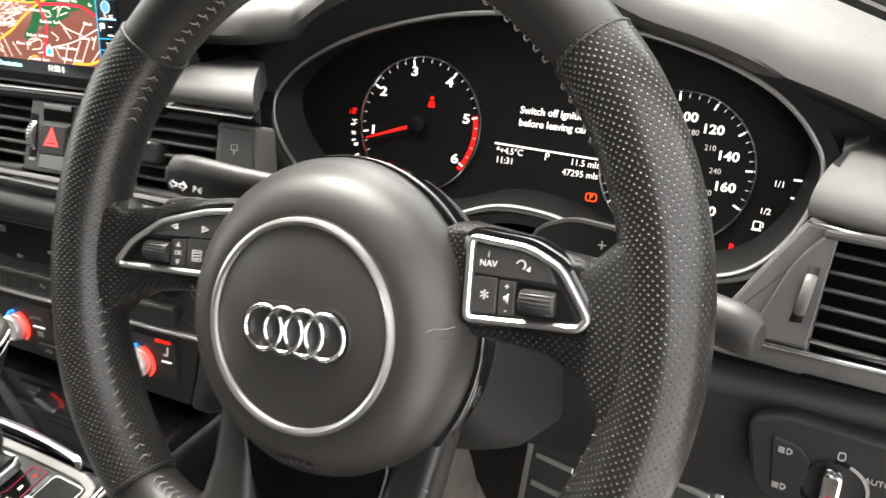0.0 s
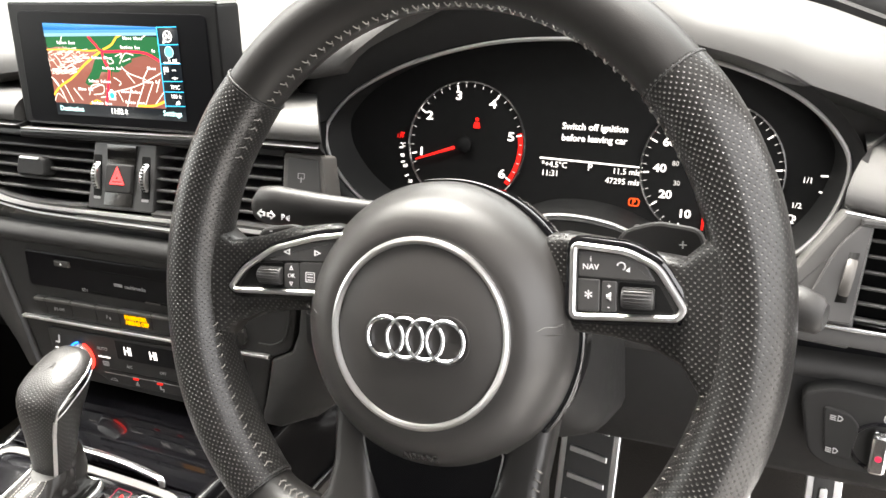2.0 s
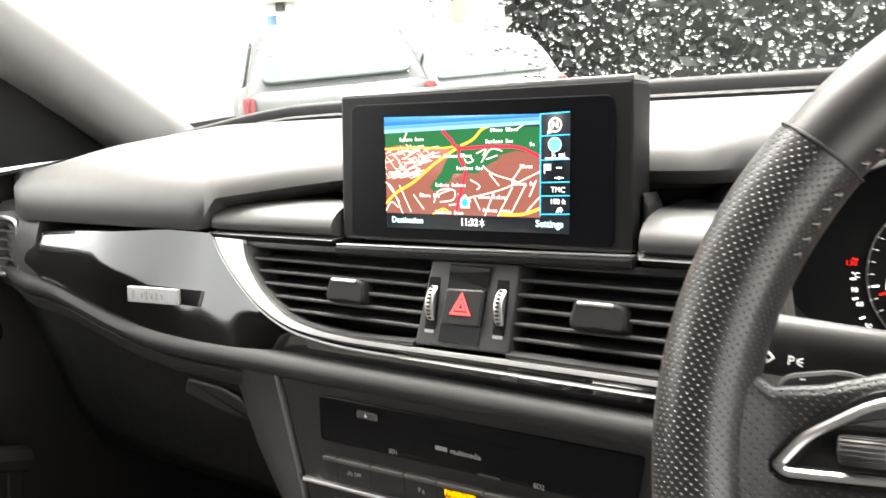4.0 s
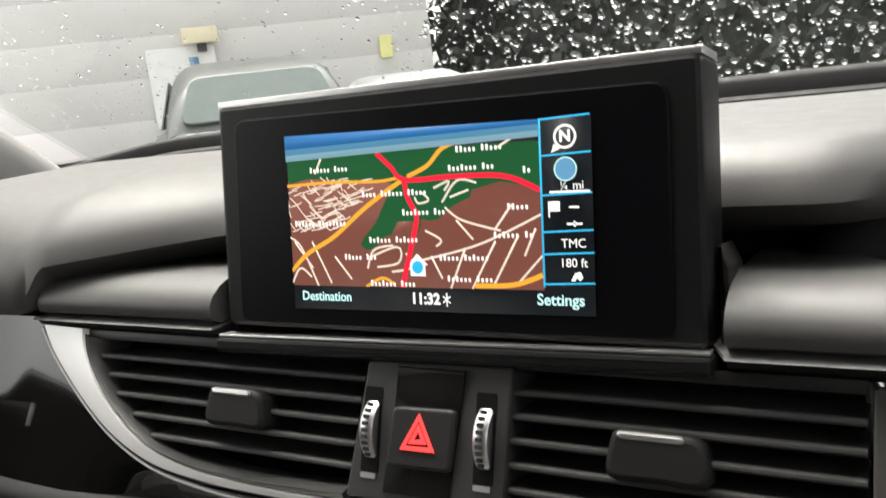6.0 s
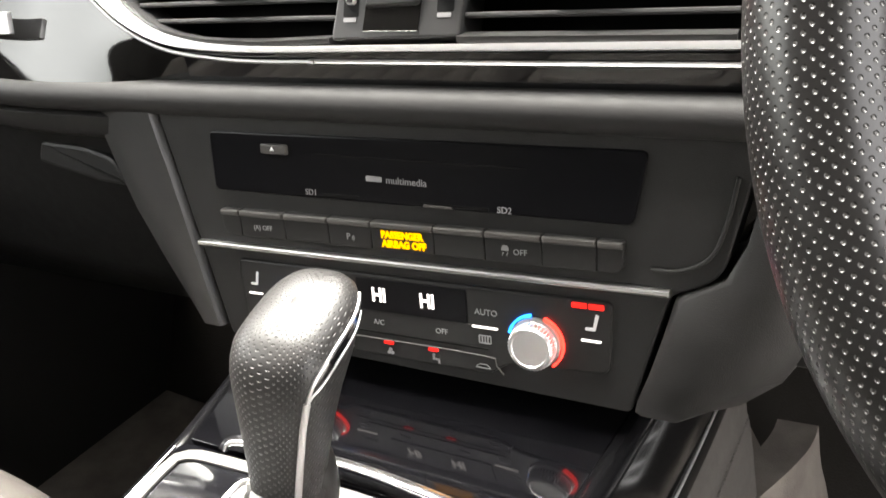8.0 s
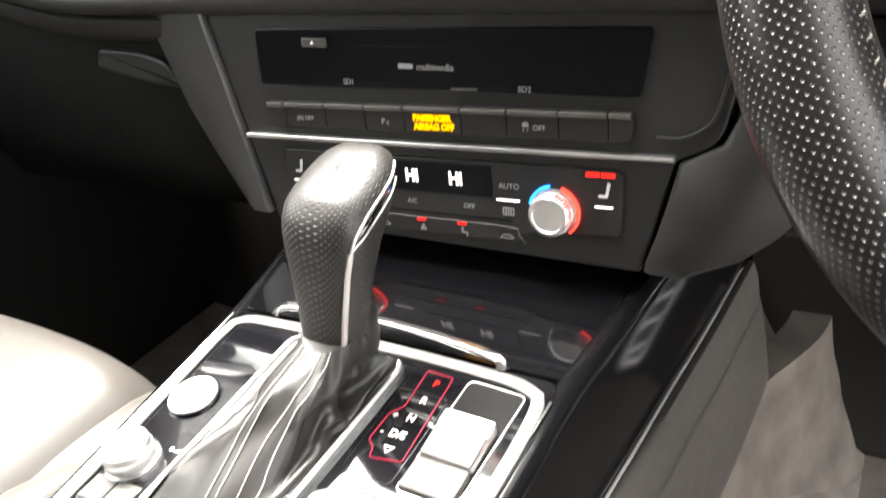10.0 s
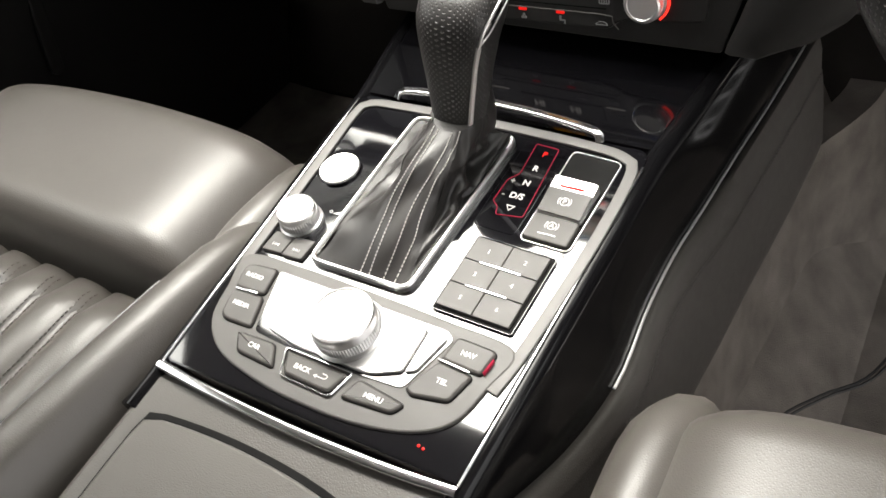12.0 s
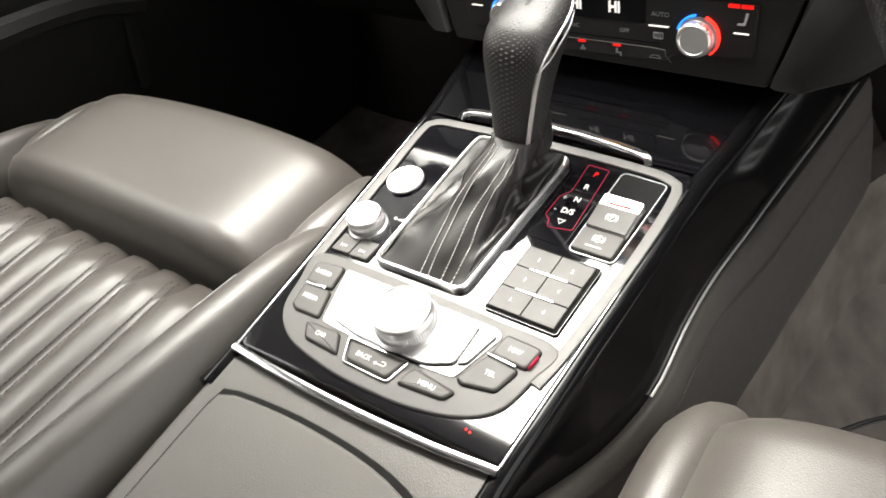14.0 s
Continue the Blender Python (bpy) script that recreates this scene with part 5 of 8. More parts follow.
    for x in (-0.0165, 0.0145):
        text("HI", 0.0115, LIT, at(ROW, x, sy(0.4945), 0.0030), cp, "temperature_reading", bold=0.0003, wide=0.85)
    bm = BM()
    slab(bm, rrect(0.094, 0.0008, 0.0003, 0.003, sy(0.4715)), 0.002, 0.0027)
    part("panel_groove", bm, DEEP, cp, m=ROW)
    text("A/C", 0.0044, DIM, at(ROW, -0.0185, sy(0.4778), 0.0024), cp)
    text("OFF", 0.0044, DIM, at(ROW, 0.022, sy(0.4778), 0.0024), cp)
    bm = BM()
    tube(bm, [ROW @ Vector(p) for p in curve([(-0.052, sy(0.4672), 0.0022), (0.044, sy(0.4672), 0.0022), (0.052, sy(0.4640), 0.0022), (0.058, sy(0.4575), 0.0022)], 20)], 0.0005, 6, up=(0, 1, 0))
    part("panel_edge", bm, GREY, cp, "thin edge line")
    for x in (-0.0130, 0.0160):
        bm = BM()
        slab(bm, rrect(0.0062, 0.0018, 0.0005, x, sy(0.4662)), 0.002, 0.0031)
        part("indicator_light", bm, RED, cp, "lit red indicator", m=ROW)
    yy = sy(0.4605)
    bm = BM()
    for k in range(3):
        slab(bm, circle(0.0011, 10, -0.0125 + 0.0013 * math.cos(radians(90 + 120 * k)), yy + 0.0013 * math.sin(radians(90 + 120 * k))), 0.002, 0.0025)
    part("fan_symbol", bm, DIM, cp, m=ROW)
    bm = BM()
    slab(bm, circle(0.0009, 10, 0.0158, yy + 0.0024), 0.002, 0.0025)
    slab(bm, [(0.0150, yy - 0.0006), (0.0184, yy - 0.0006), (0.0184, yy - 0.0026), (0.0194, yy - 0.0026), (0.0194, yy + 0.0004), (0.0164, yy + 0.0004), (0.0164, yy + 0.0014), (0.0150, yy + 0.0014)], 0.002, 0.0025)
    part("airflow_symbol", bm, DIM, cp, m=ROW)
    bm = BM()
    for x in (0.046, -0.042):
        car_line = [(x - 0.0045, yy - 0.0008), (x + 0.0045, yy - 0.0008), (x + 0.0040, yy + 0.0006), (x + 0.0020, yy + 0.0018), (x - 0.0018, yy + 0.0018), (x - 0.0036, yy + 0.0006)]
        frame_ring(bm, car_line, inset(car_line, 0.0004), 0.002, 0.0025)
    part("recirculate_symbol", bm, DIM, cp, m=ROW)
    for sgn in (-1, 1):
        kx = 0.0775 * sgn
        text("AUTO", 0.0048, DIM, at(ROW, 0.0495 * sgn, sy(0.4925), 0.0024), cp)
        bm = BM()
        slab(bm, rrect(0.0150, 0.0011, 0.0004, 0.0485 * sgn, sy(0.4840)), 0.002, 0.0028)
        part("mode_bar", bm, LIT, cp, "white bar", m=ROW)
        bm = BM()
        frame_ring(bm, rrect(0.0075, 0.0050, 0.0008, 0.0482 * sgn, sy(0.4770)), rrect(0.0060, 0.0036, 0.0005, 0.0482 * sgn, sy(0.4770)), 0.002, 0.0026)
        for k in range(3):
            slab(bm, rrect(0.0007, 0.0034, 0.0002, 0.0482 * sgn + 0.0016 * (k - 1), sy(0.4770)), 0.002, 0.0026)
        part("defroster_symbol", bm, DIM, cp, m=ROW)
        bm = BM()
        slab(bm, rrect(0.0105, 0.0010, 0.0004, 0.107 * sgn, sy(0.4850)), 0.002, 0.0028)
        part("mode_bar", bm, LIT, cp, "white bar", m=ROW)
        bm = BM()
        slab(bm, rounded([(0.107 * sgn - 0.003, sy(0.4905)), (0.107 * sgn + 0.0022, sy(0.4905)), (0.107 * sgn + 0.0042, sy(0.4990)), (0.107 * sgn + 0.0024, sy(0.4995)), (0.107 * sgn + 0.001, sy(0.4922)), (0.107 * sgn - 0.003, sy(0.4920))], 0.0005, 2), 0.002, 0.0026)
        part("seat_symbol", bm, INK, cp, "seat heating symbol", m=ROW)
        if sgn > 0:
            for dx in (-0.0044, 0.0044):
                bm = BM()
                slab(bm, rrect(0.0078, 0.0026, 0.0005, 0.1055 + dx, sy(0.5035)), 0.002, 0.0030)
                part("indicator_light", bm, RED, cp, "lit red indicator", m=ROW)
        kz = sy(0.4800)
        knob = BM()
        prof = [(0.0138, 0.002), (0.0138, 0.0042), (0.0122, 0.0048), (0.0119, 0.0115), (0.0111, 0.0126), (0.0097, 0.0128), (0.0093, 0.0122), (0.0001, 0.0121)]
        lathe(knob, prof, 48, ROW @ pose(kx, kz, 0))
        kn = part("temperature_knob", knob, SATIN, t, "satin metal rotary temperature knob", sharp=18)
        for a0, a1, mt in ((98, 165, BLUE), (-52, 70, ARC)):
            bm = BM()
            slab(bm, circle(0.0156, 16, kx, kz, a0, a1) + circle(0.0144, 16, kx, kz, a0, a1)[::-1], 0.002, 0.0042)
            part("temperature_arc", bm, mt, kn, "lit blue arc" if mt is BLUE else "lit red arc", m=ROW)
        bm = BM()
        for k in range(40):
            a = 2 * math.pi * k / 40
            slab(bm, rrect(0.0008, 0.0008, 0.0002, kx + 0.0120 * math.cos(a), kz + 0.0120 * math.sin(a), 1), 0.0052, 0.0112)
        part("knurling", bm, SATIN, kn, kind="stuff", m=ROW)
    return t


stack()


# ---- steering wheel ----
WHL = pose(0.3675, 0.1775, 0.667, 67.7, 0, 0) @ pose(0, 0, 0, 0, 0, 4.2)
WUP = WHL.to_3x3() @ Vector((0, 0, 1))
RC, RR, RV = (0.0035, 0.020), 0.161, 0.171


def rim_point(a):
    """The rim's middle line: a circle, flat below."""
    x, y = RC[0] + RR * math.cos(radians(a)), RC[1] + RV * math.sin(radians(a))
    flat = -0.129
    if y < flat + 0.025:
        y = flat + 0.025 * math.exp((y - flat - 0.025) / 0.025)
    return Vector((x, y, -0.02))


def mirror(pts, s):
    return [(x * s, y) for x, y in pts][::s]


def wheel():
    t = thing("steering_wheel", (0.37, 0.25, 0.62), "flat-bottomed black leather steering wheel with a round airbag cover", "steering wheel")
    rims = []
    for a0, a1, mat, r, label in ((42, 138, LEATHER, 0.0182, "smooth leather crown of the rim"), (138, 226, PERF, 0.0193, "perforated leather grip"), (226, 314, LEATHER, 0.0180, "smooth leather foot of the rim"), (-46, 42, PERF, 0.0193, "perforated leather grip")):
        bm = BM()
        n = 48
        path, size = [], []
        for k in range(n + 1):
            a = a0 + (a1 - a0) * k / n
            path.append(WHL @ rim_point(a))
            e = min(k, n - k) / 4
            size.append(1.0 - 0.035 * max(0, 1 - e) + (0.05 * math.exp(-((abs(((a - 90) % 360) - 180) - 65) / 12) ** 2) if mat is PERF else 0))
        sweep(bm, path, [(x * 0.96, y * 1.06) for x, y in circle(r, 24)], WUP, size=size)
        rims.append(part("rim", bm, mat, t, label, sharp=60))
    # stitches along the inside of the rim
    for rim, a0, a1 in ((rims[0], 43, 137), (rims[1], 140, 224), (rims[2], 228, 312), (rims[3], -44, 40)):
        bm = BM()
        n = int(abs(a1 - a0) * 0.42)
        for k in range(n):
            a = a0 + (a1 - a0) * (k + 0.5) / n
            if rim in (rims[1], rims[3]) and abs(((a + 90) % 180) - 90 - (14 if rim is rims[3] else -14)) < 22 and abs(a - (10 if rim is rims[3] else 170)) < 17:
                continue
            if rim is rims[2] and 253 < a < 287:
                continue
            p, q = rim_point(a), rim_point(a + 0.6)
            tn = (q - p).normalized()
            inw = Vector((-tn.y, tn.x, 0))
            for s, zz in ((1, 0.0092), (-1, 0.0060)):
                c = p + inw * 0.0172 + Vector((0, 0, zz))
                d = (tn * 0.0009 * s + Vector((0, 0, 1)) * 0.0014 - inw * 0.0007)
                sweep(bm, [WHL @ (c - d), WHL @ (c + inw * 0.0007), WHL @ (c + d)], circle(0.0004, 5), WUP + Vector((0.3, 0.1, 0)))
        part("rim_stitching", bm, THREAD, rim, "pale cross-stitching", kind="stuff")
    for a in (42, 138, 226, 314):
        p, q = rim_point(a - 0.5), rim_point(a + 0.5)
        tn = (q - p).normalized()
        sd = tn.cross(Vector((0, 0, 1)))
        bm = BM()
        tube(bm, [WHL @ (p + sd * 0.0184 * 0.97 * math.cos(2 * math.pi * k / 28) + Vector((0, 0, 1)) * 0.0184 * 1.06 * math.sin(2 * math.pi * k / 28)) for k in range(28)], 0.0007, 5, True, WHL.to_3x3() @ tn)
        part("seam", bm, RUBBER, t, "sewn leather seam")
    bm = BM()
    lathe(bm, [(0.0001, -0.075), (0.06, -0.075), (0.078, -0.062), (0.0805, -0.040), (0.0795, -0.028), (0.0755, -0.017), (0.069, -0.009), (0.061, -0.0035), (0.0535, -0.0015), (0.051, -0.0022), (0.048, -0.0022), (0.046, -0.001), (0.02, 0.0006), (0.0001, 0.0008)], 72, WHL @ pose(0, 0.003, 0))
    bag = part("airbag_cover", bm, BAG, t, "domed grained airbag cover")
    bm = BM()
    tube(bm, [WHL @ Vector((0.0495 * math.cos(2 * math.pi * k / 72), 0.002 + 0.0495 * math.sin(2 * math.pi * k / 72), -0.0012)) for k in range(72)], 0.0020, 8, True, WUP)
    part("trim_ring", bm, SATIN, bag, "satin metal ring")
    for k in range(4):
        cx = -0.01725 + 0.0115 * k
        bm = BM()
        frame_ring(bm, circle(0.0115, 40, cx, 0.0), circle(0.0094, 40, cx, 0.0), 0.0006, 0.0030 + 0.00015 * k, 0.0006)
        part("emblem_ring", bm, CHROME, bag, "bright metal ring", m=WHL)
    bm = BM()
    frame_ring(bm, rrect(0.061, 0.026, 0.0125, 0, 0, 10), rrect(0.059, 0.0245, 0.0118, 0, 0, 10), 0.0002, 0.0010)
    part("emblem_recess_edge", bm, BAG, bag, m=WHL)
    for sx in (1, -1):
        bm = BM()
        sweep(bm, [WHL @ Vector((sx * (0.064 + 0.011 * u), 0.008 + v, -0.0056 - 0.0070 * u)) for u, v in ((0, 0.0), (0.3, 0.002), (0.7, 0.002), (1, 0.0035), (1, -0.0015), (0.6, -0.0022), (0.2, -0.0022))], circle(0.00022, 4), WUP)
        part("horn_symbol", bm, BAG, bag, "embossed horn symbol")
    text("AIRBAG", 0.0062, BAG, WHL @ pose(0, -0.0655, -0.0072, 36, 0, 0), bag, "embossed_word", thick=0.0007)
    # gloss crescent seen between the cover and the wheel's back
    bm = BM()
    arc = list(range(-66, 101, 3))
    sweep(bm, [WHL @ Vector((0.0806 * math.cos(radians(a)), 0.003 + 0.0806 * math.sin(radians(a)), -0.037)) for a in arc], rrect(0.0052, 0.016, 0.0022), WUP, size=[max(0.25, min(1.0, (a + 70) / 20, (104 - a) / 60)) for a in arc])
    part("gloss_crescent", bm, GLOSS, t, "gloss black edge beside the cover")
    # spokes with their key pods
    pods = {1: [(0.0775, 0.0142), (0.1310, 0.0165), (0.1352, 0.0225), (0.1215, 0.0435), (0.1063, 0.0508), (0.0775, 0.0535)],
            -1: [(0.0600, 0.0166), (0.1265, 0.0152), (0.1310, 0.0188), (0.1205, 0.0312), (0.0990, 0.0442), (0.0690, 0.0516), (0.0450, 0.0540)]}
    keysets = {1: [([(0.0818, 0.0360), (0.1195, 0.0352), (0.1150, 0.0430), (0.1045, 0.0472), (0.0818, 0.0492)], "key"), ([(0.0818, 0.0188), (0.0928, 0.0190), (0.0928, 0.0352), (0.0818, 0.0352)], "key"), ([(0.0936, 0.0192), (0.1012, 0.0194), (0.1012, 0.0345), (0.0936, 0.0345)], "key"), ([(0.1018, 0.0195), (0.1290, 0.0205), (0.1215, 0.0338), (0.1018, 0.0345)], "roller_bed")],
               -1: [([(0.0500, 0.0365), (0.1085, 0.0350), (0.0985, 0.0410), (0.0690, 0.0478), (0.0500, 0.0500)], "key"), ([(0.0600, 0.0200), (0.0805, 0.0200), (0.0805, 0.0355), (0.0600, 0.0358)], "key"), ([(0.0812, 0.0200), (0.0912, 0.0200), (0.0912, 0.0345), (0.0812, 0.0350)], "key"), ([(0.0918, 0.0200), (0.1235, 0.0195), (0.1135, 0.0335), (0.0918, 0.0345)], "roller_bed")]}
    for s in (1, -1):
        bm = BM()
        rings = []
        for u, v0, v1, w0, w1 in ((0.050, 0.006, 0.054, -0.052, -0.030), (0.070, 0.006, 0.0575, -0.050, -0.022), (0.095, 0.005, 0.0545, -0.046, -0.0200), (0.115, 0.002, 0.049, -0.043, -0.0195), (0.132, -0.006, 0.047, -0.040, -0.016), (0.147, -0.026, 0.060, -0.036, -0.007), (0.160, -0.040, 0.080, -0.030, -0.004)):
            o = rounded([(v0, w0), (v1, w0), (v1, w1), (v0, w1)], 0.009, 4)
            rings.append([WHL @ Vector((s * u, v, w)) for v, w in o])
        loft(bm, rings)
        uvl = bm.loops.layers.uv.verify()
        inv = WHL.inverted()
        for f in bm.faces:
            for lp in f.loops:
                c = inv @ lp.vert.co
                lp[uvl].uv = (c.x, c.y)
        sp = part("spoke", bm, PERF, t, "leather-trimmed spoke", sharp=60)
        out = rounded(mirror(pods[s], s), 0.005, 4)
        bm = BM()
        slab(bm, inset(out, -0.003), -0.030, -0.0155, 0.002)
        part("pod_surround", bm, GLOSS, sp, "gloss black key surround", m=WHL)
        bm = BM()
        frame_ring(bm, out, inset(out, 0.0032), -0.020, -0.0125, 0.0010)
        part("pod_trim", bm, SATIN, sp, "satin bright key frame", m=WHL)
        bm = BM()
        slab(bm, inset(out, 0.0035), -0.020, -0.0150, 0.0005)
        part("key_bed", bm, HARD, sp, m=WHL)
        for pts, nm in keysets[s]:
            bm = BM()
            slab(bm, rounded(mirror(pts, s), 0.0015, 3), -0.018, -0.0136 if nm == "key" else -0.0148, 0.0006)
            part(nm, bm, SLATE if nm == "key" else DEEP, sp, m=WHL)
        bm = BM()
        rx = 0.1115 if s > 0 else -0.1005
        lathe(bm, [(0.0046, -0.0078), (0.0052, -0.007), (0.0052, 0.007), (0.0046, 0.0078)], 24, WHL @ pose(rx, 0.0268, -0.0150, 0, 90, 0))
        rl = part("roller", bm, SLATE, sp, "knurled roller")
        bm = BM()
        for k in range(9):
            a = radians(20 + 17.5 * k)
            slab(bm, rrect(0.0138, 0.0006, 0.0002, rx, 0.0268 + 0.0053 * math.cos(a), 1), -0.0150 + 0.0053 * math.sin(a) - 0.0004, -0.0150 + 0.0053 * math.sin(a) + 0.0003)
        part("roller_ribs", bm, RUBBER, sp, kind="stuff", m=WHL)
        k = lambda x, y: at(WHL, s * x, y, -0.0135)
        if s > 0:
            text("i\nNAV", 0.0040, INK, k(0.0880, 0.0430), sp, "key_symbol")
            text("*", 0.0095, INK, k(0.0872, 0.0255), sp, "key_symbol")
            text("+", 0.0040, INK, k(0.0974, 0.0318), sp, "key_symbol")
            text("-", 0.0040, INK, k(0.0974, 0.0218), sp, "key_symbol")
            bm = BM()
            slab(bm, [(0.0962, 0.0259), (0.0970, 0.0259), (0.0984, 0.0246), (0.0984, 0.0292), (0.0970, 0.0278), (0.0962, 0.0278)], -0.0137, -0.0132)
            part("mute_symbol", bm, INK, sp, m=WHL)
            bm = BM()
            frame_ring(bm, circle(0.0022, 16, 0.1030, 0.0420, -60, 170) + circle(0.0021, 16, 0.1030, 0.0420, 170, -60), circle(0.0017, 16, 0.1030, 0.0420, -60, 170) + circle(0.0016, 16, 0.1030, 0.0420, 170, -60), -0.0137, -0.0132)
            slab(bm, [(0.1052, 0.0400), (0.1072, 0.0393), (0.1072, 0.0417)], -0.0137, -0.0132)
            part("voice_symbol", bm, INK, sp, m=WHL)
        else:
            for x, tr in ((0.0893, 180), (0.0685, 0)):
                bm = BM()
                frame_ring(bm, [(-0.0022, -0.0018), (0.0022, 0.0), (-0.0022, 0.0018)], [(-0.0015, -0.0009), (0.0008, 0.0), (-0.0015, 0.0009)], 0, 0.0004)
                part("arrow_symbol", bm, INK, sp, m=WHL @ pose(-x, 0.0410, -0.0135, 0, 0, tr))
            text("OK", 0.0034, INK, k(0.0862, 0.0272), sp, "key_symbol")
            for y, tr in ((0.0318, 90), (0.0226, -90)):
                bm = BM()
                frame_ring(bm, [(-0.0012, -0.0013), (0.0014, 0.0), (-0.0012, 0.0013)], [(-0.0008, -0.0007), (0.0006, 0.0), (-0.0008, 0.0007)], 0, 0.0004)
                part("arrow_symbol", bm, INK, sp, m=WHL @ pose(-0.0862, y, -0.0135, 0, 0, tr))
            bm = BM()
            frame_ring(bm, rrect(0.0060, 0.0058, 0.0005, -0.0735, 0.0270), rrect(0.0052, 0.0050, 0.0003, -0.0735, 0.0270), -0.0137, -0.0132)
            for j in range(3):
                slab(bm, rrect(0.0036, 0.0006, 0.0002, -0.0735, 0.0254 + 0.0016 * j, 1), -0.0137, -0.0132)
            part("list_symbol", bm, INK, sp, m=WHL)
        # shift paddle behind the spoke
        bm = BM()
        slab(bm, rounded(mirror([(x, y - (0.008 if s < 0 else 0.0)) for x, y in ((0.088, 0.042), (0.128, 0.038), (0.140, 0.046), (0.136, 0.060), (0.112, 0.0635), (0.095, 0.058))], s), 0.006), -0.058, -0.052, 0.002)
        pd = part("shift_paddle", bm, HARD, t, "black shift paddle", m=WHL)
        text("+" if s > 0 else "-", 0.008, INK, at(WHL, s * 0.127, 0.0510, -0.0518), pd, "paddle_sign")
    # lower spoke: two leather legs round a gloss plate with a small badge
    for s in (1, -1):
        bm = BM()
        rings = []
        for u, v, hw, w0, w1 in ((0.0545, -0.046, 0.0125, -0.052, -0.030), (0.0525, -0.064, 0.0120, -0.050, -0.024), (0.0500, -0.080, 0.0125, -0.046, -0.019), (0.0480, -0.096, 0.0155, -0.042, -0.013), (0.0500, -0.108, 0.0225, -0.040, -0.009), (0.0580, -0.118, 0.036, -0.037, -0.0075), (0.060, -0.128, 0.040, -0.034, -0.010)):
            o = rounded([(u - hw, w0), (u + hw, w0), (u + hw, w1), (u - hw, w1)], 0.007, 4)
            rings.append([WHL @ Vector((s * x, v, w)) for x, w in o])
        loft(bm, rings)
        lg = part("lower_spoke", bm, LEATHER, t, "leather lower spoke", sharp=60)
        if s > 0:
            bm = BM()
            for k in range(9):
                y = -0.068 - 0.0046 * k
                sweep(bm, [WHL @ Vector((0.0600 - 0.0006 * k + 0.0001 * k * k, y, -0.0222 + 0.0012 * k)), WHL @ Vector((0.0632 - 0.0006 * k + 0.0001 * k * k, y - 0.002, -0.0235 + 0.0012 * k))], circle(0.0006, 5), WUP)
            part("leg_stitching", bm, THREAD, lg, "pale stitching", kind="stuff")
    bm = BM()
    plate_line = rounded([(-0.0315, -0.1120), (0.0315, -0.1120), (0.0435, -0.060), (-0.0435, -0.060)], 0.006)
    slab(bm, plate_line, -0.045, -0.0215, 0.001)
    plate = part("gloss_plate", bm, SIDE, t, "gloss black plate", m=WHL)
    bm = BM()
    frame_ring(bm, plate_line, inset(plate_line, 0.0008), -0.0218, -0.0209)
    part("plate_edge", bm, DULL, plate, "thin satin outline", m=WHL)
    bm = BM()
    slab(bm, rounded([(-0.0178, -0.1053), (0.0132, -0.1053), (0.0160, -0.0955), (-0.0150, -0.0955)], 0.0006, 2), -0.0218, -0.0200, 0.0004)
    badge = part("badge", bm, PAINTED, plate, "small silver and red badge", m=WHL)
    bm = BM()
    slab(bm, [(-0.0175, -0.1051), (-0.0085, -0.1051), (-0.0057, -0.0957), (-0.0147, -0.0957)], -0.0204, -0.0196)
    part("badge_red_field", bm, material("badge_red", (0.55, 0.01, 0.02), 0.3), plate, m=WHL)
    bm = BM()
    slab(bm, rrect(0.0040, 0.0058, 0.0012, -0.0080, -0.1004, 2), -0.0202, -0.0193)
    for k in range(4):
        slab(bm, rrect(0.0010, 0.0052 if k == 0 else 0.0036, 0.0004, -0.0022 + 0.0036 * k, -0.1006, 2), -0.0202, -0.0194)
    part("badge_marks", bm, DIM, plate, m=WHL)
    bm = BM()
    lathe(bm, [(0.040, -0.30), (0.044, -0.12), (0.052, -0.10), (0.052, -0.074)], 32, WHL)
    part("hub_shaft", bm, HARD, t)
    return t


wheel()


def column():
    t = thing("steering_column", (0.37, 0.36, 0.5), "dark plastic steering column shroud", "column")
    bm = BM()
    rings = []
    for w, hw, up, dn in ((-0.085, 0.060, 0.035, 0.060), (-0.105, 0.072, 0.042, 0.075), (-0.15, 0.075, 0.045, 0.085), (-0.22, 0.072, 0.04, 0.09), (-0.30, 0.07, 0.02, 0.09)):
        o = rounded([(-hw, -dn), (hw, -dn), (hw, up), (-hw, up)], 0.03, 5)
        rings.append([WHL @ Vector((x, y, w)) for x, y in o])
    loft(bm, rings)
    part("shroud", bm, NIGHT, t, sharp=50)
    return t


column()


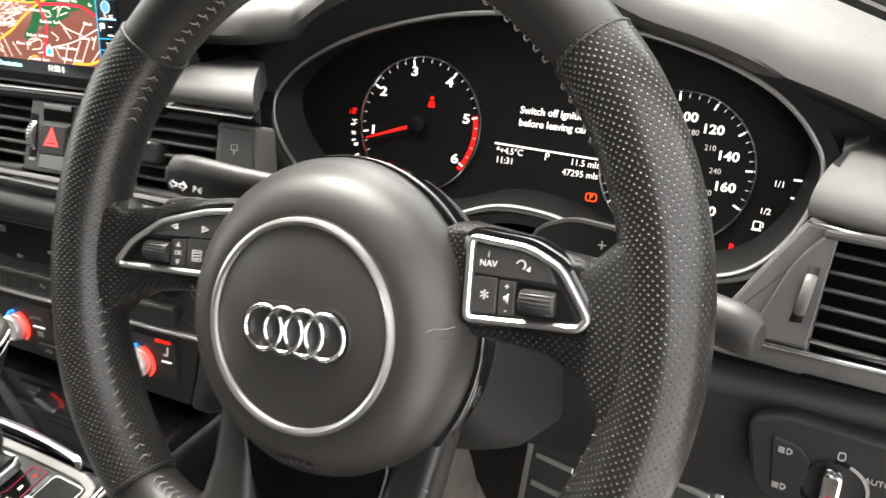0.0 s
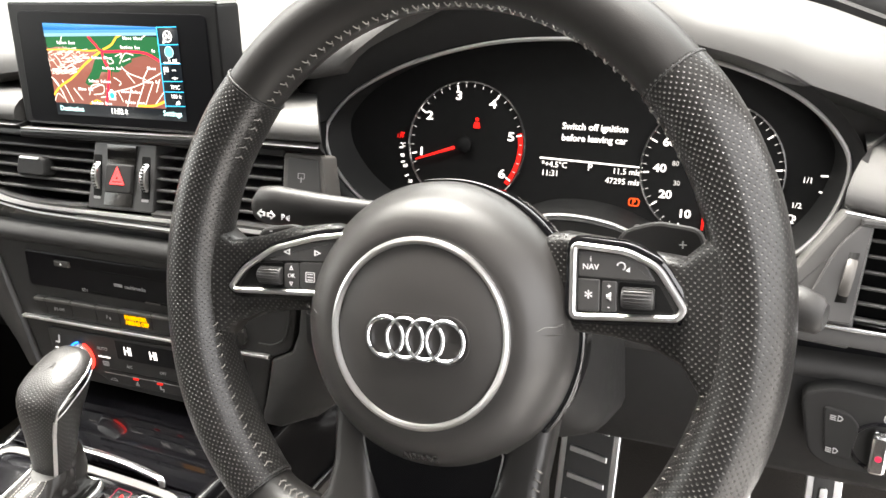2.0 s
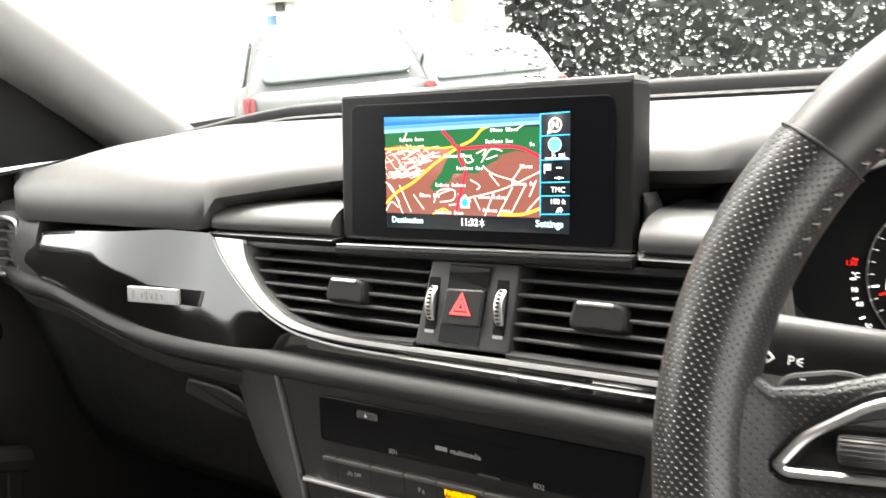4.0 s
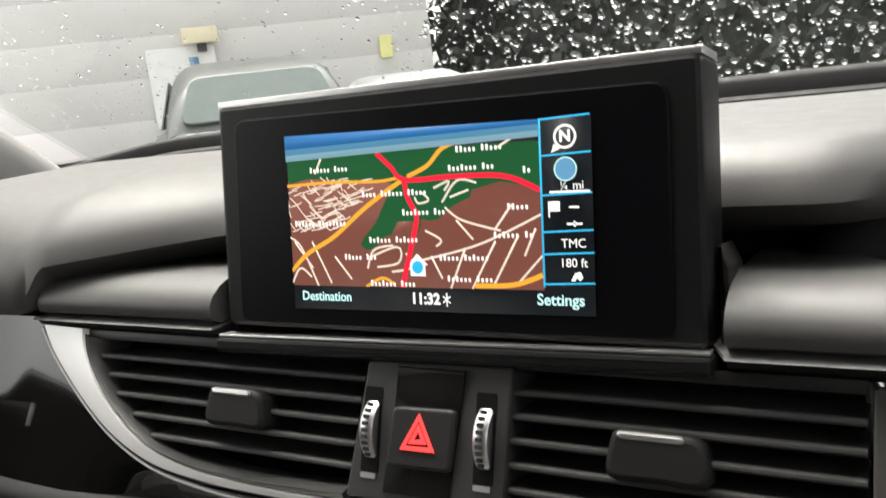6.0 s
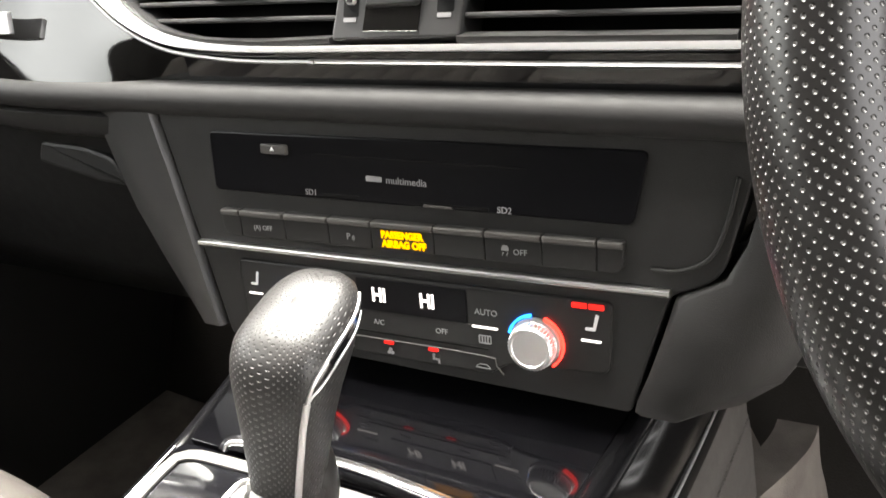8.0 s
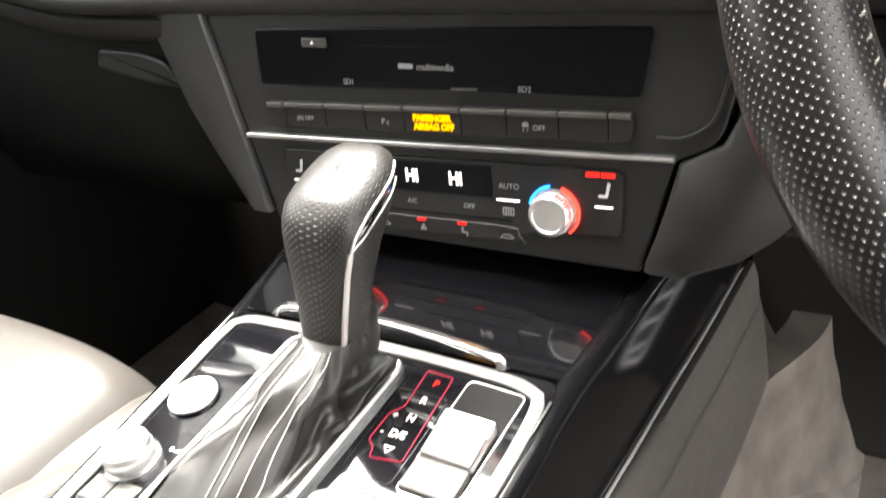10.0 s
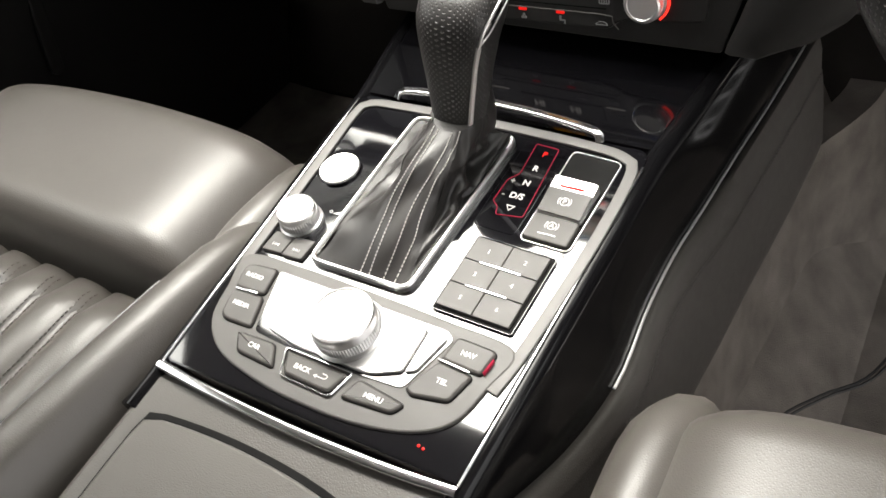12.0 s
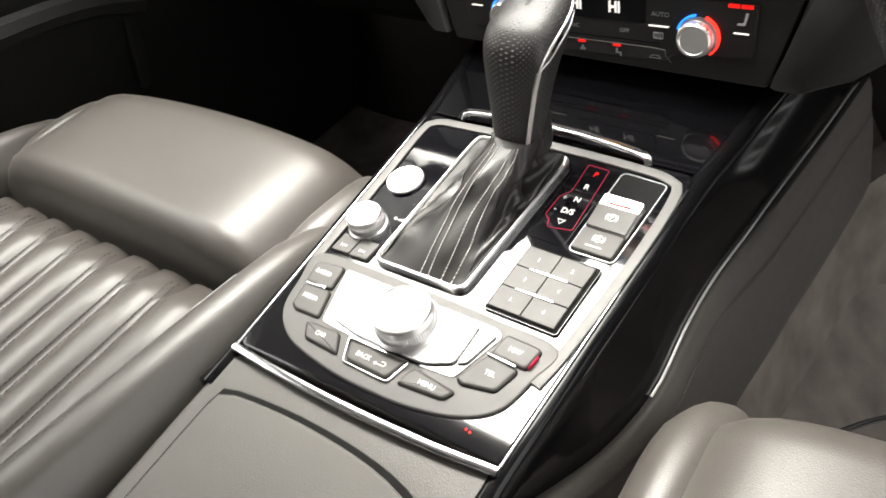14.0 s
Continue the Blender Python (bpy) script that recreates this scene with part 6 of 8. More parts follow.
def stalks():
    # indicator stalk towards the middle
    t = thing("indicator_stalk", (0.27, 0.31, 0.66), "black indicator stalk with white symbols", "stalk")
    bm = BM()
    rings = []
    for x, z, h, d in ((0.1745, 0.6660, 0.004, 0.004), (0.1765, 0.6675, 0.0095, 0.007), (0.183, 0.6700, 0.0142, 0.009), (0.196, 0.6708, 0.0150, 0.0098), (0.235, 0.6690, 0.0140, 0.0095), (0.27, 0.6660, 0.0128, 0.009), (0.32, 0.6610, 0.0115, 0.0085)):
        rings.append([(x + 0.021, 0.282 + d * math.cos(2 * math.pi * k / 20) + 0.05 * smooth(0.25, 0.34, x), z + 0.0126 + h * math.sin(2 * math.pi * k / 20) - 0.25 * d * math.cos(2 * math.pi * k / 20)) for k in range(20)])
    loft(bm, rings)
    part("arm", bm, HARD, t, sharp=60)
    mm = pose(0.021, 0.2702, 0.6926, 78, 3.2, 0)
    for x, s in ((0.1885, -1), (0.1960, 1)):
        arrow = lambda f: [(x + s * f * px, f * py) for px, py in ((0.0034, 0), (0.0002, 0.0030), (0.0002, 0.0014), (-0.0028, 0.0014), (-0.0028, -0.0014), (0.0002, -0.0014), (0.0002, -0.0030))]
        bm = BM()
        frame_ring(bm, arrow(1.0), arrow(0.62), 0.0, 0.0012)
        part("arrow_symbol", bm, INK, t, m=mm)
    text("P", 0.0056, INK, at(mm, 0.2062, 0, 0.0012), t, "symbol", bold=0.0001)
    for q in (-1, 0, 1):
        bm = BM()
        slab(bm, rrect(0.0026, 0.0006, 0.0002), 0, 0.0012)
        part("symbol", bm, INK, t, m=at(mm, 0.2098, 0.0012 * q, 0.0, 25 * q))
    text("D", 0.007, INK, at(mm, 0.258, 0.0008, 0.0005), t, "symbol", bold=0.0002)
    # wiper stalk towards the door
    t = thing("wiper_stalk", (0.5, 0.3, 0.66), "dark wiper stalk with a blunt end", "stalk")
    bm = BM()
    rings = []
    for x, y, z, h, d in ((0.45, 0.33, 0.665, 0.009, 0.008), (0.50, 0.29, 0.668, 0.0095, 0.008), (0.528, 0.272, 0.669, 0.011, 0.009), (0.532, 0.27, 0.667, 0.0118, 0.0095), (0.550, 0.263, 0.667, 0.0122, 0.010), (0.559, 0.260, 0.666, 0.0105, 0.0085), (0.562, 0.259, 0.666, 0.007, 0.006)):
        rings.append([(x + 0.3 * d * math.cos(2 * math.pi * k / 20), y + d * math.cos(2 * math.pi * k / 20), z + h * math.sin(2 * math.pi * k / 20)) for k in range(20)])
    loft(bm, rings[:3])
    part("arm", bm, HARD, t, sharp=60)
    bm = BM()
    loft(bm, rings[3:])
    part("end_cap", bm, HARD, t, "blunt dark end", sharp=60)


stalks()

# ---- driver's side vent and light switch ----
DV = pose(0.58, 0.356, 0.645, 70, 0, 0)


def driver_side():
    t = thing("air_vent", (0.63, 0.37, 0.6), "black slatted driver's air vent with a ribbed thumb wheel", "air vent", "vents across the dashboard")
    panel = rounded([(-0.0300, -0.0320), (0.0010, -0.0320), (0.0065, 0.0290), (-0.0005, 0.0300), (-0.0130, 0.0140)], [0.004, 0.001, 0.001, 0.004, 0.012])
    bm = BM()
    slab(bm, panel, -0.02, 0.004, 0.0012)
    pn = part("wheel_panel", bm, SLATE, t, "grey side panel", m=DV)
    bm = BM()
    slab(bm, [(-0.0100, -0.0190), (-0.0035, -0.0190), (0.0005, 0.0125), (-0.0050, 0.0125)], 0.003, 0.0044)
    part("wheel_well", bm, DEEP, pn, m=DV)
    bm = BM()
    lathe(bm, [(0.0150, -0.0030), (0.0157, -0.002), (0.0157, 0.002), (0.0150, 0.0030)], 36, DV @ pose(-0.0043, -0.0032, -0.0060, 0, 90, 0) @ pose(0, 0, 0, 8, 0, 0))
    part("thumb_wheel", bm, GREY, pn, "ribbed grey thumb wheel")
    # added black sheet that paints the shade behind the slats
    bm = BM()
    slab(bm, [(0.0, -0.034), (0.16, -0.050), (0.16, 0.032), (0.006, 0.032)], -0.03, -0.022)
    part("shade_sheet", bm, DEEP, t, m=DV)
    bm = BM()
    slab(bm, rounded([(-0.001, 0.0285), (0.16, 0.0235), (0.16, 0.0335), (-0.001, 0.0340)], 0.002), -0.02, 0.005, 0.002)
    part("bezel_top", bm, SLATE, t, m=DV)
    for k in range(6):
        v = 0.0205 - 0.0098 * k
        bm = BM()
        pr = [(0.0012, 0.0004), (0.0, 0.0013), (-0.003, 0.0012), (-0.0065, 0.0010), (-0.0065, 0.0), (-0.003, -0.0006), (0.0, -0.0008)]
        x0 = 0.0062 - 0.0009 * k
        loft(bm, [[DV @ Vector((x, v + b - 0.06 * (x - x0), a)) for a, b in pr] for x in (x0, 0.08, 0.155)])
        part("slat", bm, SLATE, t)
    bm = BM()
    slab(bm, rounded([(-0.032, -0.0355), (0.16, -0.0425), (0.16, -0.0395), (-0.032, -0.0325)], 0.001), -0.02, 0.0035, 0.001)
    part("metal_line", bm, CHROME, t, "bright line under the vent", m=DV)
    bm = BM()
    slab(bm, [(-0.032, -0.0450), (0.16, -0.0520), (0.16, -0.0425), (-0.032, -0.0355)], -0.02, 0.002, 0.001)
    part("lower_bezel", bm, SLATE, t, m=DV)
    # pad filling between the cluster and this vent
    bm = BM()
    slab(bm, rounded([(-0.060, -0.045), (0.0015, -0.0485), (0.0060, 0.0335), (-0.010, 0.036), (-0.030, 0.005)], 0.002), -0.06, -0.002, 0.002)
    part("vent_surround", bm, PAD, t, "satin dark surround", m=DV)
    bm = BM()
    tube(bm, [DV @ Vector(p) for p in curve([(-0.010, 0.0365, 0.003), (0.05, 0.0285, 0.003), (0.15, 0.0135, 0.003)], 10)], 0.001, 6)
    part("upper_line", bm, CHROME, t, "fine bright line over the vent")

    LS = pose(0.60, 0.335, 0.535, 86, 0, 0)
    t = thing("light_switch_panel", (0.62, 0.34, 0.49), "light switch panel darkened for shade, with a chrome rotary switch", "switch panel")
    # panel and key take the darker plastic to stand in for shadow here
    bm = BM()
    slab(bm, rounded([(-0.0335, -0.014), (-0.02, -0.022), (0.10, -0.026), (0.10, 0.0300), (-0.022, 0.0385), (-0.042, 0.030)], 0.009), -0.03, 0.002, 0.002)
    pn = part("panel", bm, NIGHT, t, m=LS)
    bm = BM()
    slab(bm, rounded([(-0.0235, -0.011), (-0.008, -0.013), (-0.005, 0.013), (-0.012, 0.0215), (-0.0275, 0.0245)], 0.004), 0.001, 0.0035, 0.001)
    part("key", bm, NIGHT, pn, m=LS)
    for y in (0.0170, -0.0075):
        bm = BM()
        lens = [(-0.0185, y - 0.0021), (-0.0165, y - 0.0018), (-0.0152, y), (-0.0165, y + 0.0018), (-0.0185, y + 0.0021)]
        frame_ring(bm, lens, inset(lens, 0.0005), 0.0034, 0.0040)
        for k in range(3):
            slab(bm, [(-0.0230, y - 0.0014 + 0.0014 * k), (-0.0194, y - 0.0019 + 0.0014 * k), (-0.0194, y - 0.0014 + 0.0014 * k), (-0.0230, y - 0.0009 + 0.0014 * k)], 0.0034, 0.0040)
        part("lamp_symbol", bm, DIM, pn, m=LS)
    bm = BM()
    lathe(bm, [(0.0185, 0.001), (0.0185, 0.003), (0.0165, 0.0035), (0.0155, -0.001), (0.0001, -0.001)], 40, LS @ pose(0.0085, 0.0, 0))
    part("switch_dish", bm, GLOSS, pn, "gloss black dish", m=None)
    bm = BM()
    slab(bm, rrect(0.0105, 0.029, 0.003, 0.0070, -0.001), 0.0, 0.011, 0.002)
    part("rotary_bar", bm, CHROME, pn, "chrome rotary bar", m=LS)
    bm = BM()
    slab(bm, rrect(0.0042, 0.0042, 0.002, 0.0070, -0.003), 0.0108, 0.0114)
    part("rotary_light", bm, REDDIM, pn, "red lamp symbol", m=LS)
    bm = BM()
    frame_ring(bm, rrect(0.0042, 0.0056, 0.0018, 0.0095, 0.0215), rrect(0.0030, 0.0044, 0.0012, 0.0095, 0.0215), 0.0018, 0.0025)
    part("off_mark", bm, DIM, pn, m=LS)
    text("AUTO", 0.0050, DIM, at(LS, 0.0295, 0.0100, 0.0022), pn)


driver_side()


# ---- console between the seats ----
CON = pose(0, 0, 0.3995, 6.5, 0, 0)


def arc_symbol(bm, cx, cy, r, z, letter_gap=0.0):
    """The ring and the two brackets of a brake symbol, as flat marks."""
    frame_ring(bm, circle(r, 24, cx, cy), circle(r - 0.00045, 24, cx, cy), z - 0.0003, z)
    for a in (-40, 140):
        slab(bm, circle(r * 1.45, 9, cx, cy, a, a + 80) + circle(r * 1.45 - 0.00045, 9, cx, cy, a, a + 80)[::-1], z - 0.0003, z)


def deck_edge(y):
    """Half the width of the deck, widening towards the stack."""
    return 0.1022 + 0.040 * max(0.0, y) + 0.10 * max(0.0, y - 0.245)


def deck_z(y):
    return 0.3995 + 0.1139 * y


def console():
    t = thing("centre_console", (0, 0.1, 0.2), "gloss black centre console deck with metal edging", "centre console")
    bm = BM()
    slab(bm, rounded([(-0.1005, 0.002), (0.1020, 0.004), (0.1115, 0.243), (-0.1105, 0.244)], [0.004, 0.004, 0.010, 0.010]), -0.12, 0.0, 0.0015)
    part("deck", bm, GLOSS, t, "gloss black deck", m=CON)
    # flat grey border round the front half
    bm = BM()
    path = curve([(-0.0985, 0.082, 0), (-0.1010, 0.16, 0), (-0.1035, 0.220, 0), (-0.0975, 0.2345, 0), (-0.07, 0.2375, 0), (0.0, 0.2385, 0), (0.075, 0.2360, 0), (0.0990, 0.2315, 0), (0.1068, 0.219, 0), (0.1062, 0.16, 0), (0.1000, 0.085, 0), (0.0950, 0.055, 0)], 80)
    sweep(bm, [CON @ (p + Vector((0, 0, 0.0008))) for p in path], rrect(0.0072, 0.0020, 0.0006), CON.to_3x3() @ Vector((0, 0, 1)))
    part("satin_border", bm, material("grey_satin_lacquer", (0.13, 0.127, 0.123), 0.50, metal=0.15, spec=0.3), t, "flat grey satin border")
    # bright outer edges
    for pts in ([(-0.1012, 0.0, 0), (-0.1062, 0.13, 0), (-0.1105, 0.238, 0)], [(0.1026, 0.003, 0), (0.1077, 0.13, 0), (0.1115, 0.228, 0)]):
        bm = BM()
        sweep(bm, [CON @ (p + Vector((0, 0, -0.001))) for p in curve(pts, 16)], rrect(0.0016, 0.004, 0.0007), CON.to_3x3() @ Vector((0, 0, 1)))
        part("edge_strip", bm, CHROME, t, "bright edge strip")
    bm = BM()
    sweep(bm, [CON @ Vector(p) for p in curve([(-0.1015, -0.002, 0.0005), (-0.06, -0.0045, 0.0010), (0.0, -0.0055, 0.0012), (0.06, -0.0035, 0.0010), (0.1035, 0.0005, 0.0005)], 24)], rrect(0.0060, 0.0045, 0.0015), CON.to_3x3() @ Vector((0, 0, 1)))
    part("rear_strip", bm, CHROME, t, "bright strip behind the controls")
    # front tray cover, a black mirror before the lever, in the plane of the deck
    bm = BM()
    slab(bm, rounded([(-0.112, 0.2485), (0.1105, 0.2465), (0.118, 0.295), (0.124, 0.365), (-0.124, 0.365), (-0.118, 0.295)], [0.003, 0.003, 0.02, 0.004, 0.004, 0.02]), -0.10, -0.0028, 0.0005)
    part("front_cover", bm, COVER, t, "gloss black cover before the lever", m=CON)
    bm = BM()
    sweep(bm, [CON @ Vector(p) for p in curve([(-0.0795, 0.2440, 0.001), (-0.074, 0.2490, 0.0055), (-0.04, 0.2520, 0.0062), (0.0, 0.2525, 0.0062), (0.04, 0.2500, 0.0060), (0.073, 0.2450, 0.0055), (0.0785, 0.2405, 0.001)], 40)], rrect(0.0058, 0.0036, 0.0009), CON.to_3x3() @ Vector((0, 0, 1)))
    part("grab_bar", bm, CHROME, t, "bright bar on the cover's edge")
    # sides: a gloss panel rolling off the deck, then leather edged with a bright line, then carpet
    for s in (1, -1):
        line = curve([(0.104, -0.03, 0.380), (0.110, 0.02, 0.352), (0.118, 0.085, 0.322), (0.1255, 0.143, 0.319), (0.1235, 0.2, 0.327), (0.1245, 0.25, 0.332), (0.128, 0.30, 0.332), (0.131, 0.36, 0.330), (0.137, 0.45, 0.328), (0.142, 0.56, 0.325)], 44)
        bm = BM()
        rings = []
        for p in line:
            xe, ze = deck_edge(p.y), deck_z(p.y)
            dn = max(0.004, ze - p.z)
            rings.append([(s * x, p.y, z) for x, z in ((xe - 0.004, ze - 0.003), (xe + 0.0012, ze - 0.0008), (xe + 0.0050, ze - 0.0024), (xe + 0.0078, ze - min(0.0060, dn * 0.2)), (xe + 0.0090, ze - min(0.0115, dn * 0.35)), (max(xe + 0.0080, mix(xe + 0.0080, p.x, 0.3)), ze - dn * 0.55), (p.x - 0.0012, p.z + 0.001), (p.x - 0.0012, p.z - 0.02), (xe - 0.012, p.z - 0.02), (xe - 0.012, ze - 0.012))])
        loft(bm, rings)
        part("side_panel", bm, SIDE, t, "gloss black side rolling off the deck", sharp=60)
        bm = BM()
        tube(bm, [Vector((s * p.x, p.y, p.z + 0.0004)) for p in line if p.y > 0.125], 0.0011, 6)
        part("rail_line", bm, PAINTED, t, "bright line on the rail")
        bm = BM()
        rings, seam = [], []
        for p in line:
            xs, zs = p.x + 0.0135, p.z - mix(0.013, 0.036, smooth(0.19, 0.34, p.y))
            seam.append(Vector((s * (xs + 0.0002), p.y, zs)))
            rings.append([(s * x, p.y, z) for x, z in ((p.x + 0.0006, p.z), (p.x + 0.0030, p.z + 0.0012), (p.x + 0.0065, p.z + 0.0004), (p.x + 0.0105, mix(p.z, zs, 0.35)), (xs - 0.0008, zs + 0.003), (xs, zs + 0.0006), (xs, zs - 0.0006), (xs + 0.0014, zs - 0.004), (xs + 0.0060, zs - 0.035), (xs + 0.0110, 0.212), (xs + 0.0095, 0.196), (p.x - 0.012, 0.196), (p.x - 0.012, p.z - 0.004))])
        loft(bm, rings)
        rl = part("side_rail", bm, RAIL, t, "leather-covered side rail", sharp=60)
        bm = BM()
        for off in (0.0017, -0.0019):
            for p, q in zip(seam[12:], seam[13:]):
                for f in (0.0, 0.34, 0.67):
                    a, b = p.lerp(q, f), p.lerp(q, f + 0.2)
                    o = Vector((0.0006 * s, 0, off))
                    sweep(bm, [a + o, b + o], circle(0.00035, 4))
        part("rail_stitching", bm, material("dark_rail_thread", (0.09, 0.085, 0.08), 0.7), rl, "fine twin stitching", kind="stuff")
        bm = BM()
        rings = []
        for k in range(61):
            y = -0.25 + 0.93 * k / 60
            x0 = 0.136 + 0.012 * smooth(0.1, 0.6, y) + 0.05 * smooth(0.50, 0.68, y)
            ring = [(s * (x0 - 0.03), y, 0.205)]
            for j in range(13):
                f = j / 12
                fold = noise.noise(Vector((y * 9, f * 2.2, s * 3.0))) * 0.007 + noise.noise(Vector((y * 26, f * 5.0, s))) * 0.0025
                ring.append((s * (x0 + 0.006 + 0.046 * f ** 1.3 + fold * math.sin(math.pi * min(1, f * 1.3 + 0.1))), y, mix(0.206, 0.018, f)))
            ring.append((s * (x0 - 0.03), y, 0.018))
            rings.append(ring)
        loft(bm, rings)
        part("side_carpet", bm, CARPET, t, "worn charcoal carpet down the tunnel side", sharp=60)
        if s > 0:
            for dx in (0.0, 0.004):
                bm = BM()
                tube(bm, curve([(0.205 + dx, 0.20, 0.165), (0.206 + dx, 0.256, 0.165), (0.232 + dx, 0.30, 0.16), (0.262 + dx, 0.335, 0.16), (0.285 + dx, 0.42, 0.15)], 24), 0.0013, 5)
                part("mat_edge", bm, RUBBER, t, "sewn edge of the carpet")
    # rear body and lid
    bm = BM()
    slab(bm, rounded([(-0.106, -0.50), (0.106, -0.50), (0.106, 0.0), (-0.104, -0.004)], 0.006), -0.2, -0.003, 0.004)
    part("rear_body", bm, SEAT, t, "leather-grained console rear", m=CON)
    bm = BM()
    slab(bm, [(p.x, p.y) for p in curve([(-0.087, -0.32, 0), (-0.087, -0.18, 0), (-0.0865, -0.05, 0), (-0.082, -0.034, 0), (-0.066, -0.029, 0), (-0.02, -0.026, 0), (0.03, -0.028, 0), (0.064, -0.035, 0), (0.082, -0.046, 0), (0.087, -0.064, 0), (0.087, -0.18, 0), (0.087, -0.32, 0)], 60)][::-1], -0.004, 0.0015, 0.002)
    part("lid", bm, material("grained_lid_plastic", (0.094, 0.088, 0.081), 0.5, grain=0.3, scale=1300), t, "grained cover lid", m=CON)
    bm = BM()
    slab(bm, [(p.x, p.y) for p in curve([(-0.090, -0.32, 0), (-0.090, -0.18, 0), (-0.0895, -0.045, 0), (-0.083, -0.029, 0), (-0.066, -0.0245, 0), (-0.02, -0.0215, 0), (0.03, -0.0235, 0), (0.066, -0.0305, 0), (0.085, -0.043, 0), (0.090, -0.062, 0), (0.090, -0.18, 0), (0.090, -0.32, 0)], 60)][::-1], -0.004, -0.0022)
    part("lid_gap", bm, DEEP, t, m=CON)

    up = CON.to_3x3() @ Vector((0, 0, 1))
    for x in (0.0735, 0.0765):
        bm = BM()
        lathe(bm, [(0.0009, -0.0005), (0.0009, 0.0004), (0.0001, 0.0005)], 10, at(CON, x, 0.0140 + 0.2 * (0.0765 - x)))
        part("indicator_light", bm, RED, t, "tiny red light")
    # gear display under the gloss
    bm = BM()
    slab(bm, rounded([(0.0300, 0.1555), (0.0590, 0.1545), (0.0615, 0.2330), (0.0320, 0.2330)], 0.005), -0.0005, 0.0004, 0.0002)
    gate = part("gate_display", bm, GLOSS, t, "gloss black gear display", m=CON)
    line = [(0.0395, 0.2290), (0.0558, 0.2280), (0.0580, 0.1690), (0.0405, 0.1665), (0.0390, 0.1725), (0.0340, 0.1765), (0.0350, 0.1950), (0.0405, 0.2020)]
    bm = BM()
    tube(bm, [CON @ Vector((x, y, 0.0007)) for x, y in rounded(line, 0.0016, 3)], 0.00032, 5, True, up)
    part("gate_outline", bm, REDDIM, gate, "dim red gear outline")
    for s, x, y, mt in (("P", 0.0487, 0.2215, RED), ("R", 0.0482, 0.2085, LIT), ("N", 0.0480, 0.1955, LIT), ("D/S", 0.0468, 0.1838, LIT), ("+", 0.0388, 0.1950, LITDIM), ("-", 0.0378, 0.1835, LITDIM)):
        text(s, 0.0062 if len(s) == 1 else 0.0064, mt, at(CON, x, y, 0.0006), gate, "gear_letter", bold=0.0001)
    bm = BM()
    frame_ring(bm, [(0.0437, 0.1758), (0.0468, 0.1714), (0.0499, 0.1758)], [(0.0446, 0.1753), (0.0468, 0.1722), (0.0490, 0.1753)], 0.0004, 0.0008)
    part("arrow_symbol", bm, LIT, gate, m=CON)
    # finger recess and brake keys, in one bright-edged well
    well = rounded([(0.0635, 0.1535), (0.0948, 0.1530), (0.0985, 0.2270), (0.0658, 0.2290)], 0.004)
    bm = BM()
    slab(bm, well, -0.0005, 0.0004)
    part("key_recess", bm, DEEP, t, "dark finger recess", m=CON)
    bm = BM()
    frame_ring(bm, inset(well, -0.0007), well, -0.0005, 0.0011, 0.0002)
    part("recess_edge", bm, SATIN, t, "fine bright edge", m=CON)
    key = rounded([(0.0648, 0.1745), (0.0942, 0.1735), (0.0948, 0.2020), (0.0655, 0.2030)], 0.0022)
    bm = BM()
    rings = [[CON @ Vector((x, y, h)) for x, y in inset(key, d)] for h, d in ((0.0, 0.0), (0.0030, 0.0), (0.0042, 0.0006))]
    for r in rings[1:]:
        for i, (x, y) in enumerate(key):
            r[i] = r[i] + up * (0.0026 * smooth(0.190, 0.203, y))
    loft(bm, rings)
    epb = part("parking_brake_key", bm, SATIN, t, "satin bright parking brake key")
    bm = BM()
    slope = CON @ pose(0, 0.1745, 0.0042, 5.2, 0, 0)
    slab(bm, rounded([(0.0655, 0.0004), (0.0936, -0.0006), (0.0940, 0.0180), (0.0658, 0.0188)], 0.001), -0.001, 0.0006, 0.0003)
    part("key_face", bm, GREY, epb, "grey key face", m=slope)
    bm = BM()
    slab(bm, rrect(0.0160, 0.0014, 0.0005, 0.0800, 0.0208), -0.001, 0.0006)
    part("key_light", bm, RED, epb, "lit red bar", m=slope)
    bm = BM()
    arc_symbol(bm, 0.0796, 0.0098, 0.0030, 0.0008)
    part("brake_symbol", bm, INK, epb, "white brake symbol", m=slope)
    text("P", 0.0042, INK, at(slope, 0.0796, 0.0098, 0.0007), epb, "key_symbol", bold=0.0001)
    bm = BM()
    slab(bm, rounded([(0.0643, 0.1545), (0.0938, 0.1538), (0.0942, 0.1730), (0.0648, 0.1738)], 0.0025), -0.0005, 0.0038, 0.0010)
    ak = part("hold_key", bm, GREY, t, "grey hold key", m=CON)
    bm = BM()
    arc_symbol(bm, 0.0792, 0.1660, 0.0030, 0.0041)
    part("brake_symbol", bm, INK, ak, "white brake symbol", m=CON)
    text("A", 0.0042, INK, at(CON, 0.0792, 0.1660, 0.0040), ak, "key_symbol", bold=0.0001)
    bm = BM()
    slab(bm, rrect(0.0115, 0.0008, 0.0003, 0.0788, 0.1590), 0.0035, 0.0042)
    part("key_mark", bm, INK, ak, m=CON)
    # six-key pad, flush in a dark bed
    bed_o = [(0.0382, 0.0915), (0.0888, 0.0905), (0.0912, 0.1450), (0.0396, 0.1472)]
    bm = BM()
    slab(bm, rounded(bed_o, 0.0016), -0.0005, 0.0014)
    bed = part("key_pad_bed", bm, DEEP, t, "dark key bed", m=CON)
    bm = BM()
    o = rounded(bed_o, 0.0016)
